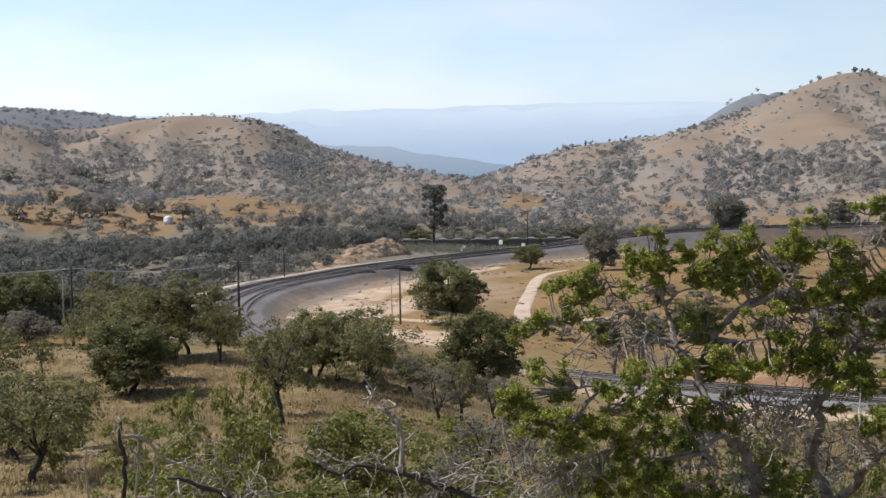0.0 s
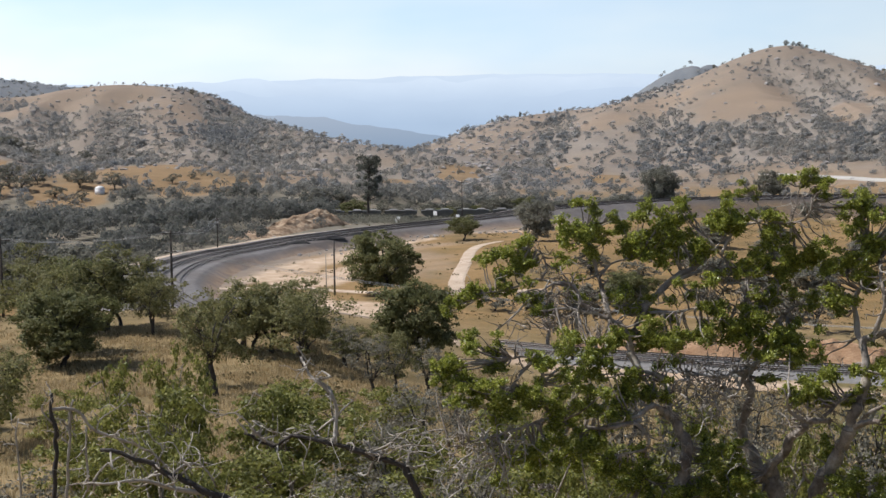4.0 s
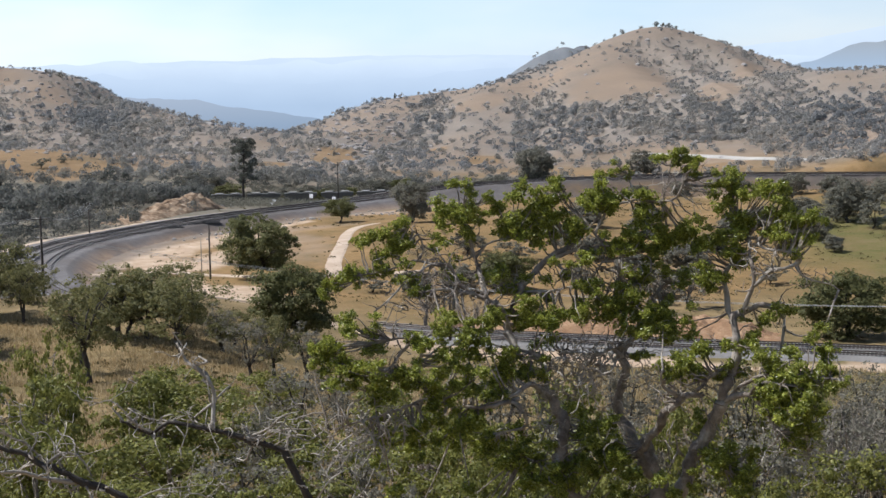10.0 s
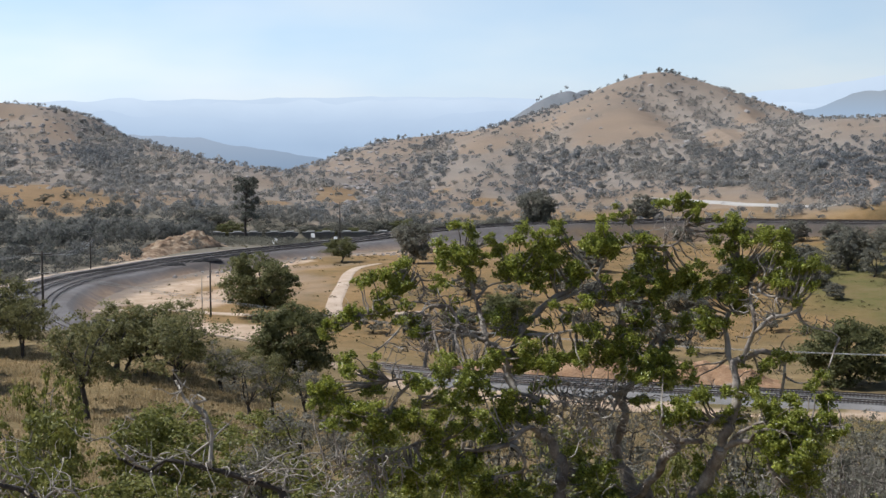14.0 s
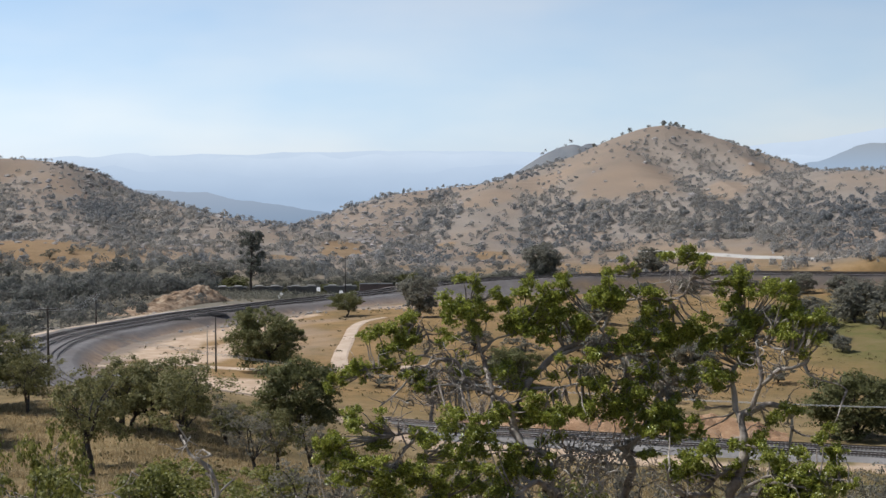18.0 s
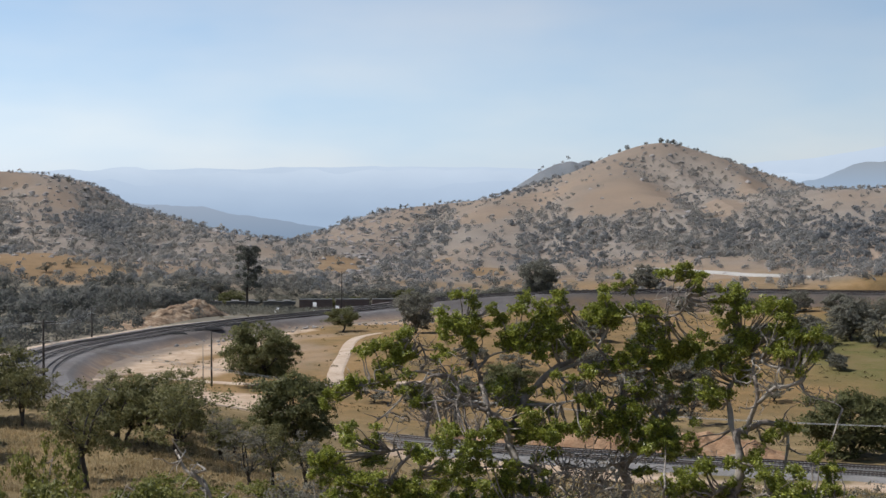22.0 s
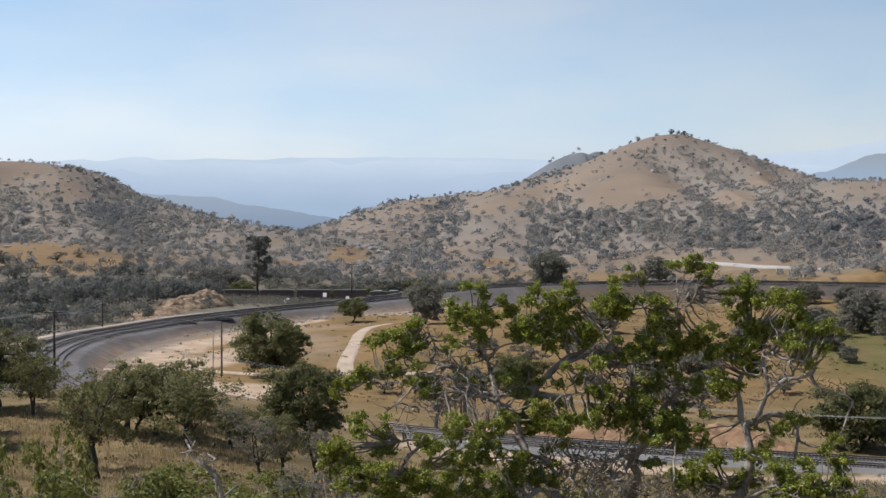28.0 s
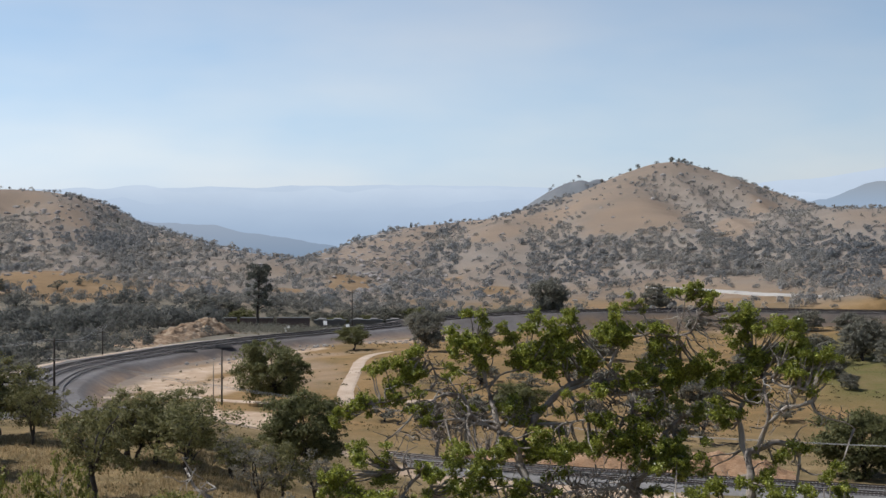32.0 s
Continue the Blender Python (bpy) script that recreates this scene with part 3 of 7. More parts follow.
def build_ground():
    rings = np.concatenate((np.linspace(0.0, 30, 16)[1:], np.geomspace(31, 260, 150), np.linspace(262, 700, 190), np.geomspace(704, 1250, 130), np.geomspace(1260, 4900, 70)))
    fan = np.concatenate((np.linspace(-180, -34, 50)[:-1], np.linspace(-34, 34, 430), np.linspace(34, 180, 50)[1:-1]))
    a = np.radians(fan)
    x, y = rings[:, None] * np.sin(a), rings[:, None] * np.cos(a)
    z = np.stack([height(x[k], y[k]) for k in range(len(rings))])
    nr, na = x.shape
    v = np.stack((x, y, z), -1).reshape(-1, 3)
    v = np.vstack(((0, 0, 38.2), v))
    i, j = np.meshgrid(np.arange(nr - 1), np.arange(na), indexing="ij")
    k = (j + 1) % na
    f = np.stack((1 + i * na + j, 1 + (i + 1) * na + j, 1 + (i + 1) * na + k, 1 + i * na + k), -1).reshape(-1, 4)[:, ::-1].tolist()
    f += [(0, 1 + (q + 1) % na, 1 + q) for q in range(na)]
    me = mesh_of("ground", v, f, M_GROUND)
    px, py = v[:, 0], v[:, 1]
    d = np.hypot(px, py)
    soft = fbm(px / 40, py / 40, 4)
    bend = [(p[0], p[1]) for p in spline(LOOP_LINE, 80)]
    inside = inside_loop(px, py, bend)
    ragged = fbm(px / 9, py / 9, 4) * 5
    close = (d > 165) & (d < 560)
    dirt, gravel = np.zeros(len(px)), np.zeros(len(px))
    cx, cy = px[close], py[close]
    for line, half in ((((-82, 300, 0), (-72, 318, 0), (-62, 336, 0), (-52, 352, 0)), 8), (((-54, 283, 0), (-46, 270, 0), (-38, 258, 0), (-30, 246, 0)), 6.5),
                       (((-66, 318, 0), (-58, 308, 0), (-50, 312, 0), (-46, 326, 0)), 7.5), (((-30, 420, 0), (-14, 428, 0), (2, 436, 0)), 5), (((-60, 345, 0), (-50, 372, 0), (-40, 396, 0)), 3.5),
                       (((-30, 212, 0), (5, 199, 0), (33, 185, 0), (51, 181, 0), (68, 178, 0), (110, 168, 0)), 3.6)):
        dirt[close] = np.maximum(dirt[close], 1 - smooth(along(cx, cy, line) + ragged[close], half * 0.75, half * 1.15))
    gravel[close] = (1 - smooth(along(cx, cy, LOOP_LINE) + ragged[close], 13, 22)) * 0.85
    kinds = {
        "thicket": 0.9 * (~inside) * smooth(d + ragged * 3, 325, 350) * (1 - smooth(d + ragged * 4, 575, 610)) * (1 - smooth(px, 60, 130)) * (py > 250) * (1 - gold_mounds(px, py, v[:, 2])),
        "gold": np.maximum(gold_mounds(px, py, v[:, 2]), 0.9 * patches(px, py, GOLD_EAST)),
        "dirt": dirt,
        "gravel": gravel,
        "meadow": smooth(d + soft * 25, 215, 260),
        "green": 0.8 * smooth(px + soft * 8, 12, 40) * (1 - smooth(d, 185, 205)) * (py > 20) + smooth(px - 0.10 * (py - 300) + soft * 22, 62, 84) * smooth(d, 205, 240) * (1 - smooth(d, 400, 440)) * 0.9,
        "hill": smooth(d + soft * 60, 540, 740),
        "bare": 0.65 * patches(px, py, BARE, 0.4),
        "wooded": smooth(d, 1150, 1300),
        "brush": np.clip(smooth(fbm(px / 90 + 9, py / 90, 5), -0.15, 0.3) * smooth(d - 90 * (px < -105), 520, 640) * (1 - 0.7 * smooth(v[:, 2], 28, 60)) * 0.8
                         + 0.8 * smooth(px, 30, 80) * smooth(d, 690, 740) * smooth(v[:, 2] + soft * 8, 6, 12) * (1 - smooth(v[:, 2] + soft * 10, 24, 36)) + 0.5 * smooth(gully(px, py), 1.5, 4.0) + 0.4 * (px < -100) * smooth(d, 690, 730) * (1 - smooth(v[:, 2] + soft * 10, 24, 38)), 0, 0.85)
                 * (1 - 0.9 * patches(px, py, BARE, 0.4)),
        "earth": np.clip(smooth(px, 165, 185) * smooth(py, 545, 580) * (1 - smooth(d, 660, 700)) * 0.85
                         + smooth(soft, 0.25, 0.5) * smooth(d, 235, 270) * (1 - smooth(d, 560, 700)) * 0.5, 0, 1),
    }
    for name, values in kinds.items():
        me.attributes.new(name, "FLOAT", "POINT").data.foreach_set("value", np.ascontiguousarray(values, dtype=np.float32))
    return tagged(new("ground", me), "rolling dry golden grassland of valley and hills", "ground", kind="structure")


build_ground()


def ribbon(name, line, widths, material, lift, label, category, rough_edge=0.0, steps=60, seed=1):
    """A road or patch of bare soil that follows the land."""
    rng = np.random.RandomState(seed)
    p = spline(line, steps)[:, :2]
    w = np.interp(np.linspace(0, 1, len(p)), np.linspace(0, 1, len(widths)), widths)
    t = np.gradient(p, axis=0)
    t /= np.linalg.norm(t, axis=1)[:, None]
    side = np.stack((t[:, 1], -t[:, 0]), 1)
    cols = 9
    v = []
    for k in range(len(p)):
        edge = rng.uniform(-rough_edge, rough_edge, 2)
        for c in range(cols):
            o = (c / (cols - 1) - 0.5) * (w[k] + (edge[0] if c == 0 else edge[1] if c == cols - 1 else 0))
            v.append(p[k] + side[k] * o)
    v = np.array(v)
    z = height(v[:, 0], v[:, 1]) + lift
    edge = (np.arange(len(v)) % cols == 0) | (np.arange(len(v)) % cols == cols - 1)
    z = np.where(edge, z - lift - 0.25, z)
    v = np.column_stack((v, z))
    f = [(r * cols + c, r * cols + c + 1, (r + 1) * cols + c + 1, (r + 1) * cols + c) for r in range(len(p) - 1) for c in range(cols - 1)]
    return tagged(new(name, mesh_of(name, v, f, material)), label, category, kind="structure")


# ---- railway ----
def embankment(name, line, half, steps, label, spread=1.0, material=None):
    """A ballast bed that slopes off until it meets the land."""
    p = spline(line, steps)
    t = np.gradient(p, axis=0)
    t[:, 2] = 0
    t /= np.linalg.norm(t, axis=1)[:, None]
    side = np.stack((t[:, 1], -t[:, 0], 0 * t[:, 0]), 1)
    outs = (-14, -9, -6, -3.5, -1.8, -0.7, 0, 0, 0.7, 1.8, 3.5, 6, 9, 14)
    rng = np.random.RandomState(3)
    v = []
    for k in range(len(p)):
        w = half if np.isscalar(half) else np.interp(p[k][0], *half)
        for o in outs:
            s = -1 if o < 0 or (o == 0 and len(v) % len(outs) == 6) else 1
            o = o * spread
            q = p[k] + side[k] * (s * w + o + rng.normal(0, 0.10))
            land = float(height(q[0:1], q[1:2])[0])
            q[2] = max(p[k][2] - 0.05 - 0.55 * max(0, abs(o) - 0.2), land - 0.5) + rng.normal(0, 0.04)
            v.append(q)
    m = len(outs)
    f = [(r * m + c, (r + 1) * m + c, (r + 1) * m + c + 1, r * m + c + 1) for r in range(len(p) - 1) for c in range(m - 1)]
    return tagged(new(name, mesh_of(name, np.array(v), f, material or M_BALLAST)), label, "railway embankment", kind="structure")


def railway_track(line, offset, steps, lift, label, wood=None):
    """One track: two rails and its ties."""
    p = spline(line, steps)
    t = np.gradient(p, axis=0)
    t[:, 2] = 0
    t /= np.linalg.norm(t, axis=1)[:, None]
    side = np.stack((t[:, 1], -t[:, 0], 0 * t[:, 0]), 1)
    c = p + side * offset + np.array((0, 0, lift))
    root = thing("railway_track", Matrix(), label, "railway track", "tracks in the valley", "structure")
    for s in (-0.75, 0.75):
        sh = Shape()
        q = c + side * s + np.array((0, 0, 0.09))
        prof = ((-0.075, 0), (0.075, 0), (0.03, 0.05), (0.045, 0.17), (-0.045, 0.17), (-0.03, 0.05))
        v = np.concatenate([[q[k] + side[k] * a + np.array((0, 0, b)) for a, b in prof] for k in range(len(q))])
        f = [(k * 6 + i, k * 6 + (i + 1) % 6, k * 6 + 6 + (i + 1) % 6, k * 6 + 6 + i) for k in range(len(q) - 1) for i in range(6)]
        part("rail", sh.add(v, f).mesh("rail", M_STEEL, False), root)
    length = np.concatenate(((0,), np.cumsum(np.linalg.norm(np.diff(c, axis=0), axis=1))))
    sh = Shape()
    for s in np.arange(0, length[-1], 0.52):
        at = np.array([np.interp(s, length, c[:, k]) for k in range(3)])
        k = int(np.searchsorted(length, s))
        k = min(k, len(c) - 1)
        x, y = side[k] * 1.3, t[k] * 0.15
        top = np.array((0, 0, 0.012))
        v = [at - x - y, at + x - y, at + x + y, at - x + y]
        sh.add(v + [q + top for q in v], [(4, 5, 6, 7), (0, 1, 5, 4), (1, 2, 6, 5), (2, 3, 7, 6), (3, 0, 4, 7)])
    tagged(part("ties", sh.mesh("ties", wood or M_TIE, False), root), kind="stuff")


embankment("embankment_loop", LOOP_LINE, ((-60, 10, 60), (8.5, 8.0, 5.5)), 150, "grey ballast embankment curving round the valley")
embankment("embankment_lower", LOWER_LINE, 5.0, 80, "pale grey ballast bed of the lower double track", 1.0, M_BALLAST_PALE)
for off in (-5.2, -0.6, 4.0):
    railway_track(LOOP_LINE, off, 150, 0.06, "rusty rails on oily black ties along the outer edge" if off > 1 else "rusty rails on weathered ties on the curved embankment", M_TIE_DARK if off > 1 else M_TIE)
for off in (-2.3, 2.3):
    railway_track(LOWER_LINE, off, 90, 0.06, "straight rusty rails on oily black ties below the hillside", M_TIE_DARK)

# ---- dirt roads and bare soil ----
ribbon("dirt_road_1", ((-22, 285, 0), (-24, 300, 0), (-24, 323, 0), (-24, 346, 0), (-22, 362, 0), (-18, 372, 0)), (4.4, 4.0, 3.6, 3.2, 2.2), M_DIRT, 0.12, "pale dirt road climbing the meadow", "dirt road", 0.5)
ribbon("dirt_road_2", ((-75, 297, 0), (-60, 300, 0), (-50, 294, 0), (-39, 289, 0), (-24, 287, 0), (-5, 290, 0)), (2.5, 3.2, 3, 2.8, 2.5), M_DIRT, 0.14, "pale dirt track crossing the valley floor", "dirt road", 0.4)
HIGHWAY = ((86, 676, 0), (98, 661, 0), (115, 638, 0), (131, 620, 0), (153, 609, 0), (190, 600, 0))
ribbon("highway", HIGHWAY, (1.5, 4, 6, 6, 5, 3), M_ROAD, 0.5, "pale paved road below the eastern hill", "road", 0.2)


def service_road(line, offset, width, drop, label):
    """A graded pale road on the shoulder of the embankment."""
    p = spline(line, 60)
    t = np.gradient(p, axis=0)
    t[:, 2] = 0
    t /= np.linalg.norm(t, axis=1)[:, None]
    side = np.stack((t[:, 1], -t[:, 0], 0 * t[:, 0]), 1)
    rng = np.random.RandomState(6)
    v = []
    for k in range(len(p)):
        taper = min(1.0, k / 6, (len(p) - 1 - k) / 6) * 0.9 + 0.1
        for o, z in ((-0.5, -0.9), (-0.46, -0.04), (0.0, 0.06), (0.46, -0.04), (0.75, -1.6)):
            v.append(p[k] + side[k] * (offset + o * width * taper + rng.normal(0, 0.12)) + np.array((0, 0, z - drop + rng.normal(0, 0.03))))
    f = [(r * 5 + c, (r + 1) * 5 + c, (r + 1) * 5 + c + 1, r * 5 + c + 1) for r in range(len(p) - 1) for c in range(4)]
    return tagged(new("service_road", mesh_of("service_road", np.array(v), f, M_DIRT)), label, "dirt road", kind="structure")


service_road(LOOP_LINE[9:18], 10.4, 3.2, 0.3, "pale gravel service road on the outer shoulder of the embankment")
ribbon("dirt_road_3", ((-122, 352, 0), (-127, 370, 0), (-129, 395, 0), (-130, 415, 0), (-130, 442, 0)), (4, 5, 5, 6, 4), M_DIRT, 0.15, "pale dirt lane between the valley trees", "dirt road", 0.5)


# ---- far ranges ----
def range_backdrop(name, bearings, distance, heights, wiggle, material, label, seed):
    """A far mountain crest that stands behind everything else."""
    n = 260
    b = np.linspace(bearings[0], bearings[-1], n)
    top = np.interp(b, bearings, heights) + fbm(b * 0.9 + seed, 0 * b + seed, 5) * wiggle
    a = np.radians(b)
    v = []
    for frac, push in ((-0.15, 0), (0.35, 40), (0.75, 110), (1.0, 200), (0.4, 330)):
        d = distance + push
        v.append(np.stack((d * np.sin(a), d * np.cos(a), np.where(frac > 0, -90 + (top + 90) * frac, -260) + fbm(b * 3 + seed, 0 * b + frac * 7, 3) * wiggle * 0.25 * (frac < 0.9)), 1))
    v = np.concatenate(v)
    f = [(r * n + i, r * n + i + 1, (r + 1) * n + i + 1, (r + 1) * n + i) for r in range(4) for i in range(n - 1)]
    tagged(new(name, mesh_of(name, v, f, material)), label, "mountains", kind="structure")


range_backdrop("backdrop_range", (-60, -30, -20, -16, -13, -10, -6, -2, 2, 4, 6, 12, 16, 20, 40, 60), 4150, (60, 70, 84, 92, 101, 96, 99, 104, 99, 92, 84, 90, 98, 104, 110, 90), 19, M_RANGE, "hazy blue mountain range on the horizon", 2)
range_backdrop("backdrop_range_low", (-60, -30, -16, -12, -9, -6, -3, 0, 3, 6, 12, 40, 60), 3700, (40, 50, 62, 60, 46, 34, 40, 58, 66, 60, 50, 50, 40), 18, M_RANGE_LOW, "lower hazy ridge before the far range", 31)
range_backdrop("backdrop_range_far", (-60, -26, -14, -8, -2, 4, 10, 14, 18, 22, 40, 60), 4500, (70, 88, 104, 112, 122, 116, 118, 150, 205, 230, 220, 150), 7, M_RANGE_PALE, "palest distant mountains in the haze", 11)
range_backdrop("backdrop_range_east", (10, 14, 15.5, 17, 20, 24, 40), 2300, (20, 62, 84, 96, 112, 120, 130), 7, M_RANGE_GREEN, "wooded ridge dimmed by haze behind the eastern hills", 5)
range_backdrop("backdrop_hill_gap", (-17, -15, -11.4, -9.7, -8.2, -7.4, -6.6, -5.5, -4.5, -3), 2300, (20, 22, 17, 11.5, 1, -4, -13, -20, -27, -45), 6, M_HILL_HAZE, "low wooded hill seen through the gap, blue-grey with haze", 17)


# ---- trees ----
def oak_meshes(seed, leaf, bark, h=10.0, w=9.0, trunk=0.3, lobes=20, per=110, size=0.42, bushy=False):
    """An oak of height h and crown width w: leaning trunk, a few crooked limbs, and a ragged crown of leaf sprays in uneven masses."""
    rng = np.random.RandomState(seed)
    wood = Shape()
    fork = np.array((rng.normal(0, 0.4), rng.normal(0, 0.4), h * max(trunk, 0.12)))
    wood.tube(gnarl(((0, 0, -0.6), fork * (0.3, 0.3, 0.5) + rng.normal(0, 0.08, 3), fork), rng, 7, 0.05), np.linspace(h * 0.032, h * 0.021, 8), 8)
    ends = []
    for k in range(6):
        a = k * 2.4 + rng.uniform(-0.5, 0.5)
        r, z = w * rng.uniform(0.12, 0.30), h * rng.uniform(trunk + 0.2, 0.82)
        tip = np.array((r * math.cos(a), r * math.sin(a), z))
        line = gnarl((fork, fork + (tip - fork) * (0.45, 0.45, 0.6) + rng.normal(0, 0.25, 3), tip), rng, 8, 0.13)
        wood.tube(line, np.linspace(h * 0.014, h * 0.005, 9), 6)
        ends.extend(line[4:])
    ends = np.array(ends)
    lean = rng.normal(0, 0.08 * w, 2)
    low, centres = 0.02 if bushy else trunk, []
    mid_z, half_z = h * (low + 0.97) / 2, h * (0.97 - low) / 2
    for k in range(lobes):
        up = 1 - 2 * (k + 0.5) / lobes
        a = k * 2.4 + rng.uniform(-0.6, 0.6)
        ring = math.sqrt(1 - up * up) ** 0.7
        far = rng.uniform(0.35, 0.95)
        tip = np.array((w * 0.5 * far * ring * math.cos(a) + lean[0] * up, w * 0.5 * far * ring * math.sin(a) + lean[1] * up, mid_z + half_z * up * rng.uniform(0.55, 0.85)))
        start = ends[np.linalg.norm(ends - tip, axis=1).argmin()]
        wood.tube(gnarl((start, (start + tip) / 2 + rng.normal(0, 0.15, 3), tip), rng, 4, 0.08), np.linspace(h * 0.005, h * 0.0015, 5), 4)
        centres.append((tip, rng.uniform(0.09, 0.24) * w))
    v, f, n = [], [], 0
    for tip, rad in centres:
        sub = int(per * (rad / (0.17 * w)) ** 2) + 20
        inner = blob(rng, 9, 0.6) * rad * np.array((0.95, 0.95, 0.6))
        pts = np.concatenate([tip + c + blob(rng, max(4, sub // 9), 0.5) * rad * rng.uniform(0.22, 0.55) * np.array((1.1, 1.1, 0.65)) for c in inner])
        vv, ff = tufts(rng, pts, size, 0.8, pts - tip + (0, 0, rad * 0.35))
        v.append(vv), f.append(ff + n)
        n += len(vv)
    return wood.mesh("trunk", bark), mesh_of("crown", np.concatenate(v), np.concatenate(f), leaf, False)


def pine_meshes(seed, h=22.0, w=9.0):
    """A tall ragged grey pine: forked leader, tufted foliage held in separate masses."""
    rng = np.random.RandomState(seed)
    wood = Shape()
    wood.tube(gnarl(((0, 0, -1), (0.2, 0, h * 0.4), (0.5, 0.1, h * 0.7), (0.6, 0, h * 0.97)), rng, 12, 0.08), np.linspace(0.42, 0.07, 13), 8)
    pts = []
    for k in range(70):
        z = h * rng.uniform(0.34, 0.98)
        reach = w * 0.5 * (0.55 + 0.45 * math.sin((z / h - 0.2) * 3.6)) * rng.uniform(0.3, 1.0)
        a = rng.uniform(0, 6.28)
        base = np.array((0.5 * z / h, 0, z - reach * 0.3))
        tip = np.array((reach * math.cos(a) + 0.5, reach * math.sin(a), z + reach * 0.25))
        wood.tube(gnarl((base, (base + tip) / 2 + np.array((0, 0, -0.25)), tip), rng, 4, 0.06), np.linspace(0.10, 0.025, 5), 4)
        pts.append(tip + blob(rng, 110, 0.5) * rng.uniform(0.75, 1.5) * np.array((1, 1, 0.8)))
    v, f = tufts(rng, np.concatenate(pts), 0.55, 0.6)
    return wood.mesh("trunk", M_BARK_DARK), mesh_of("crown", v, f, M_PINE, False)


def bare_meshes(seed, h=8.0, w=8.0, forks=26):
    """A leafless grey tree of many crooked twigs."""
    rng = np.random.RandomState(seed)
    wood, twigs = Shape(), Shape()
    top = np.array((0.2, 0.1, h * 0.35))
    wood.tube(gnarl(((0, 0, -0.5), top * 0.5, top), rng, 6, 0.06), np.linspace(0.26, 0.17, 7), 7)
    for k in range(forks):
        a, up = k * 2.4, rng.uniform(0.1, 1)
        r = w * 0.5 * rng.uniform(0.5, 1.0) * math.sqrt(1 - up * up * 0.8)
        tip = np.array((r * math.cos(a), r * math.sin(a), h * (0.3 + 0.7 * up)))
        line = gnarl((top, (top + tip) / 2 + np.array((0, 0, -0.4)), tip), rng, 7, 0.16)
        wood.tube(line, np.linspace(0.085, 0.02, 8), 5)
        for q in range(9):
            s = line[rng.randint(2, 8)]
            e = s + rng.normal(0, 0.75, 3) + np.array((0, 0, 0.35))
            twigs.tube(gnarl((s, (s + e) / 2 + rng.normal(0, 0.12, 3), e), rng, 4, 0.06), np.linspace(0.03, 0.008, 5), 3)
    return wood.mesh("trunk", M_BARK), twigs.mesh("twigs", M_BARK)


# crowns of dusky, far and farbush wear the leaf colour with painted haze
KINDS = {
    "blue": [oak_meshes(s, M_LEAF_MID, M_BARK_DARK, trunk=t, lobes=26, per=190, size=0.32) for s, t in ((11, 0.24), (12, 0.18), (13, 0.30), (14, 0.14), (15, 0.22))],
    "live": [oak_meshes(s, M_LEAF_DARK, M_BARK_DARK, w=10, trunk=t, lobes=46, per=400, size=0.33) for s, t in ((21, 0.16), (22, 0.10))],
    "bushy": [oak_meshes(s, M_LEAF_DARK, M_BARK_DARK, w=10, trunk=0.1, lobes=50, per=420, size=0.34, bushy=True) for s in (24, 25)],
    "dusky": [oak_meshes(s, M_LEAF_FAR, M_BARK_DARK, w=10, trunk=0.08, lobes=44, per=300, size=0.4, bushy=True) for s in (26, 27)],
    "grey": [oak_meshes(s, M_LEAF_GREY, M_BARK_DARK, trunk=0.16, lobes=22, per=110, size=0.34) for s in (31, 32)],
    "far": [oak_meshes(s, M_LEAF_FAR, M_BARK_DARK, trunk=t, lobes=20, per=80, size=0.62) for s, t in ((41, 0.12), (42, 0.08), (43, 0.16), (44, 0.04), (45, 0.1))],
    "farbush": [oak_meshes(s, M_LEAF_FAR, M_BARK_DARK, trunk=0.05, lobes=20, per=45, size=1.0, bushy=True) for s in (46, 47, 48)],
    "brush": [oak_meshes(s, M_LEAF_BRUSH, M_BARK, h=10, w=9, trunk=0.12, lobes=26, per=210, size=0.36, bushy=True) for s in (51, 52, 53)],
    "bare": [bare_meshes(s) for s in (61, 62)],
    "pine": [pine_meshes(71)],
}
UNIT = {"live": (10, 10), "dusky": (10, 10), "bushy": (10, 10), "bare": (8, 8), "pine": (22, 9)}
WORDS = {
    "blue": ("oak_tree", "olive-green blue oak with a ragged crown on dry grass", "tree"),
    "live": ("oak_tree", "dark green live oak with a broad dense crown", "tree"),
    "bushy": ("oak_tree", "dense dark live oak with foliage down to the ground", "tree"),
    "dusky": ("oak_tree", "dense dusky grey-green oak with foliage to the ground", "tree"),
    "farbush": ("oak_tree", "dusky low tree standing out on the hill crest", "tree"),
    "grey": ("oak_tree", "small greyish oak with thin drought-stricken foliage", "tree"),
    "far": ("oak_tree", "grey-green valley oak among other trees", "tree"),
    "brush": ("shrub", "leafy green oak shrub on the near hillside", "shrub"),
    "bare": ("bare_tree", "leafless grey tree with crooked twigs", "tree"),
    "pine": ("pine_tree", "tall solitary dark pine with a ragged top", "tree"),
}


def plant(kind, x, y, h, w, which, turn, sink=0.0, label="", group=""):
    name, words, category = WORDS[kind]
    uh, uw = UNIT.get(kind, (10, 9))
    z = float(height(np.array([x]), np.array([y]))[0]) - sink
    m = pose(x, y, z, 0, 0, turn) @ Matrix.Diagonal((w / uw, w / uw, h / uh, 1))
    ob = thing(name, m, label or words, category, group)
    wood, crown = KINDS[kind][which % len(KINDS[kind])]
    part("trunk", wood, ob)
    tagged(part("twig_tangle" if kind == "bare" else "crown", crown, ob), kind="stuff" if kind == "bare" else "")
    return ob


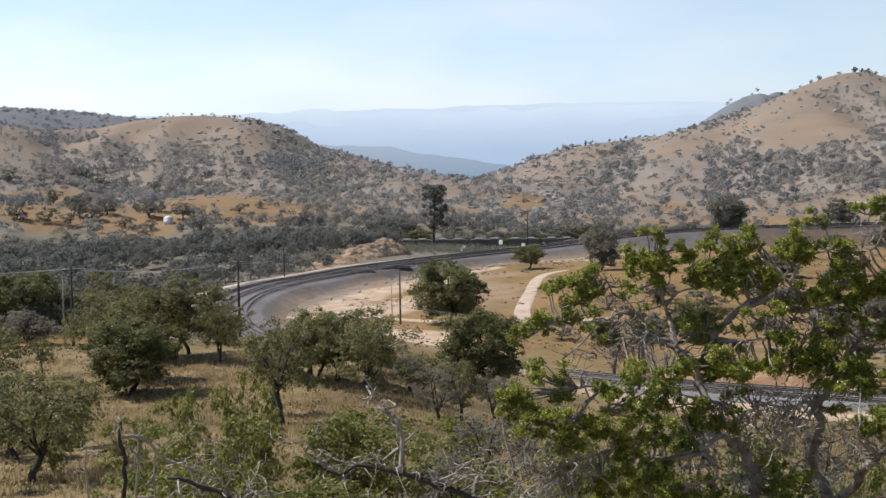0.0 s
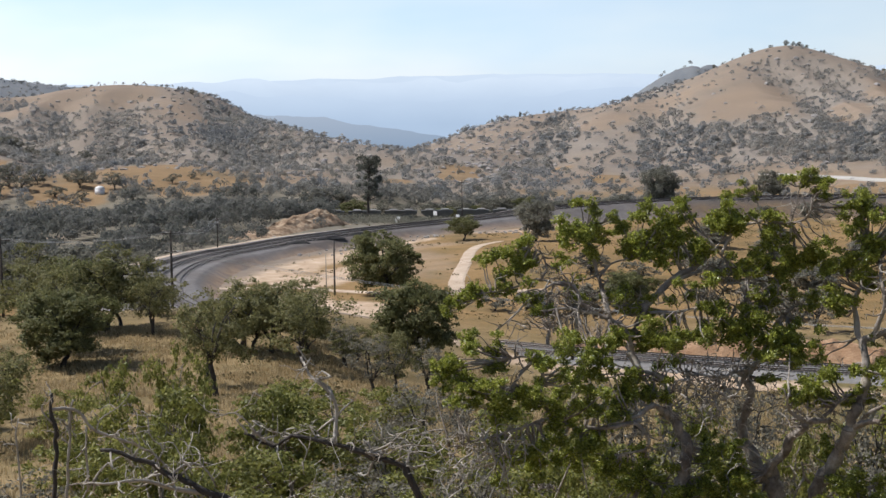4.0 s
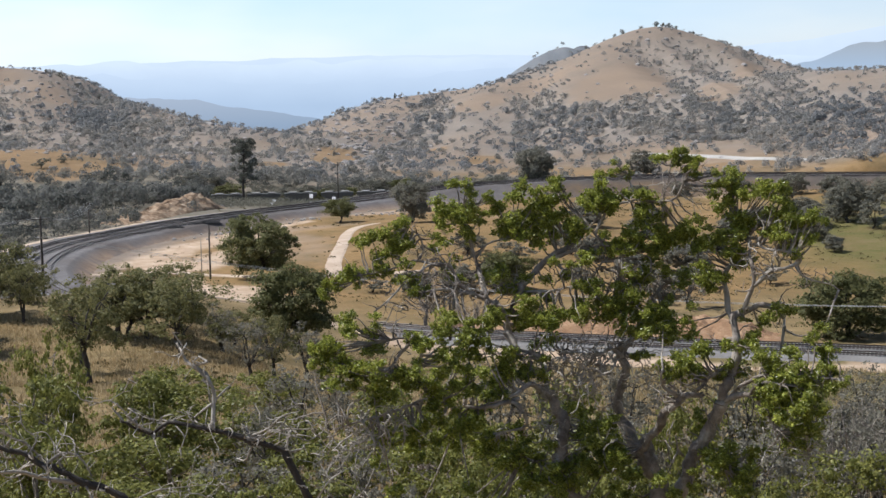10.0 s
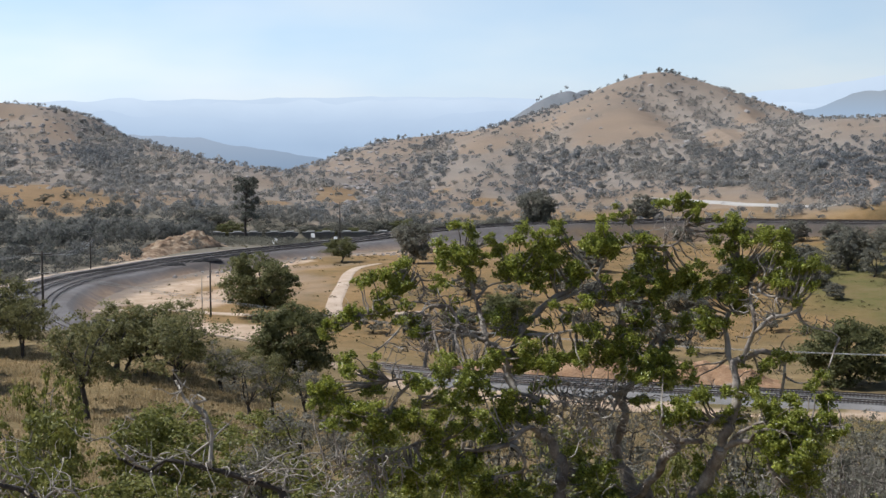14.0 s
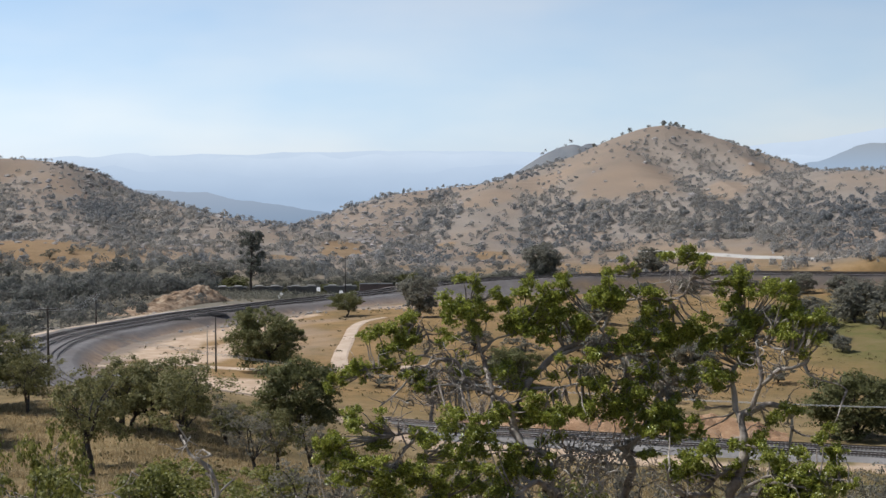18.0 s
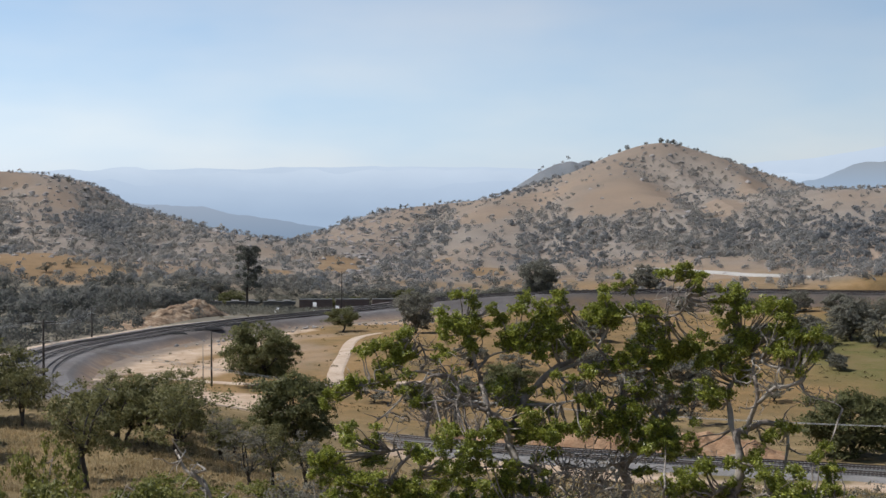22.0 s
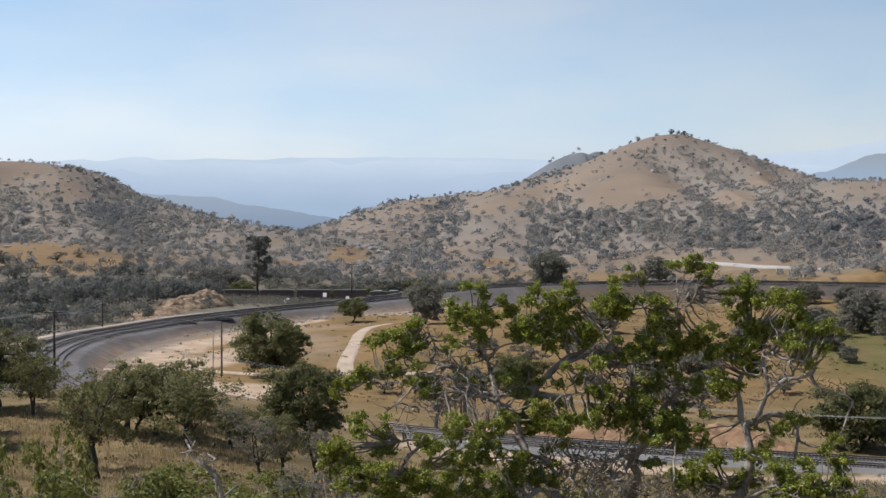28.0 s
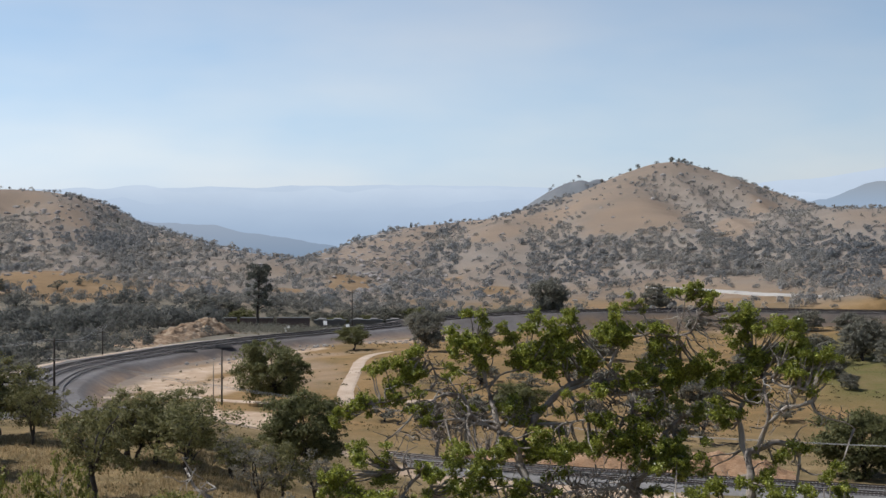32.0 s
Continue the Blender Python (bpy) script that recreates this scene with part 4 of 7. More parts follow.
# the grove on the near slope: east, north, height, crown width, variant
for k, (x, y, h, w, q) in enumerate((
        (-56.7, 171.4, 10.6, 11.0, 0), (-49.6, 166.8, 7.3, 5.6, 2), (-30.4, 120.2, 9.6, 7.4, 2),
        (-35.5, 152.4, 7.8, 7.6, 0), (-27.2, 144.5, 8.2, 8.8, 3), (-46.1, 101.5, 7.0, 7.4, 3),
        (-43.8, 108.0, 5.8, 4.4, 2), (-23.8, 150.6, 4.1, 4.4, 0), (-33.2, 128.0, 7.6, 5.0, 2), (-31.5, 158.0, 5.5, 6.5, 0), (-24.0, 158.0, 4.6, 5.6, 3),
        (-63.5, 165.0, 9.0, 9.5, 1), (-54.0, 150.0, 8.0, 8.5, 3), (-61.0, 128.0, 8.5, 9.5, 1))):
    plant("blue", x, y, h * 1.04, w * 1.08, q, 37 * k, group="grove on the near slope")
plant("blue", -65.8, 152.4, 5.0, 3.4, 2, 15, label="young slender blue oak standing in dry grass", group="grove on the near slope")
plant("grey", -19.1, 136.7, 5.9, 6.0, 0, 0, group="grove on the near slope")
plant("grey", -15.0, 150.0, 6.0, 6.0, 1, 90, group="grove on the near slope")
plant("bushy", -51.5, 141.0, 8.6, 10.6, 0, 40, label="low spreading dark oak with its shade on dry grass", group="grove on the near slope")
plant("blue", -54.5, 150.5, 9.6, 9.6, 1, 200, group="grove on the near slope")
plant("live", -59.0, 172.0, 9.6, 9.0, 0, 120, group="grove on the near slope")
plant("blue", -38.6, 87.0, 7.2, 8.6, 0, 20, group="grove on the near slope")
plant("blue", -50.5, 106.0, 7.6, 9.8, 4, 80, group="grove on the near slope")
plant("bushy", -37.2, 285.5, 14.0, 15.0, 1, 10, group="oaks on the valley floor")
plant("live", -29.0, 388.0, 7.5, 9.5, 1, 70, label="lone small oak at the foot of the embankment", group="oaks on the valley floor")
plant("dusky", -8.9, 363.9, 11.3, 10.8, 0, 0, label="grey-green round oak on the meadow", group="oaks on the valley floor")
plant("dusky", 34.0, 560.0, 18.0, 16.0, 0, 130, label="tall dark oak behind the railway bank", group="oaks behind the tracks")
plant("dusky", 79.3, 586.7, 11.5, 14.0, 1, 20, label="round dark oak beside the far road", group="oaks behind the tracks")
plant("bushy", 57.4, 207.2, 11.6, 15.2, 0, 75, 1.0, label="big round dense live oak beside the lower track", group="oaks on the valley floor")
plant("dusky", 81.6, 304.8, 3.8, 5.0, 3, 0, label="small round shrub on the green meadow", group="oaks on the valley floor")
plant("dusky", 98.0, 354.2, 11.0, 13.5, 1, 200, group="oaks on the valley floor")
plant("dusky", 82.2, 324.2, 7.0, 9.2, 1, 15, group="oaks on the valley floor")
plant("dusky", 99.6, 295.7, 9.3, 10.0, 0, 120, group="oaks on the valley floor")
plant("live", 168.0, 470.0, 8.0, 9.5, 2, 66, group="oaks behind the tracks")
plant("dusky", 112.0, 330.0, 3.2, 4.0, 0, 0, label="small dark shrub on the meadow", group="oaks on the valley floor")
plant("dusky", 92.0, 372.0, 5.0, 8.0, 1, 0, group="oaks on the valley floor")
plant("far", 128.0, 352.0, 3.5, 4.0, 1, 0, group="oaks on the valley floor")
plant("far", 110.0, 372.0, 6.0, 8.0, 1, 30, group="oaks on the valley floor")
plant("far", 121.0, 388.0, 7.0, 9.0, 2, 80, group="oaks on the valley floor")
plant("dusky", 20.0, 335.0, 6.0, 9.0, 4, 80, group="oaks on the valley floor")
plant("dusky", 34.0, 352.0, 6.5, 11.0, 1, 10, group="oaks on the valley floor")
plant("dusky", 50.0, 362.0, 6.0, 9.0, 3, 50, group="oaks on the valley floor")
plant("bushy", 10.0, 262.0, 8.0, 10.0, 2, 5, group="oaks on the valley floor")
plant("grey", 39.4, 236.7, 8.2, 8.6, 1, 0, label="thin grey-leaved tree beside the earth bank", group="oaks on the valley floor")
plant("grey", 32.0, 242.0, 7.0, 8.0, 0, 50, label="thin grey-leaved tree beside the earth bank", group="oaks on the valley floor")
for k, (x, y, h, w) in enumerate(((-6, 300, 4.0, 6.0), (4, 306, 5.5, 8.0), (14, 298, 4.6, 7.0), (26, 304, 5.0, 8.5), (38, 296, 4.4, 7.0), (52, 300, 5.5, 8.0), (64, 318, 4.4, 7.0), (-14, 262, 4.0, 6.0),
                                  (24, 268, 4.4, 7.5), (44, 262, 5.2, 8.0), (60, 268, 4.2, 6.5), (70, 246, 5.0, 7.0), (16, 352, 4.0, 6.5), (70, 352, 5.0, 7.5))):
    plant("grey" if k % 3 == 0 else "far", x, y, h, w, k, 61 * k, 0.2, "low grey-green bush on the golden meadow", "bushes on the meadow")
plant("bare", -3.7, 219.0, 9.2, 11.0, 0, 0, group="bare trees by the lower track")
plant("bare", 3.5, 212.0, 6.5, 8.0, 1, 30, group="bare trees by the lower track")
plant("pine", -71.4, 505.0, 23.5, 11.0, 0, 0)
for k, (x, y, h, w) in enumerate(((60, 452, 4.5, 7.0), (72, 445, 5.5, 8.5), (88, 438, 6.0, 9.0), (102, 428, 7.0, 11.0), (112, 420, 6.5, 9.5), (126, 414, 5.5, 9.0), (138, 408, 5.0, 8.0), (95, 412, 4.5, 7.5), (118, 400, 5.0, 8.0), (48, 440, 3.6, 6.0), (30, 432, 3.4, 6.0), (106, 385, 4.0, 6.0))):
    plant("dusky", x, y, h, w, k, 67 * k, 0.3, "soft dark bush at the foot of the railway bank", "bushes under the bank")
# dark woods close behind the far train: east, north, height, width
RNG_WOODS = np.random.RandomState(91)
for k in range(30):
    x = -96 + 5.2 * k + RNG_WOODS.normal(0, 1.4)
    y = 512.5 + (x + 96) * 0.088 + RNG_WOODS.uniform(7, 20)
    h = RNG_WOODS.uniform(4.2, 8.0)
    plant("dusky" if k % 3 else "live", x, y, h, h * RNG_WOODS.uniform(1.2, 1.7), k, 53 * k, 0.4, "dark dense oak close behind the railway", "oaks behind the tracks")
# bushy growth on the meadow behind the big oak: east, north, height, width
for k, (x, y, h, w) in enumerate(((-6, 258, 5.0, 8.0), (2, 262, 6.0, 9.5), (10, 265, 6.5, 9.0), (30, 300, 5.5, 9.0), (35, 274, 6.0, 8.0), (37, 252, 5.5, 8.5), (47, 285, 6.5, 10.0), (58, 308, 5.0, 8.0), (80, 328, 5.0, 7.0), (25, 317, 5.5, 9.0), (66, 330, 5.5, 8.5), (44, 330, 5.0, 8.0), (75, 345, 6.5, 9.5))):
    plant("dusky", x, y, h, w, k, 71 * k, 0.3, "dark rounded bush on the dry meadow", "bushes on the meadow")
# oaks on and between the golden foothills: east, north, crown width
for k, (x, y, w) in enumerate(((-288, 675, 7.8), (-283, 683, 7.0), (-284, 720, 11.7), (-272, 713, 10.1), (-260, 718, 6.9), (-236, 690, 8.3), (-265, 610, 6.6), (-245, 586, 8.7), (-228, 572, 12.0),
                               (-214, 566, 11.5), (-195, 562, 12.0), (-193, 572, 6.9), (-200, 548, 8.0), (-229, 541, 10.0), (-241, 540, 11.2), (-180, 559, 10.0), (-166, 538, 10.7), (-161, 575, 6.8),
                               (-157, 591, 4.6), (-300, 665, 8.3), (-216, 711, 5.6), (-188, 543, 6.5), (-220, 540, 7.7), (-215, 553, 9.0), (-252, 600, 5.5), (-236, 578, 6.5), (-205, 575, 6.0), (-222, 556, 8.0))):
    plant("far", x, y, w * (0.62 + 0.07 * (k % 4)), w * 0.95, k, 83 * k, 0.3, "dusky oak standing on a golden foothill", "oaks on the foothills")

def rounded(rng, at, radius, flat, count=30, fine=0.6, first_tone=None):
    """Far trees and bushes: uneven rounded crowns of small leaf sprays that face outwards. Gives the mesh data and a tone for each vertex."""
    n = len(at)
    d = rng.normal(0, 1, (n, count, 3))
    d /= np.linalg.norm(d, axis=2)[:, :, None]
    d[:, :, 2] = np.where(d[:, :, 2] < -0.35, -d[:, :, 2], d[:, :, 2])
    knobs = rng.normal(0, 1, (n, 5, 3)) + np.array((0, 0, 0.4))
    knobs /= np.linalg.norm(knobs, axis=2)[:, :, None]
    near = np.einsum("nci,nki->nck", d, knobs).max(2)
    shell = (0.62 + 0.42 * np.clip(near, 0, 1) ** 2) * rng.uniform(0.72, 1.1, (n, count))
    size = np.stack((radius * rng.uniform(0.85, 1.2, n), radius * rng.uniform(0.85, 1.2, n), radius * flat), -1)[:, None]
    c = (at[:, None] + d * shell[:, :, None] * size).reshape(-1, 3)
    nor = (d + rng.normal(0, 0.38, d.shape)).reshape(-1, 3)
    a = np.cross(nor, rng.normal(0, 1, nor.shape))
    a /= np.linalg.norm(a, axis=1)[:, None] + 1e-9
    b = np.cross(nor, a)
    b /= np.linalg.norm(b, axis=1)[:, None] + 1e-9
    s = np.repeat(radius * fine, count)[:, None] * rng.uniform(0.55, 1.15, (n * count, 1)) * 0.5
    a, b = a * s, b * s * 0.85
    q = rng.uniform(0.55, 1.0, (4, n * count, 1))
    v = np.stack((c + a * q[0] + b * 0.4, c + b * q[1] - a * 0.3, c - a * q[2] - b * 0.3, c - b * q[3] + a * 0.4), 1).reshape(-1, 3)
    tone = rng.rand(n) if first_tone is None else first_tone
    tone = np.repeat(np.clip(np.repeat(tone, count) + rng.normal(0, 0.1, n * count), 0, 1), 4)
    return v, np.arange(n * count)[:, None] * 4 + np.array((0, 1, 2, 3)), tone


def toned_stuff(name, pieces, material, label, category):
    """One object of uncountable foliage out of pieces of (vertices, faces, tones)."""
    v, f, n = [], [], 0
    for a, b, _ in pieces:
        v.append(a), f.append(b + n)
        n += len(a)
    me = mesh_of(name, np.concatenate(v), np.concatenate(f), material, False)
    me.attributes.new("tone", "FLOAT", "POINT").data.foreach_set("value", np.ascontiguousarray(np.concatenate([p[2] for p in pieces]), dtype=np.float32))
    return tagged(new(name, me), label, category, kind="stuff")


# woodland along the creek behind the loop, thinning out on the hills
def woodland():
    rng = np.random.RandomState(5)
    track = spline(LOOP_LINE, 120)
    bend = [(p[0], p[1]) for p in track]
    spots = []
    while len(spots) < 1250:
        b, d = rng.uniform(-27, 9), rng.uniform(265, 720) if len(spots) > 800 else rng.uniform(300, 565)
        x, y = d * math.sin(radians(b)), d * math.cos(radians(b))
        near = np.hypot(track[:, 0] - x, track[:, 1] - y).min()
        if near < 14 or inside_loop(x, y, bend) or (d < 300 and b > -18.5):
            continue
        if b > -9.5 and d < 545 or abs((x - 270) * 40 + (545 - y) * 460) / 461.7 < 9:
            continue
        if 338 < y < 452 and abs(x + 128) < 6.5 or abs(b + 18.4) < 0.4 and 525 < d < 582:
            continue
        if math.hypot(x + 80, y - 436) < 17 or math.hypot(x + 88, y - 408) < 13:
            continue
        if b < -11 and d > 540 and rng.rand() < 0.93 * float(gold_mounds(np.array([x]), np.array([y]), height(np.array([x]), np.array([y])))[0]):
            continue
        h = rng.uniform(4.6, 9.5) * (0.55 if d > 590 else 0.75 if d > 520 else 1) * (0.8 if near < 40 else 1)
        spots.append((d, x, y, h))
    while len(spots) < 1500:
        b, d = rng.uniform(-9.5, 5), rng.uniform(536, 640)
        x, y = d * math.sin(radians(b)), d * math.cos(radians(b))
        if abs((x - 270) * 40 + (545 - y) * 460) / 461.7 > 8 and patches(np.array([x]), np.array([y]), GOLD_EAST)[0] < 0.5 and y > 540 + (x - 270) * 0.087 and (d < 560 or fbm(np.array([x / 24]), np.array([y / 24]), 3)[0] > -0.05):
            spots.append((d, x, y, rng.uniform(2.4, 5.0)))
    spots = [q for q in spots if q[0] < 590 or rng.rand() < 0.62]
    spots.sort()
    for d, x, y, h in spots[:115]:
        kind = "far" if rng.rand() < 0.72 else "grey" if rng.rand() < 0.7 else "live"
        plant(kind, x, y, h, h * rng.uniform(0.95, 1.6), rng.randint(0, 9), rng.uniform(0, 360), 0.2, group="woodland in the valley")
    rest = np.array(spots[115:])
    at, rad, tone = [], [], []
    # trees beyond 545 m get paler tones: haze put into the colour
    shade = np.where(rest[:, 0] < 545, 0.5, 1.0) * rng.rand(len(rest)) + np.where(rest[:, 0] < 545, 0.0, 0.15)
    for q in range(3):
        w = rest[:, 3] * 0.26
        at.append(np.stack((rest[:, 1] + rng.normal(0, 1, len(rest)) * w, rest[:, 2] + rng.normal(0, 1, len(rest)) * w, height(rest[:, 1], rest[:, 2]) + rest[:, 3] * rng.uniform(0.3, 0.72, len(rest))), 1))
        rad.append(rest[:, 3] * rng.uniform(0.22, 0.38, len(rest)))
        tone.append(shade)
    at, rad = np.concatenate(at), np.concatenate(rad)
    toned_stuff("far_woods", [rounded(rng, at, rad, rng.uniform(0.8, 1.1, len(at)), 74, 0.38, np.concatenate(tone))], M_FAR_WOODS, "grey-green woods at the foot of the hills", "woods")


woodland()


# ---- scrub and rocks on the hills ----
def hill_scrub():
    rng = np.random.RandomState(8)
    n = 90000
    b = rng.uniform(-27, 23, n)
    d = np.where(rng.rand(n) < 0.84, np.sqrt(rng.uniform(560 ** 2, 1180 ** 2, n)), rng.uniform(1250, 1700, n))
    x, y = d * np.sin(np.radians(b)), d * np.cos(np.radians(b))
    z = height(x, y)
    east, west, north, south = height(x + 14, y), height(x - 14, y), height(x, y + 14), height(x, y - 14)
    shady = (west - east) / 28
    hollow = (east + west + north + south) / 4 - z
    bare = np.maximum(patches(x, y, BARE, 0.4), np.maximum(gold_mounds(x, y, z), patches(x, y, GOLD_EAST)))
    wash = smooth(gully(x, y), 1.2, 4.0)
    dense = 0.27 + 0.30 * np.clip(shady, -0.25, 0.45) + 0.08 * np.clip(hollow, -1.5, 2.5) + 0.30 * fbm(x / 90 + 9, y / 90, 4) + 0.30 * fbm(x / 24 + 4, y / 24, 3)
    # the wooded belt round the foot of the eastern hill, and the brush of the western hill's low and shaded sides
    lumpy = fbm(x / 30, y / 30, 3) * 7
    dense = dense + 1.15 * smooth(b, 2, 6) * smooth(z + lumpy, 6, 12) * (1 - smooth(z + lumpy, 25, 34))
    dense = dense + 0.38 * (b < -11) * smooth(z + lumpy, 8, 14) * (1 - smooth(z + lumpy, 26, 36)) + 0.12 * smooth(b, -15.5, -12.5) * (1 - smooth(b, -10, -7))
    dense = dense * (1 - 0.55 * smooth(z, 36, 56) * (d < 1200)) + 0.75 * wash * (d > 690)
    dense = dense * (1 - 0.93 * bare) * (1 - 0.3 * (np.abs(b) < 5) * (d < 760))
    dense = np.where(d > 1250, np.where(z > 10, np.where(b < -15, 0.8, 0.12), 0), dense)
    off = np.abs((x - 270) * 40 + (545 - y) * 460) / 461.7
    keep = (rng.rand(n) < dense * 0.42) & (off > 12) & (along(x, y, HIGHWAY) > 9)
    x, y, z, d = x[keep][:25000], y[keep][:25000], z[keep][:25000], d[keep][:25000]
    low = 1 - smooth(z, 14, 40)
    r = 0.7 + 1.1 * rng.rand(len(x)) ** 1.3 + 1.5 * low * rng.rand(len(x)) ** 2.0 + 1.0 * (d > 1250)
    flat = rng.uniform(0.75, 1.1, len(x))
    at = np.stack((x, y, z + r * flat * 0.62 - 1.5 * (d > 1250)), 1)
    big = r > 1.7
    tone = np.clip(0.5 + 0.9 * fbm(x / 50, y / 50, 2) + rng.normal(0, 0.22, len(x)), 0, 1)
    pieces = [rounded(rng, at[~big], r[~big], flat[~big], 22, 0.78, tone[~big])]
    for k in range(2):
        shift = rng.normal(0, 0.42, (int(big.sum()), 3)) * r[big][:, None] * np.array((1, 1, 0.4))
        pieces.append(rounded(rng, at[big] + shift, r[big] * rng.uniform(0.7, 0.95, int(big.sum())), flat[big], 34, 0.58, tone[big]))
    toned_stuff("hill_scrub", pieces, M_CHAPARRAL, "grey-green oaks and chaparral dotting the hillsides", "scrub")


def rock_shape(rng, s, squash=0.7):
    m = bmesh.new()
    bmesh.ops.create_icosphere(m, subdivisions=1, radius=1)
    v = np.array([p.co[:] for p in m.verts])
    f = [[q.index for q in face.verts] for face in m.faces]
    m.free()
    v = v * rng.uniform(0.7, 1.25, v.shape) * np.array((s * rng.uniform(0.8, 1.4), s, s * squash))
    return v, f


def hill_rocks():
    rng = np.random.RandomState(9)
    sh = Shape()
    for k in range(900):
        b = rng.choice((rng.normal(-3.2, 1.8), rng.normal(-13.5, 2.5), rng.uniform(-24, 15)))
        d = rng.uniform(640, 980)
        x, y = d * math.sin(radians(b)), d * math.cos(radians(b))
        z = float(height(np.array([x]), np.array([y]))[0])
        v, f = rock_shape(rng, rng.uniform(0.5, 2.1))
        sh.add(v + np.array((x, y, z)), f)
    tagged(new("hill_rocks", sh.mesh("hill_rocks", M_ROCK, False)), "pale granite boulders scattered over the slopes", "rocks", kind="stuff")


hill_scrub()
hill_rocks()


def crest_trees():
    """Bushy pines and oaks that stand out against the sky on the two hill tops."""
    rng = np.random.RandomState(14)
    for b, d, h in ((8.2, 1000, 7), (8.45, 1002, 8), (8.7, 1000, 7.5), (8.95, 1004, 6), (6.6, 1000, 6), (6.9, 1004, 6.5), (7.6, 1003, 5), (10.4, 1003, 5), (10.9, 1004, 6),
                    (11.3, 1006, 5.5), (11.8, 1006, 7), (12.2, 1008, 6.5), (12.6, 1008, 6), (13.1, 1010, 6), (13.6, 1012, 5), (9.6, 1002, 4.5), (5.5, 1003, 5),
                    (-14.2, 905, 6), (-14.8, 912, 6.5), (-13.4, 900, 6), (-12.9, 895, 6.5), (-12.2, 893, 6), (-15.3, 920, 5), (-11.5, 896, 6), (-18.6, 955, 3.5), (-2.0, 1000, 7), (-2.5, 1000, 6), (-3.1, 1000, 5)):
        plant("farbush", d * math.sin(radians(b)), d * math.cos(radians(b)), h * rng.uniform(0.4, 0.75), h * rng.uniform(0.28, 0.6), rng.randint(0, 9), rng.uniform(0, 360), 0.3, "dark tree standing out on the hill crest", "trees on the crests")


crest_trees()


# ---- dry grass on the near slope ----
def dry_grass():
    rng = np.random.RandomState(17)
    n = 42000
    b = np.radians(rng.uniform(-26, 24, n))
    d = rng.uniform(0.0, 1.0, n) ** 0.7 * 165 + 22
    x, y = d * np.sin(b), d * np.cos(b)
    keep = fbm(x / 9, y / 9, 3) + rng.uniform(-0.35, 0.5, n) > 0
    x, y, d = x[keep], y[keep], d[keep]
    z = height(x, y)
    v, f, m = [], [], 0
    for k in range(7):
        a = rng.uniform(0, 6.28, len(x))
        lean, tall, wide = rng.uniform(0.05, 0.3, len(x)), rng.uniform(0.2, 0.6, len(x)), rng.uniform(0.02, 0.07, len(x))
        ox, oy = x + rng.normal(0, 0.18, len(x)), y + rng.normal(0, 0.18, len(x))
        ca, sa = np.cos(a), np.sin(a)
        p = np.stack((np.stack((ox - sa * wide, oy + ca * wide, z - 0.05), 1), np.stack((ox + sa * wide, oy - ca * wide, z - 0.05), 1), np.stack((ox + ca * lean, oy + sa * lean, z + tall), 1)), 1).reshape(-1, 3)
        v.append(p)
        f.append(np.arange(len(x))[:, None] * 3 + np.array((0, 1, 2)) + m)
        m += len(p)
    tagged(new("dry_grass", mesh_of("dry_grass", np.concatenate(v), np.concatenate(f), M_GRASS, False)), "tufts of bleached dry grass on the slope", "grass", kind="stuff")


dry_grass()


def meadow_weeds():
    """Dark dry weeds and low scrub that break up the meadow and the near slope."""
    rng = np.random.RandomState(29)
    track, low = spline(LOOP_LINE, 120), spline(LOWER_LINE, 80)
    v, f, n = [], [], 0
    made = 0
    while made < 4200:
        b, d = rng.uniform(-25, 25), rng.uniform(60, 460)
        x, y = d * math.sin(radians(b)), d * math.cos(radians(b))
        if fbm(np.array([x / 14]), np.array([y / 14]), 3)[0] < rng.uniform(-0.15, 0.45):
            continue
        if np.hypot(track[:, 0] - x, track[:, 1] - y).min() < 18 or np.hypot(low[:, 0] - x, low[:, 1] - y).min() < 8:
            continue
        z = float(height(np.array([x]), np.array([y]))[0])
        s = rng.uniform(0.2, 0.75)
        pts = np.array((x, y, z + s * 0.3)) + blob(rng, 12, 0.5) * np.array((s * 1.3, s * 1.3, s * 0.45))
        vv, ff = tufts(rng, pts, s * 0.6)
        v.append(vv), f.append(ff + n)
        n += len(vv)
        made += 1
    tagged(new("dry_weeds", mesh_of("dry_weeds", np.concatenate(v), np.concatenate(f), M_WEED, False)), "brown weeds scattered over meadow and slope", "weeds", kind="stuff")


meadow_weeds()


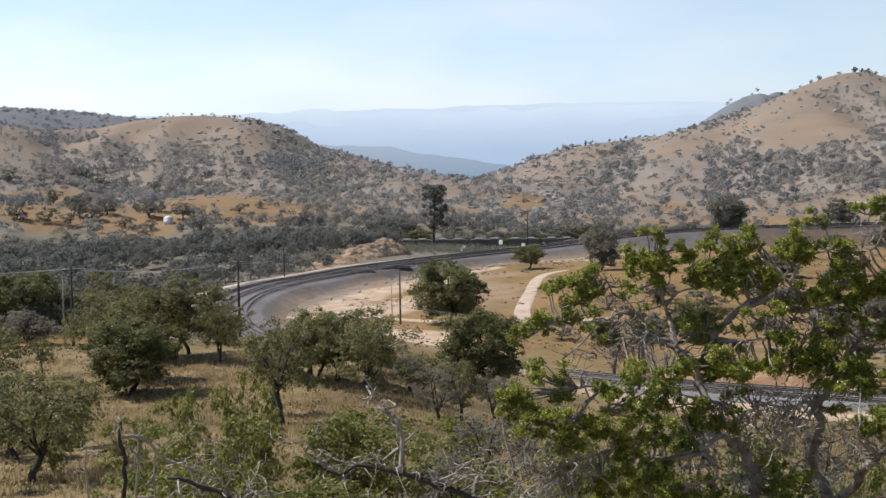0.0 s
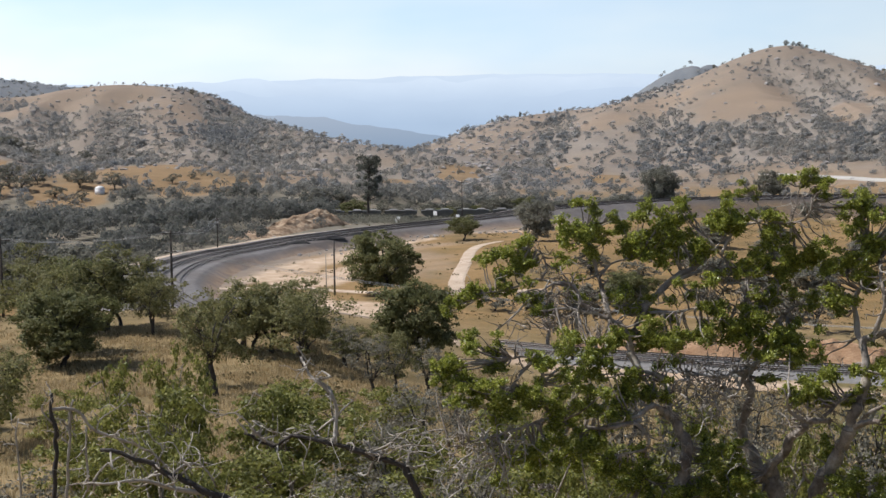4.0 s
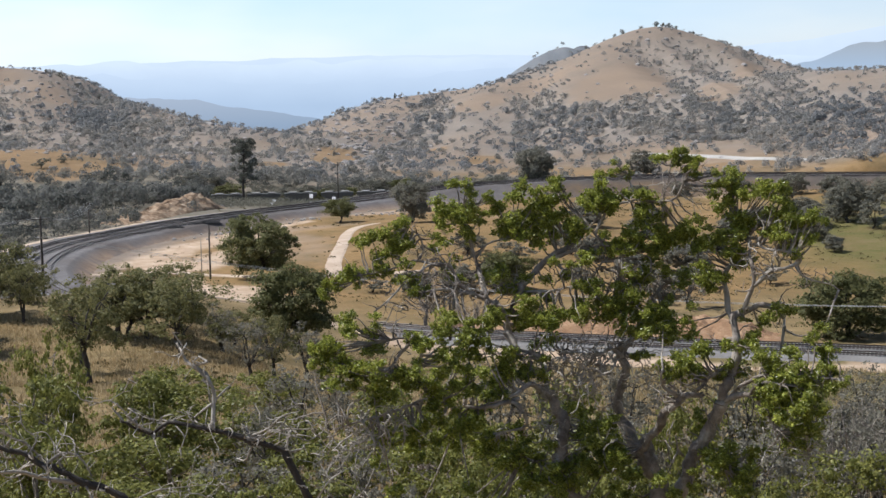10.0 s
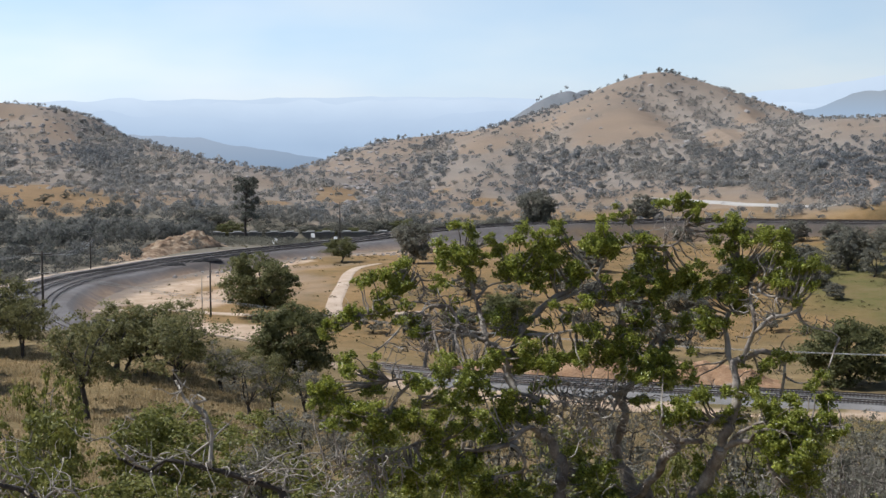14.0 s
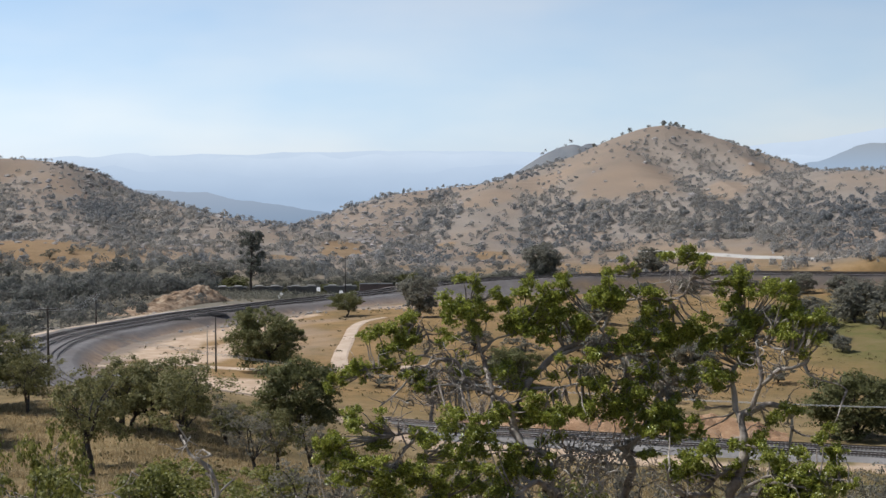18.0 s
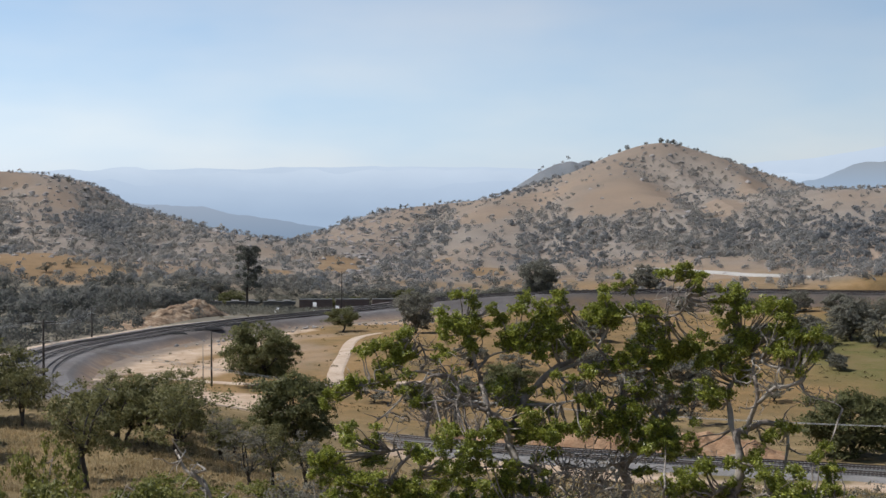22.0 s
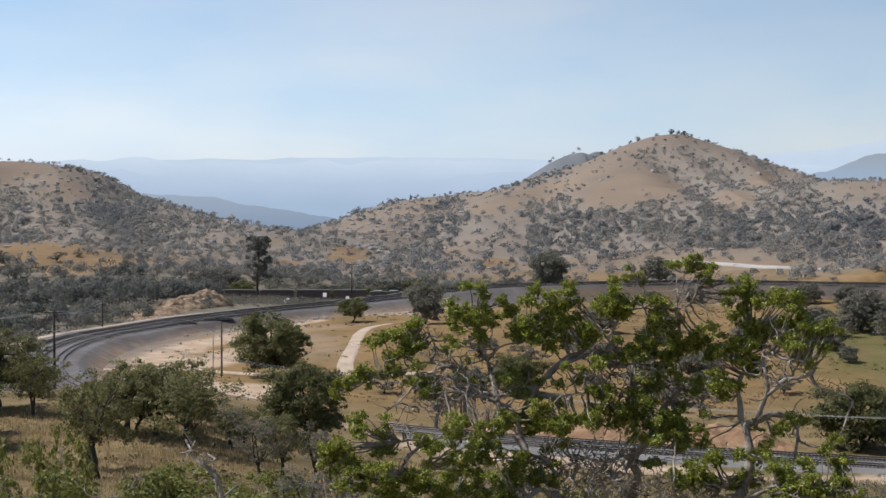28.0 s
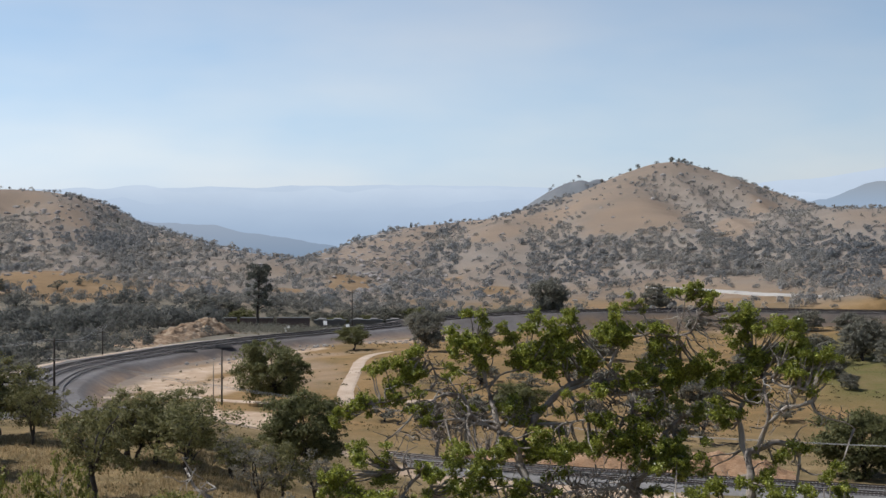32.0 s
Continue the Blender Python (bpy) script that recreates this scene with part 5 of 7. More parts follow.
def bank_scrub():
    """Low dark brush between the railway bank and the far track."""
    rng = np.random.RandomState(37)
    v, f, n = [], [], 0
    made = 0
    while made < 1300:
        b, d = rng.uniform(-10.5, 9.0), rng.uniform(455, 552)
        x, y = d * math.sin(radians(b)), d * math.cos(radians(b))
        if abs((x - 270) * 40 + (545 - y) * 460) / 461.7 < 5.5 or inside_loop(x, y - 12, [(p[0], p[1]) for p in LOOP_LINE]) or math.hypot(x + 82, y - 432) < 15:
            continue
        z = float(height(np.array([x]), np.array([y]))[0])
        s = rng.uniform(1.3, 2.5) if x < -36 and y < 492 else rng.uniform(0.9, 1.9) if abs((x - 270) * 40 + (545 - y) * 460) / 461.7 < 20 else rng.uniform(0.6, 1.5)
        pts = np.array((x, y, z + s * 0.6)) + blob(rng, 36, 0.5) * np.array((s * 1.4, s * 1.4, s * 0.9))
        vv, ff = tufts(rng, pts, 0.55)
        v.append(vv), f.append(ff + n)
        n += len(vv)
        made += 1
    tagged(new("bank_scrub", mesh_of("bank_scrub", np.concatenate(v), np.concatenate(f), M_LEAF_FAR, False)), "low dark brush behind the railway bank", "scrub", kind="stuff")


bank_scrub()


# ---- poles and wires ----
def utility_pole(x, y, h, arms, label, radius=0.2, material=None, turn=0.0, base=None):
    z = float(height(np.array([x]), np.array([y]))[0]) if base is None else base
    root = thing("utility_pole", pose(x, y, z, 0, 0, turn), label, "utility pole", "line of poles")
    part("pole", Shape().tube(((0, 0, -1), (0, 0, h * 0.5), (0, 0, h)), (radius, radius * 0.85, radius * 0.65), 9).mesh("pole", material or M_POLE), root)
    for up, half in arms:
        part("crossarm", Shape().box((-half, -0.2, up - 0.07), (half, -0.06, up + 0.07), 0.015).mesh("crossarm", M_POLE, False), root)
        for s in (-0.92, -0.4, 0.4, 0.92):
            part("insulator", Shape().tube(((s * half, -0.13, up + 0.06), (s * half, -0.13, up + 0.16), (s * half, -0.13, up + 0.26)), (0.03, 0.07, 0.035), 7).mesh("insulator", M_GLASS), root)
    return z


def wire(a, b, sag, radius=0.02, label="sagging bare overhead wire"):
    line = [np.array(a) + (np.array(b) - np.array(a)) * t - np.array((0, 0, 4 * sag * t * (1 - t))) for t in np.linspace(0, 1, 26)]
    tagged(new("overhead_wire", Shape().tube(line, radius, 5).mesh("overhead_wire", M_WIRE)), label, "wire", "wires between the poles")


ZA = utility_pole(-57.5, 203.5, 11.4, ((10.9, 1.3), (8.2, 0.9)), "dark wooden utility pole with two crossarms", turn=20)
ZB = utility_pole(-80.0, 196.5, 11.6, ((11.0, 1.3),), "dark wooden utility pole with a crossarm", turn=20)
utility_pole(-81.5, 197.0, 10.5, (), "bleached pole standing beside a dark one", 0.11, M_PALE_POLE)
utility_pole(-47.7, 287.6, 11.0, (), "slim dark wooden pole beside the dirt track")
utility_pole(-49.3, 287.0, 8.4, (), "short pale post beside a dark pole", 0.12, M_PALE_POLE)
utility_pole(-35.4, 468.6, 14.5, ((13.6, 1.0),), "tall dark pole behind the railway bank")
utility_pole(-90.0, 361.7, 9.5, ((9.0, 1.0), (7.6, 1.0)), "dark wooden pole behind the embankment")
utility_pole(-90.0, 505.0, 11.0, ((10.4, 0.9),), "dark wooden pole near the solitary pine")
utility_pole(-79.0, 470.0, 9.0, ((8.4, 0.9),), "dark wooden pole on the tan mound")
ZE = utility_pole(0.1, 205.0, 8.6, ((8.0, 1.1),), "dark wooden pole between bare trees", turn=10)
ZF = utility_pole(78.0, 168.0, 9.5, ((9.2, 1.1),), "dark wooden pole beside the service road", turn=20)
utility_pole(97.0, 302.0, 7.0, (), "thin dark pole on the green meadow", 0.12)
for s in (-1.0, -0.4, 0.45, 1.05):
    a = np.array((-57.5 + s * 1.2, 203.5 + s * 0.45, ZA + 11.1))
    wire((-80.0 + s * 1.2, 196.5 + s * 0.45, ZB + 11.2), a, 0.9)
    wire(a, (-90.0 + s * 0.9, 361.7, height(np.array([-90.0]), np.array([361.7]))[0] + 9.2), 1.6)
    wire((-80.0 + s * 1.2, 196.5 + s * 0.45, ZB + 11.2), (-135.0 + s, 190.0, 22.0), 1.2)
for s in (-0.9, 0.1, 0.9):
    wire((-57.5 + s, 203.5 + s * 0.3, ZA + 8.4), (0.1 + s, 205.0 + s * 0.2, ZE + 8.2), 0.6, 0.022)
    wire((0.1 + s, 205.0 + s * 0.2, ZE + 8.2), (78.0 + s, 168.0 + s * 0.3, ZF + 9.3), 1.0, 0.022)


# ---- small fixed things in the valley ----
def white_marker(x, y, z0, z1, size, label):
    root = thing("trackside_marker", pose(x, y, z0, 0, 0, -42), label, "marker post", "white markers by the track")
    part("post", Shape().tube(((0, 0, -0.3), (0, 0, z1 - z0)), 0.06, 7).mesh("post", M_POLE), root)
    part("board", Shape().box((-size, -0.05, z1 - z0 - size * 0.8), (size, 0.05, z1 - z0 + size * 0.8), 0.02).mesh("board", M_WHITE, False), root)


for x, y, top, s in ((-56.0, 466.6, 1.9, 0.75), (-44.1, 467.9, 3.4, 0.85), (-36.3, 462.0, 2.8, 0.8), (-56.3, 462.0, 0.4, 0.6), (-44.0, 464.0, 1.4, 0.55)):
    zg = float(height(np.array([x]), np.array([y]))[0])
    white_marker(x, y, zg, max(top, zg + 1.0), s, "white board on a thin trackside post")


def dome_tank(x, y, r):
    z = float(height(np.array([x]), np.array([y]))[0])
    root = thing("water_tank", pose(x, y, z), "white domed water tank among trees", "water tank")
    part("wall", Shape().tube(((0, 0, -0.5), (0, 0, r * 0.9)), r, 28).mesh("wall", M_WHITE), root)
    a = np.linspace(0, math.pi / 2 * 0.97, 8)
    part("dome", Shape().tube(np.stack((0 * a, 0 * a, r * 0.9 + r * 0.7 * np.sin(a)), 1), r * np.cos(a), 28).mesh("dome", M_WHITE), root)


dome_tank(-184.0, 553.0, 1.9)


def white_trailer(x, y, turn):
    z = float(height(np.array([x]), np.array([y]))[0])
    root = thing("camper_trailer", pose(x, y, z, 0, 0, turn), "small white trailer parked on the meadow", "trailer")
    part("body", Shape().box((-1.5, -0.9, 0.5), (1.5, 0.9, 2.2), 0.2).mesh("body", M_WHITE), root)
    for s in (-1, 1):
        part("wheel", Shape().tube(((0, s * 0.75, 0.33), (0, s * 0.92, 0.33)), 0.33, 14).mesh("wheel", M_TIE), root)


white_trailer(46.9, 330.7, 10)


def earth_heap(name, a, b, width, tall, rise, material, label, seed):
    """A crumbling heap of raw earth from a to b on the map, broken into ledges."""
    rng = np.random.RandomState(seed)
    n, m = 64, 26
    u, w = np.meshgrid(np.linspace(0, 1, n), np.linspace(0, 1, m), indexing="ij")
    way = np.array(b) - np.array(a)
    side = np.array((way[1], -way[0])) / np.linalg.norm(way)
    x = a[0] + way[0] * u + side[0] * width * (w - 0.5)
    y = a[1] + way[1] * u + side[1] * width * (w - 0.5)
    crown = np.minimum(1, np.interp(u, (0, 0.15, rise, 0.9, 1), (0, 0.25, 1, 0.8, 0))) * np.sin(math.pi * w) ** 0.75
    z = height(x, y) - 0.5 + crown * tall * (1 + 0.35 * fbm(x / 6, y / 6, 3)) + fbm(x / 3.2, y / 3.2, 4) * 1.7 * crown
    z = z + np.round(z * 0.9) * 0.25 * crown - z * 0.22 * crown + np.abs(fbm(x / 1.7 + 5, y / 1.7, 3)) * 1.5 * crown
    f = [(i * m + k, (i + 1) * m + k, (i + 1) * m + k + 1, i * m + k + 1) for i in range(n - 1) for k in range(m - 1)]
    tagged(new(name, mesh_of(name, np.stack((x, y, z), -1).reshape(-1, 3), f, material, False)), label, "earth mound", kind="structure")


earth_heap("earth_mound_1", (-95, 394), (-73, 450), 15, 4.0, 0.8, M_BROWN_ROCK, "tan crumbling heap of earth beside the tracks", 23)
earth_heap("earth_mound_2", (-10, 226), (50, 208), 12, 2.8, 0.6, M_RED_EARTH, "raw reddish earth bank above the lower track", 24)


def cinder_windrow(a, b, width, tall, seed):
    """A long low heap of spilled dark cinders on the ballast."""
    rng = np.random.RandomState(seed)
    n, m = 40, 9
    u, w = np.meshgrid(np.linspace(0, 1, n), np.linspace(0, 1, m), indexing="ij")
    way = np.array(b[:2]) - np.array(a[:2])
    side = np.array((way[1], -way[0])) / np.linalg.norm(way)
    broad = width * (0.55 + 0.45 * np.sin(math.pi * u)) * (1 + 0.4 * fbm(u * 6 + seed, 0 * u, 3))
    x = a[0] + way[0] * u + side[0] * broad * (w - 0.5)
    y = a[1] + way[1] * u + side[1] * broad * (w - 0.5)
    crown = np.sin(math.pi * u) ** 0.6 * np.sin(math.pi * w)
    z = a[2] + (b[2] - a[2]) * u + 0.1 + crown * tall + fbm(x / 1.6, y / 1.6, 3) * 0.18 + rng.normal(0, 0.03, x.shape)
    f = [(i * m + k, (i + 1) * m + k, (i + 1) * m + k + 1, i * m + k + 1) for i in range(n - 1) for k in range(m - 1)]
    tagged(new("cinder_windrow", mesh_of("cinder_windrow", np.stack((x, y, z), -1).reshape(-1, 3), f, M_CINDER, False)), "long low heap of dark cinders on the ballast", "cinder heap", "cinder heaps by the track", "structure")


M_CINDER = mottled("dark_cinders", 1.5, ((0.3, (0.045, 0.043, 0.042)), (0.7, (0.085, 0.08, 0.077))), 0.95, relief=0.9, depth=0.1, fine=0.3)
for k, (a, b) in enumerate((((-73.5, 366.5, 3.4), (-67.6, 369.6, 3.4)), ((-68.0, 375.6, 3.4), (-60.5, 383.4, 3.3)), ((-61.0, 389.6, 3.4), (-54.0, 395.0, 3.3)))):
    cinder_windrow(a, b, 2.6, 0.9, k)


def bank_rocks():
    rng = np.random.RandomState(25)
    sh = Shape()
    for k in range(160):
        if k < 60:
            u = rng.rand()
            x, y, s = -62 + 22 * u + rng.normal(0, 3.5), 352 + 55 * u + rng.normal(0, 4.0), rng.uniform(0.2, 0.75)
        elif k < 110:
            x, y, s = rng.normal(-14, 7), rng.normal(424, 7), rng.uniform(0.2, 0.6)
        else:
            u = rng.rand()
            x, y, s = -92 + 20 * u + rng.normal(0, 3), 405 + 56 * u + rng.normal(0, 4), rng.uniform(0.3, 1.1)
        z = float(height(np.array([x]), np.array([y]))[0])
        q, g = rock_shape(rng, s)
        sh.add(q + np.array((x, y, z + 0.1)), g)
    tagged(new("bank_rocks", sh.mesh("bank_rocks", M_ROCK, False)), "pale broken rocks along the foot of the bank", "rocks", kind="stuff")


bank_rocks()


# ---- the freight train ----
M_CAR_DARK = mottled("sooty_steel", 3, ((0.3, (0.115, 0.115, 0.11)), (0.7, (0.17, 0.168, 0.16))), 0.7, local=True)
M_CAR_RED = mottled("oxide_red_steel", 3, ((0.3, (0.135, 0.10, 0.088)), (0.7, (0.185, 0.14, 0.122))), 0.7, local=True)
M_CAR_ROOF = mottled("dusty_pale_roof", 3, ((0.3, (0.28, 0.27, 0.25)), (0.7, (0.38, 0.365, 0.34))), 0.7, local=True)
M_CAR_TAN = mottled("dusty_tan_steel", 3, ((0.3, (0.27, 0.23, 0.18)), (0.7, (0.36, 0.31, 0.25))), 0.7, local=True)


def bogie(root, x):
    b = part("bogie", Shape().box((x - 1.3, -1.0, 0.45), (x + 1.3, 1.0, 0.75), 0.05).mesh("bogie", M_CAR_DARK, False), root)
    for dx in (-0.9, 0.9):
        part("wheelset", Shape().tube(((x + dx, -0.8, 0.46), (x + dx, 0.8, 0.46)), 0.46, 14).mesh("wheelset", M_STEEL), b)


def hopper_car():
    root = thing("hopper_car", Matrix(), "dark freight hopper car with a pale dusty top", "train car", "cars of the freight train")
    L, W = 5.8, 1.55
    sh = Shape()
    sec = ((-L, 3.9), (-L, 3.0), (-L + 2.2, 1.2), (L - 2.2, 1.2), (L, 3.0), (L, 3.9))
    v = [(x, s * W * (1 if z > 2 else 0.55), z) for s in (-1, 1) for x, z in sec]
    f = [tuple(range(6))[::-1], tuple(range(6, 12))] + [(i, (i + 1) % 6, 6 + (i + 1) % 6, 6 + i) for i in range(6)]
    part("hopper", sh.add(v, f).mesh("hopper", M_CAR_DARK, False), root)
    part("sill", Shape().box((-L - 0.6, -0.35, 0.85), (L + 0.6, 0.35, 1.2), 0.03).mesh("sill", M_CAR_DARK, False), root)
    for x in (-2.8, 2.8):
        part("hatch_roof", Shape().box((x - 1.5, -1.2, 3.9), (x + 1.5, 1.2, 4.4), 0.2).mesh("hatch_roof", M_CAR_ROOF, False), root, "pale dusty roof hatch")
    for k in range(7):
        x = -4.5 + k * 1.5
        for s in (-1, 1):
            part("rib", Shape().box((x - 0.06, min(s * W, s * (W + 0.1)), 2.9), (x + 0.06, max(s * W, s * (W + 0.1)), 3.9)).mesh("rib", M_CAR_DARK, False), root)
    bogie(root, -4.2), bogie(root, 4.2)
    return root


def box_car():
    root = thing("box_car", Matrix(), "oxide-red freight boxcar with a pale end", "train car", "cars of the freight train")
    L, W = 5.9, 1.5
    part("body", Shape().box((-L, -W, 1.1), (L, W, 4.5), 0.12).mesh("body", M_CAR_RED, False), root)
    part("roof", Shape().box((-L - 0.05, -W - 0.05, 4.5), (L + 0.05, W + 0.05, 4.72), 0.08).mesh("roof", M_CAR_DARK, False), root)
    part("end_panel", Shape().box((-L - 0.1, -W * 0.95, 1.2), (-L, W * 0.95, 4.5), 0.04).mesh("end_panel", M_CAR_TAN, False), root, "dusty pale end panel")
    for s in (-1, 1):
        part("door", Shape().box((-1.5, min(s * W, s * (W + 0.09)), 1.25), (1.5, max(s * W, s * (W + 0.09)), 4.3)).mesh("door", M_CAR_RED, False), root)
    bogie(root, -4.2), bogie(root, 4.2)
    return root


# straight line of the far track, from east to west
TRAIN_EAST, TRAIN_WEST, TRAIN_Z = Vector((270.0, 545.0, 0)), Vector((-190.0, 505.0, 0)), -3.2
TRAIN_WAY = (TRAIN_WEST - TRAIN_EAST).normalized()
TRAIN_TURN = math.degrees(math.atan2(-TRAIN_WAY.y, -TRAIN_WAY.x))
TRAIN_SPEED, CAR_PITCH, TRAIN_HEAD = 5.07, 13.0, 351.0
FAR_LINE = tuple((*(TRAIN_EAST + TRAIN_WAY * s)[:2], TRAIN_Z - 0.55) for s in (-60, 0, 120, 240, 360, 480, 560))
embankment("embankment_far", FAR_LINE, 2.4, 60, "low ballast bed of the far track behind the woods", 0.2)
railway_track(FAR_LINE, 0.0, 60, 0.05, "far single track behind the railway bank")
hopper, boxcar = hopper_car(), box_car()
TRAIN = []
for k in range(27):
    src = boxcar if k in (11, 12, 13, 14) else hopper
    TRAIN.append(src if (k == 0 or k == 11) else copy_thing(src, Matrix()))


def motions():
    for k, car in enumerate(TRAIN):
        start = TRAIN_HEAD - k * CAR_PITCH
        rows = []
        for t in (0.0, 16.0, 32.0):
            p = TRAIN_EAST + TRAIN_WAY * (start + TRAIN_SPEED * t)
            rows.append((t, pose(p.x, p.y, TRAIN_Z, 0, 0, TRAIN_TURN)))
        walk(car, rows)


# ---- the big oak before the camera ----
def leaf_bunch(seed, n=306):
    """A bunch of oak leaves, one metre across, in rosettes on short twigs."""
    rng = np.random.RandomState(seed)
    twigs = blob(rng, 18, 0.5) * np.array((0.95, 0.95, 0.72))
    c = np.concatenate([t + rng.normal(0, 0.16, (n // 18, 3)) for t in twigs])
    v, f = leaves(rng, c, 0.30, 0.68, 0.5)
    return mesh_of("leaf_spray", v, f, M_LEAF, False)


BUNCHES = [leaf_bunch(s) for s in (101, 102, 103, 104, 105, 106)]
KNOTS = {}
RNG_OAK = np.random.RandomState(77)


def limb(root, points, r0, r1):
    """A crooked limb that tapers from r0 to r1."""
    length = sum((Vector(a) - Vector(b)).length for a, b in zip(points, points[1:]))
    n = max(6, int(length / 0.09))
    line = gnarl(points, RNG_OAK, n, min(0.03, r0 * 0.35))
    rad = np.linspace(r0, r1, n + 1) * (1 + 0.16 * RNG_OAK.normal(0, 1, n + 1).clip(-1, 1))
    dead = root.name.startswith("dead")
    part("limb", Shape().tube(line, rad, 9 if r0 > 0.06 else 6).mesh("limb", (M_BARK_DARK if dead and r0 > 0.048 else M_DEADWOOD if dead else M_BARK if r0 > 0.05 or RNG_OAK.rand() < 0.65 else M_DEADWOOD)), root)
    KNOTS.setdefault(root.name, []).append(line)
    # bare twigs along it
    sh = Shape()
    for k in range(int(length / (0.34 if root.name.startswith("dead_sapling") else 0.15 if dead else 0.16))):
        s = line[RNG_OAK.randint(n // 4, n + 1)]
        e = s + RNG_OAK.normal(0, 1, 3).clip(-1.4, 1.4) * (0.2 if dead else 0.22) * (1, 1, 0.9) + np.array((0, 0, 0.04))
        bow = 0.06
        mid = (s + e) / 2 + RNG_OAK.normal(0, bow, 3)
        late = (mid + e) / 2 + RNG_OAK.normal(0, bow * 0.8, 3)
        sh.tube(gnarl((s, mid, late, e), RNG_OAK, 8, 0.016), np.linspace(min(r1, 0.015), 0.004, 9), 4)
        e2 = mid + RNG_OAK.normal(0, 0.14, 3)
        sh.tube(gnarl((mid, (mid + e2) / 2, e2), RNG_OAK, 4, 0.015), np.linspace(0.008, 0.003, 5), 3)
    if sh.n:
        tagged(part("twig_spray", sh.mesh("twig_spray", M_DEADWOOD if dead else M_BARK), root), kind="stuff")


def cluster(root, x, y, z, r):
    """A bunch of leaves, tied by a twig to the nearest limb."""
    me = BUNCHES[RNG_OAK.randint(0, 6)]
    m = Matrix.Translation((x, y, z)) @ Euler((RNG_OAK.normal(0, 0.25), RNG_OAK.normal(0, 0.25), RNG_OAK.uniform(0, 6.28))).to_matrix().to_4x4() @ Matrix.Diagonal((r, r, r * 0.9, 1))
    tagged(part("leaf_spray", me, root, m=m), kind="stuff")
    at = np.array((x, y, z))
    near = min((line[np.linalg.norm(line - at, axis=1).argmin()] for line in KNOTS[root.name]), key=lambda p: np.linalg.norm(p - at))
    part("twig", Shape().tube(gnarl((near, (near + at) / 2 + np.array((0, 0, -0.05)), at), RNG_OAK, 6, 0.02), np.linspace(0.02, 0.006, 7), 5).mesh("twig", M_BARK), root)


def base_height(x, y):
    return float(height(np.array([x]), np.array([y]))[0])


def spray(root, x, y, z, r):
    """A leafy twig end: four small loose bunches side by side."""
    for p in blob(RNG_OAK, 4, 0.35) * r * 0.95:
        cluster(root, x + p[0], y + p[1], z + p[2] * 0.85, r * RNG_OAK.uniform(0.42, 0.62))


OAK = thing("gnarled_oak", pose(3.65, 23.72, base_height(3.65, 23.72)), "gnarled grey-barked oak with sparse bright green leaf bunches", "tree")
limb(OAK, ((-0, 0, -0.3), (-0, 0, 0.96), (0.04, -0, 1.56), (-0.07, 0.01, 2.25), (-0.18, 0.03, 3.04), (-0.39, -0.04, 3.64), (-0.43, -0.04, 3.79)), 0.2035, 0.139)
limb(OAK, ((-0.48, -0.03, 3.59), (-0.4, -0.14, 3.86), (-0.21, -0.37, 4.21), (-0.11, -0.49, 4.52), (0.03, -0.61, 4.74), (0.23, -0.64, 4.74), (0.46, -0.58, 4.77)), 0.092, 0.046)
limb(OAK, ((0.03, -0.61, 4.74), (-0.23, -0.77, 4.94), (-0.25, -0.97, 5.28)), 0.038, 0.017)
limb(OAK, ((0.34, -0.66, 4.84), (0.59, -0.5, 5.04), (0.85, -0.35, 5.15)), 0.033, 0.017)
limb(OAK, ((-0.28, 0.35, 3.34), (-0.56, 0.48, 3.7), (-0.71, 0.6, 3.97), (-0.77, 0.61, 4.37), (-0.69, 0.5, 4.79), (-0.72, 0.5, 5.18), (-0.74, 0.51, 5.42)), 0.109, 0.052)
limb(OAK, ((-0.72, 0.5, 5.18), (-0.93, 0.33, 5.36), (-1.19, 0.15, 5.29), (-1.52, 0.18, 5.34), (-1.81, 0.01, 5.37)), 0.038, 0.017)
limb(OAK, ((-0.7, 0.5, 5.27), (-0.45, 0.77, 5.62), (-0.24, 0.95, 5.98), (0.1, 1, 6.36)), 0.043, 0.023)
limb(OAK, ((-0.24, 0.95, 6.03), (-0.02, 0.81, 6.29), (0.12, 0.79, 6.39), (0.31, 0.76, 6.4)), 0.038, 0.017)
limb(OAK, ((0.06, 0.19, 1.99), (0.17, 0.08, 2.83), (0.37, -0.06, 3.5), (0.57, -0.2, 3.97), (0.77, -0.33, 4.48), (0.91, -0.36, 4.87), (0.95, -0.37, 5.06)), 0.13, 0.087)
limb(OAK, ((0.96, -0.37, 5.01), (1.06, -0.29, 5.37), (1.05, -0.18, 5.64), (1.03, -0.08, 5.85), (1.15, -0.1, 6), (1.33, -0.14, 6.1), (1.48, -0.17, 6.15), (1.73, -0.23, 6.05), (1.84, -0.25, 5.93)), 0.081, 0.035)
limb(OAK, ((1.03, -0.08, 5.84), (0.99, 0.13, 6.1), (0.96, 0.24, 6.42), (1.01, 0.33, 6.69), (1.16, 0.3, 6.86), (1.36, 0.36, 6.97)), 0.049, 0.029)
limb(OAK, ((1.2, -0.11, 6.03), (1.26, -0.23, 6.3), (1.33, -0.34, 6.55), (1.29, -0.34, 6.83), (1.29, -0.23, 6.95), (1.3, -0.03, 7.21), (1.17, 0.2, 7.46)), 0.049, 0.023)
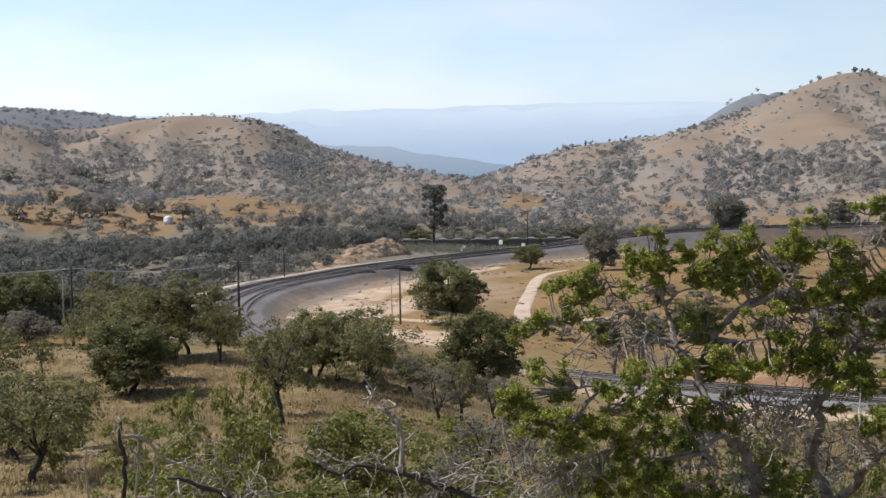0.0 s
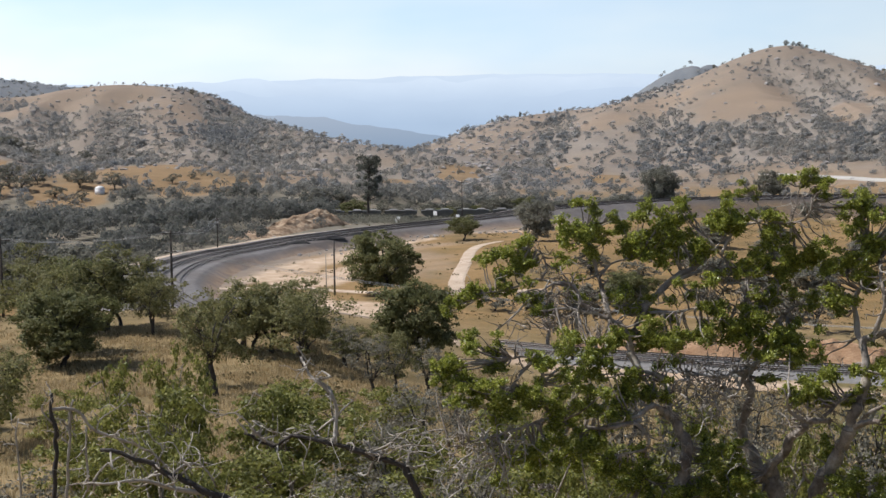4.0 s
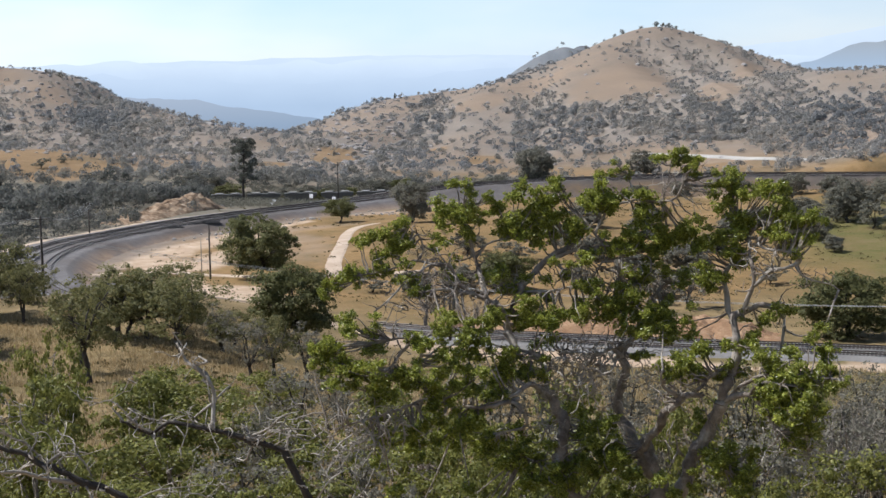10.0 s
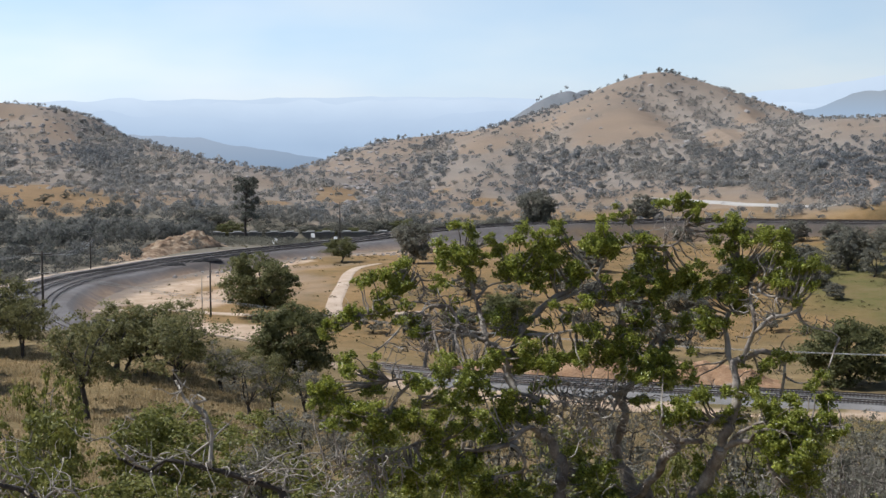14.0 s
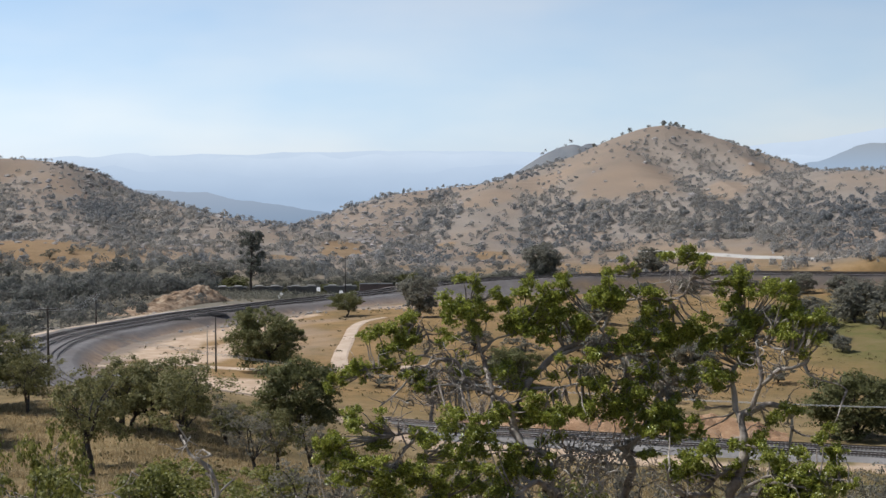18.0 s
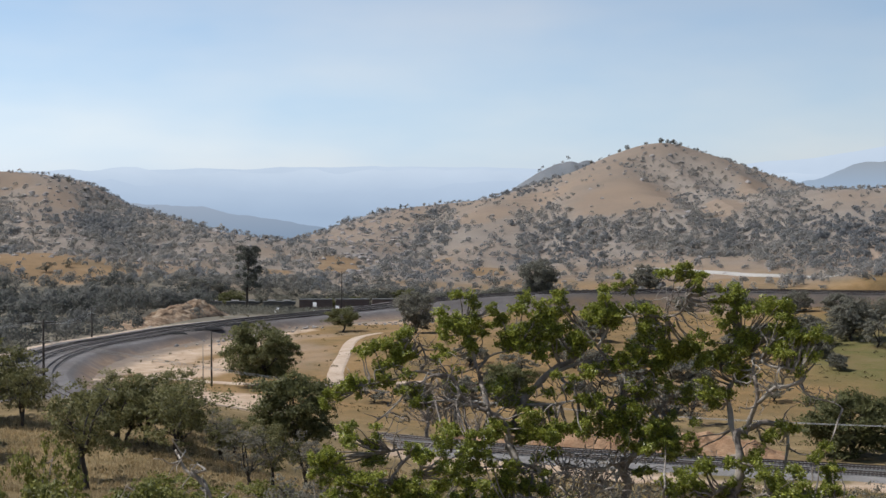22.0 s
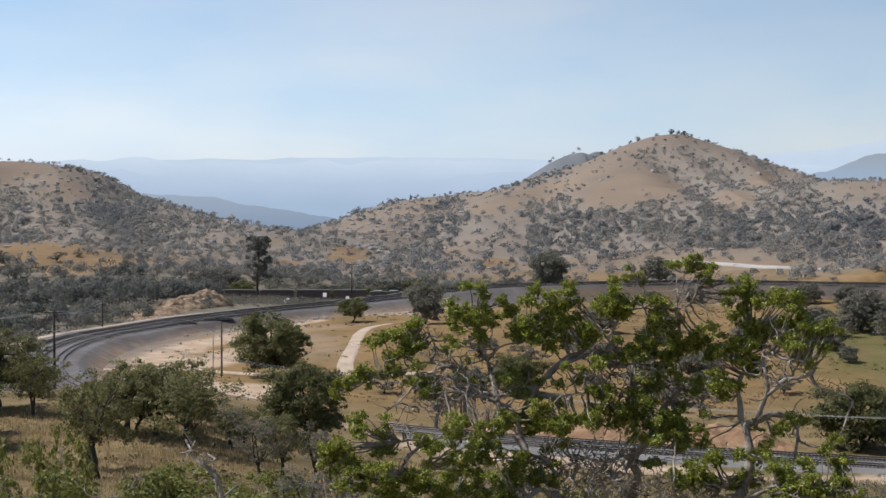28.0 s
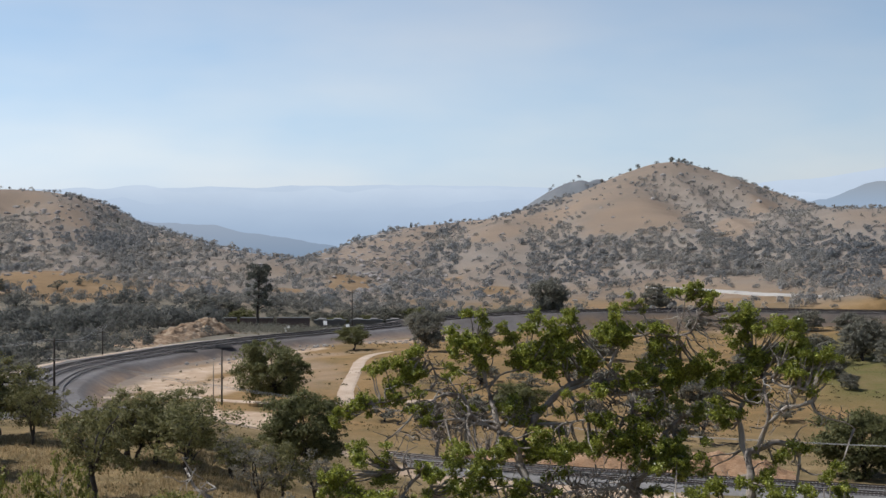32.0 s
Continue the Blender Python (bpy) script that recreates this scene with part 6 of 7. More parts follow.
limb(OAK, ((1.33, -0.34, 6.5), (1.51, -0.49, 6.71), (1.77, -0.55, 6.78), (1.94, -0.59, 6.86), (1.99, -0.6, 7.02), (1.76, -0.54, 7.08), (1.52, -0.39, 7.11), (1.37, -0.25, 7.17)), 0.038, 0.023)
limb(OAK, ((1.94, -0.59, 6.84), (2.03, -0.61, 6.7), (2.2, -0.65, 6.61), (2.46, -0.72, 6.55), (2.59, -0.75, 6.47)), 0.022, 0.009)
limb(OAK, ((1.84, -0.25, 5.93), (1.82, -0.25, 5.69), (1.79, -0.24, 5.41), (1.72, -0.23, 5.12)), 0.027, 0.012)
limb(OAK, ((0.81, -0.34, 4.53), (1.06, -0.7, 4.75), (1.24, -0.84, 4.76), (1.37, -0.97, 4.58), (1.46, -1.09, 4.38), (1.58, -1.12, 4.25)), 0.049, 0.023)
limb(OAK, ((1.17, -0.82, 4.78), (1.26, -1.04, 5.01), (1.55, -1.32, 5.07), (1.89, -1.4, 5)), 0.038, 0.017)
limb(OAK, ((0.93, -0.47, 4.7), (1.21, -0.83, 5.06), (1.59, -1.12, 5.21), (2.16, -1.36, 5.17), (2.49, -1.45, 5.17)), 0.033, 0.012)
limb(OAK, ((0.44, -0.17, 3.63), (0.54, -0.39, 3.69), (0.74, -0.63, 3.56), (0.82, -0.65, 3.61)), 0.027, 0.012)
limb(OAK, ((0.18, -0.33, 3.67), (0.07, -0.42, 3.84), (0.04, -0.41, 4.03)), 0.027, 0.012)
limb(OAK, ((-0.3, -0.36, 1.39), (-0.89, -0.48, 2.22), (-1.46, -0.52, 2.81), (-1.84, -0.49, 3.29), (-1.88, -0.49, 3.67), (-1.8, -0.49, 4.05), (-1.84, -0.39, 4.41), (-2.02, -0.38, 4.74), (-2.16, -0.37, 4.83)), 0.13, 0.076)
limb(OAK, ((-2.12, -0.37, 4.69), (-2.06, -0.17, 5.03), (-2.15, -0.07, 5.29), (-2.29, -0.06, 5.39), (-2.47, 0.05, 5.41)), 0.049, 0.029)
limb(OAK, ((-2.06, -0.17, 4.88), (-2, -0.08, 5.1), (-1.91, -0.08, 5.28), (-1.63, -0.01, 5.28)), 0.033, 0.012)
limb(OAK, ((-2.16, -0.37, 4.8), (-2.36, -0.56, 4.97), (-2.6, -0.74, 4.87), (-2.76, -0.84, 4.8)), 0.049, 0.029)
limb(OAK, ((-2.52, 0.05, 5.37), (-2.65, 0.26, 5.62), (-2.66, 0.36, 5.79), (-2.59, 0.46, 6.07), (-2.4, 0.55, 6.39), (-2.2, 0.64, 6.62), (-1.96, 0.72, 6.85), (-1.67, 0.8, 7.03), (-1.42, 0.88, 7.18)), 0.071, 0.046)
limb(OAK, ((-1.91, 0.72, 6.85), (-1.58, 0.69, 6.95), (-1.25, 0.66, 7.04), (-1.07, 0.54, 7.11), (-1.17, 0.55, 7.3), (-1.26, 0.56, 7.41)), 0.033, 0.017)
limb(OAK, ((-1.82, 0.71, 6.8), (-1.68, 0.6, 6.67), (-1.45, 0.48, 6.59), (-1.12, 0.45, 6.49), (-0.84, 0.42, 6.4)), 0.033, 0.015)
limb(OAK, ((-2.4, 0.55, 6.32), (-2.03, 0.33, 6.37), (-1.62, 0.19, 6.44), (-1.34, 0.17, 6.49)), 0.027, 0.012)
limb(OAK, ((-2.65, 0.26, 5.71), (-2.79, 0.16, 6.11), (-3.03, 0.07, 6.27), (-3.27, 0.08, 6.37), (-3.45, -0.02, 6.52), (-3.59, -0.02, 6.57)), 0.049, 0.029)
limb(OAK, ((-3.03, 0.07, 6.27), (-3.1, 0.27, 6.57), (-3.19, 0.48, 6.83), (-3.26, 0.58, 7.11), (-3.35, 0.68, 7.48), (-3.4, 0.68, 7.77)), 0.043, 0.023)
limb(OAK, ((-3.45, -0.02, 6.5), (-3.64, 0.08, 6.84), (-3.97, -0.02, 6.85), (-4.15, -0.13, 6.77)), 0.033, 0.017)
limb(OAK, ((-3.78, -0.02, 6.85), (-4.15, 0.07, 6.94), (-4.39, 0.07, 6.89), (-4.71, -0.04, 6.77), (-5.08, -0.16, 6.74)), 0.027, 0.012)
limb(OAK, ((-3.22, 0.08, 6.37), (-3.6, -0.12, 6.46), (-3.87, -0.22, 6.49), (-4.06, -0.22, 6.46)), 0.033, 0.017)
limb(OAK, ((-4.53, -0.04, 6.72), (-4.38, -0.13, 6.64), (-4.52, -0.24, 6.46), (-4.71, -0.24, 6.28), (-4.89, -0.25, 6.14)), 0.022, 0.012)
limb(OAK, ((-4.15, 0.07, 6.94), (-4.06, 0.18, 7.11), (-4.14, 0.28, 7.34), (-4.3, 0.37, 7.47)), 0.022, 0.009)
limb(OAK, ((-3.12, 0.27, 6.67), (-2.88, 0.47, 6.45), (-2.54, 0.55, 6.44)), 0.027, 0.012)
limb(OAK, ((-3.19, 0.48, 6.93), (-2.92, 0.57, 7.16), (-2.54, 0.65, 7.24)), 0.027, 0.012)
limb(OAK, ((-1.17, 0.55, 7.3), (-1.02, 0.64, 7.57), (-0.83, 0.62, 7.76), (-0.48, 0.47, 7.87)), 0.027, 0.017)
limb(OAK, ((-0.48, 0.47, 7.87), (-0.17, 0.33, 7.83), (0.09, 0.19, 7.89), (0.21, 0.07, 8.09), (0.22, 0.07, 8.23)), 0.027, 0.015)
limb(OAK, ((-0.07, 0.32, 7.83), (-0, 0.2, 8.17), (0.04, 0.2, 8.45)), 0.016, 0.009)
limb(OAK, ((-0.48, 0.47, 7.87), (-0.56, 0.58, 8.1), (-0.65, 0.6, 8.33)), 0.016, 0.009)
limb(OAK, ((-0.75, 0.41, 6.45), (-0.79, 0.41, 6.74), (-0.75, 0.41, 6.98), (-0.85, 0.42, 7.1)), 0.049, 0.035)
limb(OAK, ((-0.52, 0.68, 6.12), (-0.67, 0.6, 6.33), (-0.76, 0.51, 6.53)), 0.043, 0.041)
limb(OAK, ((-2.55, -0.75, 4.77), (-2.88, -1.03, 4.75), (-3.15, -1.13, 4.72), (-3.47, -1.22, 4.75), (-3.51, -1.22, 4.61)), 0.043, 0.023)
limb(OAK, ((-2.74, -0.84, 4.75), (-2.56, -0.95, 4.68), (-2.47, -0.95, 4.54), (-2.44, -0.95, 4.36), (-2.7, -1.04, 4.33), (-2.88, -1.03, 4.28)), 0.033, 0.017)
limb(OAK, ((-3.51, -1.22, 4.7), (-3.87, -1.42, 4.93), (-4.13, -1.63, 5.33), (-4.08, -1.72, 5.62), (-4.21, -1.73, 5.89), (-4.43, -1.73, 5.96), (-4.6, -1.74, 5.94)), 0.033, 0.017)
limb(OAK, ((-4.26, -1.73, 5.89), (-4.43, -1.83, 5.73), (-4.6, -1.94, 5.49), (-4.73, -1.95, 5.05)), 0.027, 0.012)
limb(OAK, ((-3.78, -1.42, 4.93), (-4.04, -1.62, 4.97), (-4.3, -1.83, 4.93), (-4.64, -2.04, 4.85), (-5.07, -2.17, 4.75), (-5.49, -2.3, 4.69)), 0.027, 0.012)
limb(OAK, ((-1.84, -0.49, 3.72), (-2.08, -0.67, 3.67), (-2.32, -0.76, 3.74), (-2.51, -0.85, 3.86)), 0.027, 0.012)
limb(OAK, ((-2.15, -0.17, 4.98), (-2.28, -0.06, 5.1), (-2.32, 0.14, 5.35)), 0.033, 0.017)
spray(OAK, -3.51, 0.68, 7.87, 0.34)
spray(OAK, -3.35, 0.68, 8.04, 0.27)
spray(OAK, -3.64, 0.68, 7.68, 0.3)
spray(OAK, -3.25, 0.78, 7.65, 0.32)
spray(OAK, -3.57, 0.58, 7.35, 0.34)
spray(OAK, -3.78, 0.58, 7.21, 0.25)
spray(OAK, -3.3, 0.68, 7.29, 0.23)
spray(OAK, -2.99, 0.77, 7.93, 0.16)
spray(OAK, -2.87, 0.87, 7.7, 0.28)
spray(OAK, -4.49, 0.37, 7.5, 0.23)
spray(OAK, -4.51, 0.26, 7.23, 0.31)
spray(OAK, -4.81, 0.25, 7.15, 0.34)
spray(OAK, -5.05, 0.24, 7.25, 0.27)
spray(OAK, -4.3, 0.27, 7.29, 0.2)
spray(OAK, -4.81, 0.15, 6.93, 0.29)
spray(OAK, -5.32, 0.02, 6.81, 0.31)
spray(OAK, -5.56, 0, 6.67, 0.25)
spray(OAK, -5.09, 0.04, 6.71, 0.25)
spray(OAK, -5.65, -0, 6.53, 0.2)
spray(OAK, -4.25, -0.03, 6.71, 0.27)
spray(OAK, -4.15, -0.13, 6.45, 0.24)
spray(OAK, -3.45, 0.48, 6.74, 0.29)
spray(OAK, -2.15, 0.83, 7.99, 0.35)
spray(OAK, -2.3, 0.74, 7.76, 0.37)
spray(OAK, -2.49, 0.75, 7.47, 0.34)
spray(OAK, -2.59, 0.66, 7.29, 0.3)
spray(OAK, -2.2, 0.74, 7.38, 0.34)
spray(OAK, -1.91, 0.92, 7.89, 0.3)
spray(OAK, -1.71, 0.9, 7.7, 0.3)
spray(OAK, -1.54, 0.69, 7.47, 0.37)
spray(OAK, -1.87, 0.72, 7.38, 0.28)
spray(OAK, -2.78, 0.66, 7.39, 0.21)
spray(OAK, -2.92, 0.57, 6.63, 0.32)
spray(OAK, -2.64, 0.56, 6.44, 0.27)
spray(OAK, -2.21, 0.54, 6.44, 0.27)
spray(OAK, -1.76, 1.01, 8.02, 0.23)
spray(OAK, -1.11, 0.75, 8.04, 0.3)
spray(OAK, -0.92, 0.73, 7.9, 0.37)
spray(OAK, -0.74, 0.61, 7.77, 0.32)
spray(OAK, -1.07, 0.64, 7.67, 0.32)
spray(OAK, -0.8, 0.61, 8.38, 0.16)
spray(OAK, -0.67, 0.6, 8.32, 0.14)
spray(OAK, -0.29, 0.45, 7.92, 0.27)
spray(OAK, -0.33, 0.45, 7.68, 0.3)
spray(OAK, -0.01, 0.2, 8.56, 0.23)
spray(OAK, 0.24, 0.06, 8.6, 0.25)
spray(OAK, 0.43, 0.03, 8.41, 0.23)
spray(OAK, 0.11, 0.09, 8.64, 0.18)
spray(OAK, -0.18, 0.53, 7.44, 0.32)
spray(OAK, 0.06, 0.5, 7.39, 0.34)
spray(OAK, -0.45, 0.57, 7.24, 0.3)
spray(OAK, -0.54, 0.58, 7, 0.32)
spray(OAK, -0.3, 0.65, 6.95, 0.32)
spray(OAK, 0.01, 0.5, 7.06, 0.37)
spray(OAK, 0.32, 0.35, 7.12, 0.34)
spray(OAK, 0.5, 0.32, 7.36, 0.27)
spray(OAK, -0.23, 0.74, 6.6, 0.32)
spray(OAK, -0.42, 0.77, 6.4, 0.32)
spray(OAK, 0.27, 0.57, 6.62, 0.28)
spray(OAK, -0.98, 0.53, 6.91, 0.32)
spray(OAK, -0.89, 0.52, 7.2, 0.23)
spray(OAK, 0.8, 0.27, 8.16, 0.3)
spray(OAK, 0.98, 0.24, 8.3, 0.25)
spray(OAK, 1.03, 0.23, 8.02, 0.27)
spray(OAK, 1.21, 0.19, 7.89, 0.27)
spray(OAK, 1.13, 0.21, 7.6, 0.34)
spray(OAK, 0.91, 0.25, 7.04, 0.34)
spray(OAK, 0.73, 0.28, 7.22, 0.27)
spray(OAK, 1.01, 0.23, 6.8, 0.34)
spray(OAK, 0.81, 0.17, 6.62, 0.3)
spray(OAK, 0.6, 0.31, 7.03, 0.27)
spray(OAK, 1.48, -0.07, 7.91, 0.32)
spray(OAK, 1.67, -0.22, 8.01, 0.27)
spray(OAK, 1.76, -0.24, 7.83, 0.23)
spray(OAK, 1.49, -0.07, 7.63, 0.34)
spray(OAK, 1.73, -0.23, 7.6, 0.34)
spray(OAK, 1.84, -0.36, 7.56, 0.25)
spray(OAK, 1.9, -0.47, 7.35, 0.29)
spray(OAK, 2, -0.5, 7.17, 0.25)
spray(OAK, 1.71, -0.33, 7.33, 0.27)
spray(OAK, 2.26, -0.66, 7.59, 0.25)
spray(OAK, 2.07, -0.52, 7.44, 0.22)
spray(OAK, 1.27, -0.03, 7.25, 0.27)
spray(OAK, 1.17, 0.1, 6.96, 0.23)
spray(OAK, -1.15, 0.15, 6.2, 0.34)
spray(OAK, -1.43, 0.18, 6.11, 0.36)
spray(OAK, -1.67, 0.1, 6.02, 0.31)
spray(OAK, -0.96, 0.13, 5.92, 0.34)
spray(OAK, -0.66, 0.29, 6.18, 0.32)
spray(OAK, -1.05, 0.24, 6.38, 0.32)
spray(OAK, -0.55, 0.38, 5.88, 0.34)
spray(OAK, -0.3, 0.45, 5.77, 0.32)
spray(OAK, -0.23, 0.24, 5.52, 0.32)
spray(OAK, -0.03, 0.41, 5.87, 0.3)
spray(OAK, 0.15, 0.28, 5.7, 0.27)
spray(OAK, 0.13, 0.49, 5.95, 0.28)
spray(OAK, -1.9, 0.12, 5.83, 0.34)
spray(OAK, -2.12, 0.33, 6.08, 0.29)
spray(OAK, -2.27, 0.34, 5.79, 0.29)
spray(OAK, -2.46, 0.35, 5.89, 0.27)
spray(OAK, 0.18, -0.43, 5.4, 0.35)
spray(OAK, -0.07, -0.6, 5.2, 0.33)
spray(OAK, 0.32, -0.46, 5.13, 0.29)
spray(OAK, 0.46, -0.38, 5.44, 0.24)
spray(OAK, -0.39, 0.06, 5.17, 0.22)
spray(OAK, 1.11, -0.4, 5.16, 0.29)
spray(OAK, 0.85, -0.35, 5.05, 0.2)
spray(OAK, 1.4, -0.77, 5.42, 0.33)
spray(OAK, 1.61, -1.02, 5.28, 0.35)
spray(OAK, 1.43, -1.08, 5.02, 0.37)
spray(OAK, 1.75, -1.26, 4.97, 0.39)
spray(OAK, 2, -1.32, 5.07, 0.37)
spray(OAK, 2.14, -1.46, 4.83, 0.34)
spray(OAK, 1.81, -1.38, 4.72, 0.37)
spray(OAK, 1.54, -1.21, 4.77, 0.35)
spray(OAK, 2.07, -1.44, 4.46, 0.28)
spray(OAK, 2.26, -1.08, 5.57, 0.28)
spray(OAK, 2.19, -0.96, 5.82, 0.24)
spray(OAK, 2.37, -1.21, 5.36, 0.22)
spray(OAK, 2.49, -1.45, 5.17, 0.17)
spray(OAK, 1.93, -1.2, 5.23, 0.3)
spray(OAK, 1.29, -0.13, 5.96, 0.16)
spray(OAK, 1.75, -0.13, 5.95, 0.29)
spray(OAK, -5.16, -1.77, 6.21, 0.25)
spray(OAK, -4.82, -1.75, 6.12, 0.25)
spray(OAK, -5.25, -1.88, 5.88, 0.31)
spray(OAK, -5.51, -1.9, 5.79, 0.27)
spray(OAK, -4.9, -1.86, 5.83, 0.27)
spray(OAK, -5.68, -1.91, 5.75, 0.25)
spray(OAK, -5.17, -1.87, 5.57, 0.27)
spray(OAK, -4.73, -1.95, 5.4, 0.33)
spray(OAK, -4.6, -1.94, 5.14, 0.33)
spray(OAK, -4.99, -1.96, 5.41, 0.27)
spray(OAK, -4.48, -1.74, 5.36, 0.27)
spray(OAK, -4.35, -1.73, 5.53, 0.25)
spray(OAK, -4.04, -1.72, 5.89, 0.25)
spray(OAK, -3.86, -1.62, 5.69, 0.25)
spray(OAK, -4.12, -1.73, 5.89, 0.21)
spray(OAK, -3.78, -1.32, 5.9, 0.23)
spray(OAK, -3.51, -0.92, 5.92, 0.28)
spray(OAK, -3.23, -0.72, 5.98, 0.28)
spray(OAK, -2.95, -0.33, 6, 0.26)
spray(OAK, -3.33, -0.92, 5.55, 0.3)
spray(OAK, -3.14, -0.73, 5.7, 0.26)
spray(OAK, -3.6, -1.22, 5.43, 0.29)
spray(OAK, -3.42, -1.22, 5.16, 0.32)
spray(OAK, -3.78, -1.42, 5.2, 0.27)
spray(OAK, -3.96, -1.52, 4.95, 0.29)
spray(OAK, -3.6, -1.32, 4.91, 0.27)
spray(OAK, -4.05, -1.62, 4.7, 0.29)
spray(OAK, -3.69, -1.42, 4.47, 0.31)
spray(OAK, -3.33, -1.12, 4.58, 0.28)
spray(OAK, -3.06, -1.03, 4.38, 0.3)
spray(OAK, -3.24, -1.02, 4.1, 0.28)
spray(OAK, -2.88, -0.93, 3.89, 0.28)
spray(OAK, -2.6, -0.84, 4.05, 0.26)
spray(OAK, -2.37, 0.05, 5.27, 0.33)
spray(OAK, -2.2, -0.16, 5.12, 0.31)
spray(OAK, -2.58, -0.34, 5.16, 0.28)
spray(OAK, -2.87, -0.63, 5.03, 0.3)
spray(OAK, -2.96, -0.83, 4.79, 0.28)
spray(OAK, -2.68, -0.44, 5.08, 0.26)
spray(OAK, -4.13, -1.63, 5.24, 0.25)
spray(OAK, -4.31, -1.73, 4.55, 0.31)
spray(OAK, -4.53, -1.84, 4.35, 0.31)
spray(OAK, -4.05, -1.62, 4.25, 0.29)
spray(OAK, -2.32, -0.76, 3.93, 0.3)
spray(OAK, -2.08, -0.67, 3.43, 0.32)
spray(OAK, -2.51, -0.85, 3.48, 0.32)
spray(OAK, -1.56, -0.51, 3.48, 0.35)
spray(OAK, -1.27, -0.34, 4.11, 0.31)
spray(OAK, -1.03, -0.27, 3.8, 0.33)
spray(OAK, -1.36, -0.33, 3.72, 0.31)
spray(OAK, -1.75, -0.6, 3.32, 0.33)
spray(OAK, -0.88, -0.18, 4.07, 0.27)
spray(OAK, 0.84, -0.55, 3.58, 0.29)
spray(OAK, 0.72, -0.43, 3.74, 0.24)
spray(OAK, 1.09, -0.7, 3.53, 0.29)
spray(OAK, 1.32, -0.65, 3.85, 0.22)
spray(OAK, 0.59, -0.1, 4.14, 0.18)
spray(OAK, 0.48, 0.12, 4.28, 0.2)
spray(OAK, 1.96, -1.21, 4.22, 0.26)
spray(OAK, 1.82, -1.07, 4, 0.24)
spray(OAK, -1.17, -0.35, 2.86, 0.37)
spray(OAK, -0.68, -0.21, 2.72, 0.38)
spray(OAK, -1.74, -0.5, 2.71, 0.39)
spray(OAK, -2.31, -0.76, 2.79, 0.39)
spray(OAK, -2.88, -0.93, 3.04, 0.36)

def fill(root, x, y, z, rx, ry, rz, count, size):
    """Scatters leaf bunches through a mass of the crown."""
    for p in blob(RNG_OAK, count, 0.6):
        cluster(root, x + p[0] * rx, y + p[1] * ry, z + p[2] * rz, size * RNG_OAK.uniform(0.75, 1.25))


fill(OAK, -4.64, -1.94, 5.31, 0.95, 0.8, 0.9, 6, 0.168)
fill(OAK, -3.42, -1.22, 4.79, 0.95, 0.8, 1.05, 6, 0.168)
fill(OAK, -4.14, -1.73, 3.92, 1.0, 0.8, 0.85, 6, 0.168)
fill(OAK, -2.41, -0.85, 3.39, 0.98, 0.7, 0.8, 7, 0.168)
fill(OAK, -1.17, -0.35, 3.73, 0.64, 0.5, 0.73, 8, 0.168)
fill(OAK, -2.86, -0.33, 5.44, 0.73, 0.5, 0.46, 4, 0.157)
fill(OAK, -1.37, -0.53, 2.62, 1.18, 0.6, 0.55, 5, 0.168)
fill(OAK, 1.79, -1.27, 4.88, 0.68, 0.5, 0.68, 8, 0.168)
fill(OAK, -0.01, 0.2, 5.71, 0.76, 0.6, 0.57, 6, 0.157)
fill(OAK, -5.32, -2.08, 5.78, 0.59, 0.5, 0.51, 6, 0.157)
fill(OAK, 0.74, -0.63, 3.51, 0.55, 0.4, 0.55, 5, 0.157)
fill(OAK, -3.43, -1.32, 2.88, 0.96, 0.7, 0.52, 5, 0.168)
fill(OAK, -1.21, 0.16, 6.83, 0.84, 0.6, 0.42, 7, 0.157)
fill(OAK, -0.76, -0.1, 6.01, 0.84, 0.6, 0.51, 7, 0.157)
fill(OAK, -2.16, -0.17, 6.03, 0.8, 0.6, 0.6, 6, 0.157)
fill(OAK, -2.82, -0.33, 5.31, 0.73, 0.6, 0.55, 3, 0.157)
fill(OAK, -2.08, -0.37, 4.37, 0.91, 0.6, 0.64, 6, 0.157)
fill(OAK, -1.24, -0.44, 3.62, 1, 0.6, 0.55, 6, 0.157)
fill(OAK, -3.02, -0.73, 3.89, 0.81, 0.6, 0.54, 5, 0.157)
fill(OAK, 0.97, -0.58, 3.46, 0.74, 0.5, 0.55, 8, 0.157)
fill(OAK, -0.03, -0.5, 3.34, 0.73, 0.5, 0.55, 7, 0.157)
fill(OAK, -3.38, -0.32, 6.06, 0.55, 0.5, 0.46, 5, 0.146)
fill(OAK, 0.54, 0.01, 6.75, 0.47, 0.4, 0.38, 4, 0.146)
fill(OAK, 1.13, -0.3, 5.42, 0.56, 0.4, 0.47, 4, 0.146)


def tangle(root, x, y, z, rx, ry, rz, count, material):
    """A thicket of dead curling twigs inside the crown."""
    for k in range(count // 12):
        sh = Shape()
        for p in blob(RNG_OAK, 12, 0.6) * np.array((rx, ry, rz)):
            q = [np.array((x, y, z)) + p]
            way = RNG_OAK.normal(0, 1, 3)
            for step in range(RNG_OAK.randint(5, 10)):
                way = way * 0.72 + RNG_OAK.normal(0, 0.62, 3)
                way /= np.linalg.norm(way)
                q.append(q[-1] + way * 0.11)
            r = RNG_OAK.uniform(0.006, 0.017)
            sh.tube(spline(q, 12), np.linspace(r, r * 0.35, 13), 5)
        tagged(part("twig_spray", sh.mesh("twig_spray", material), root), kind="stuff")


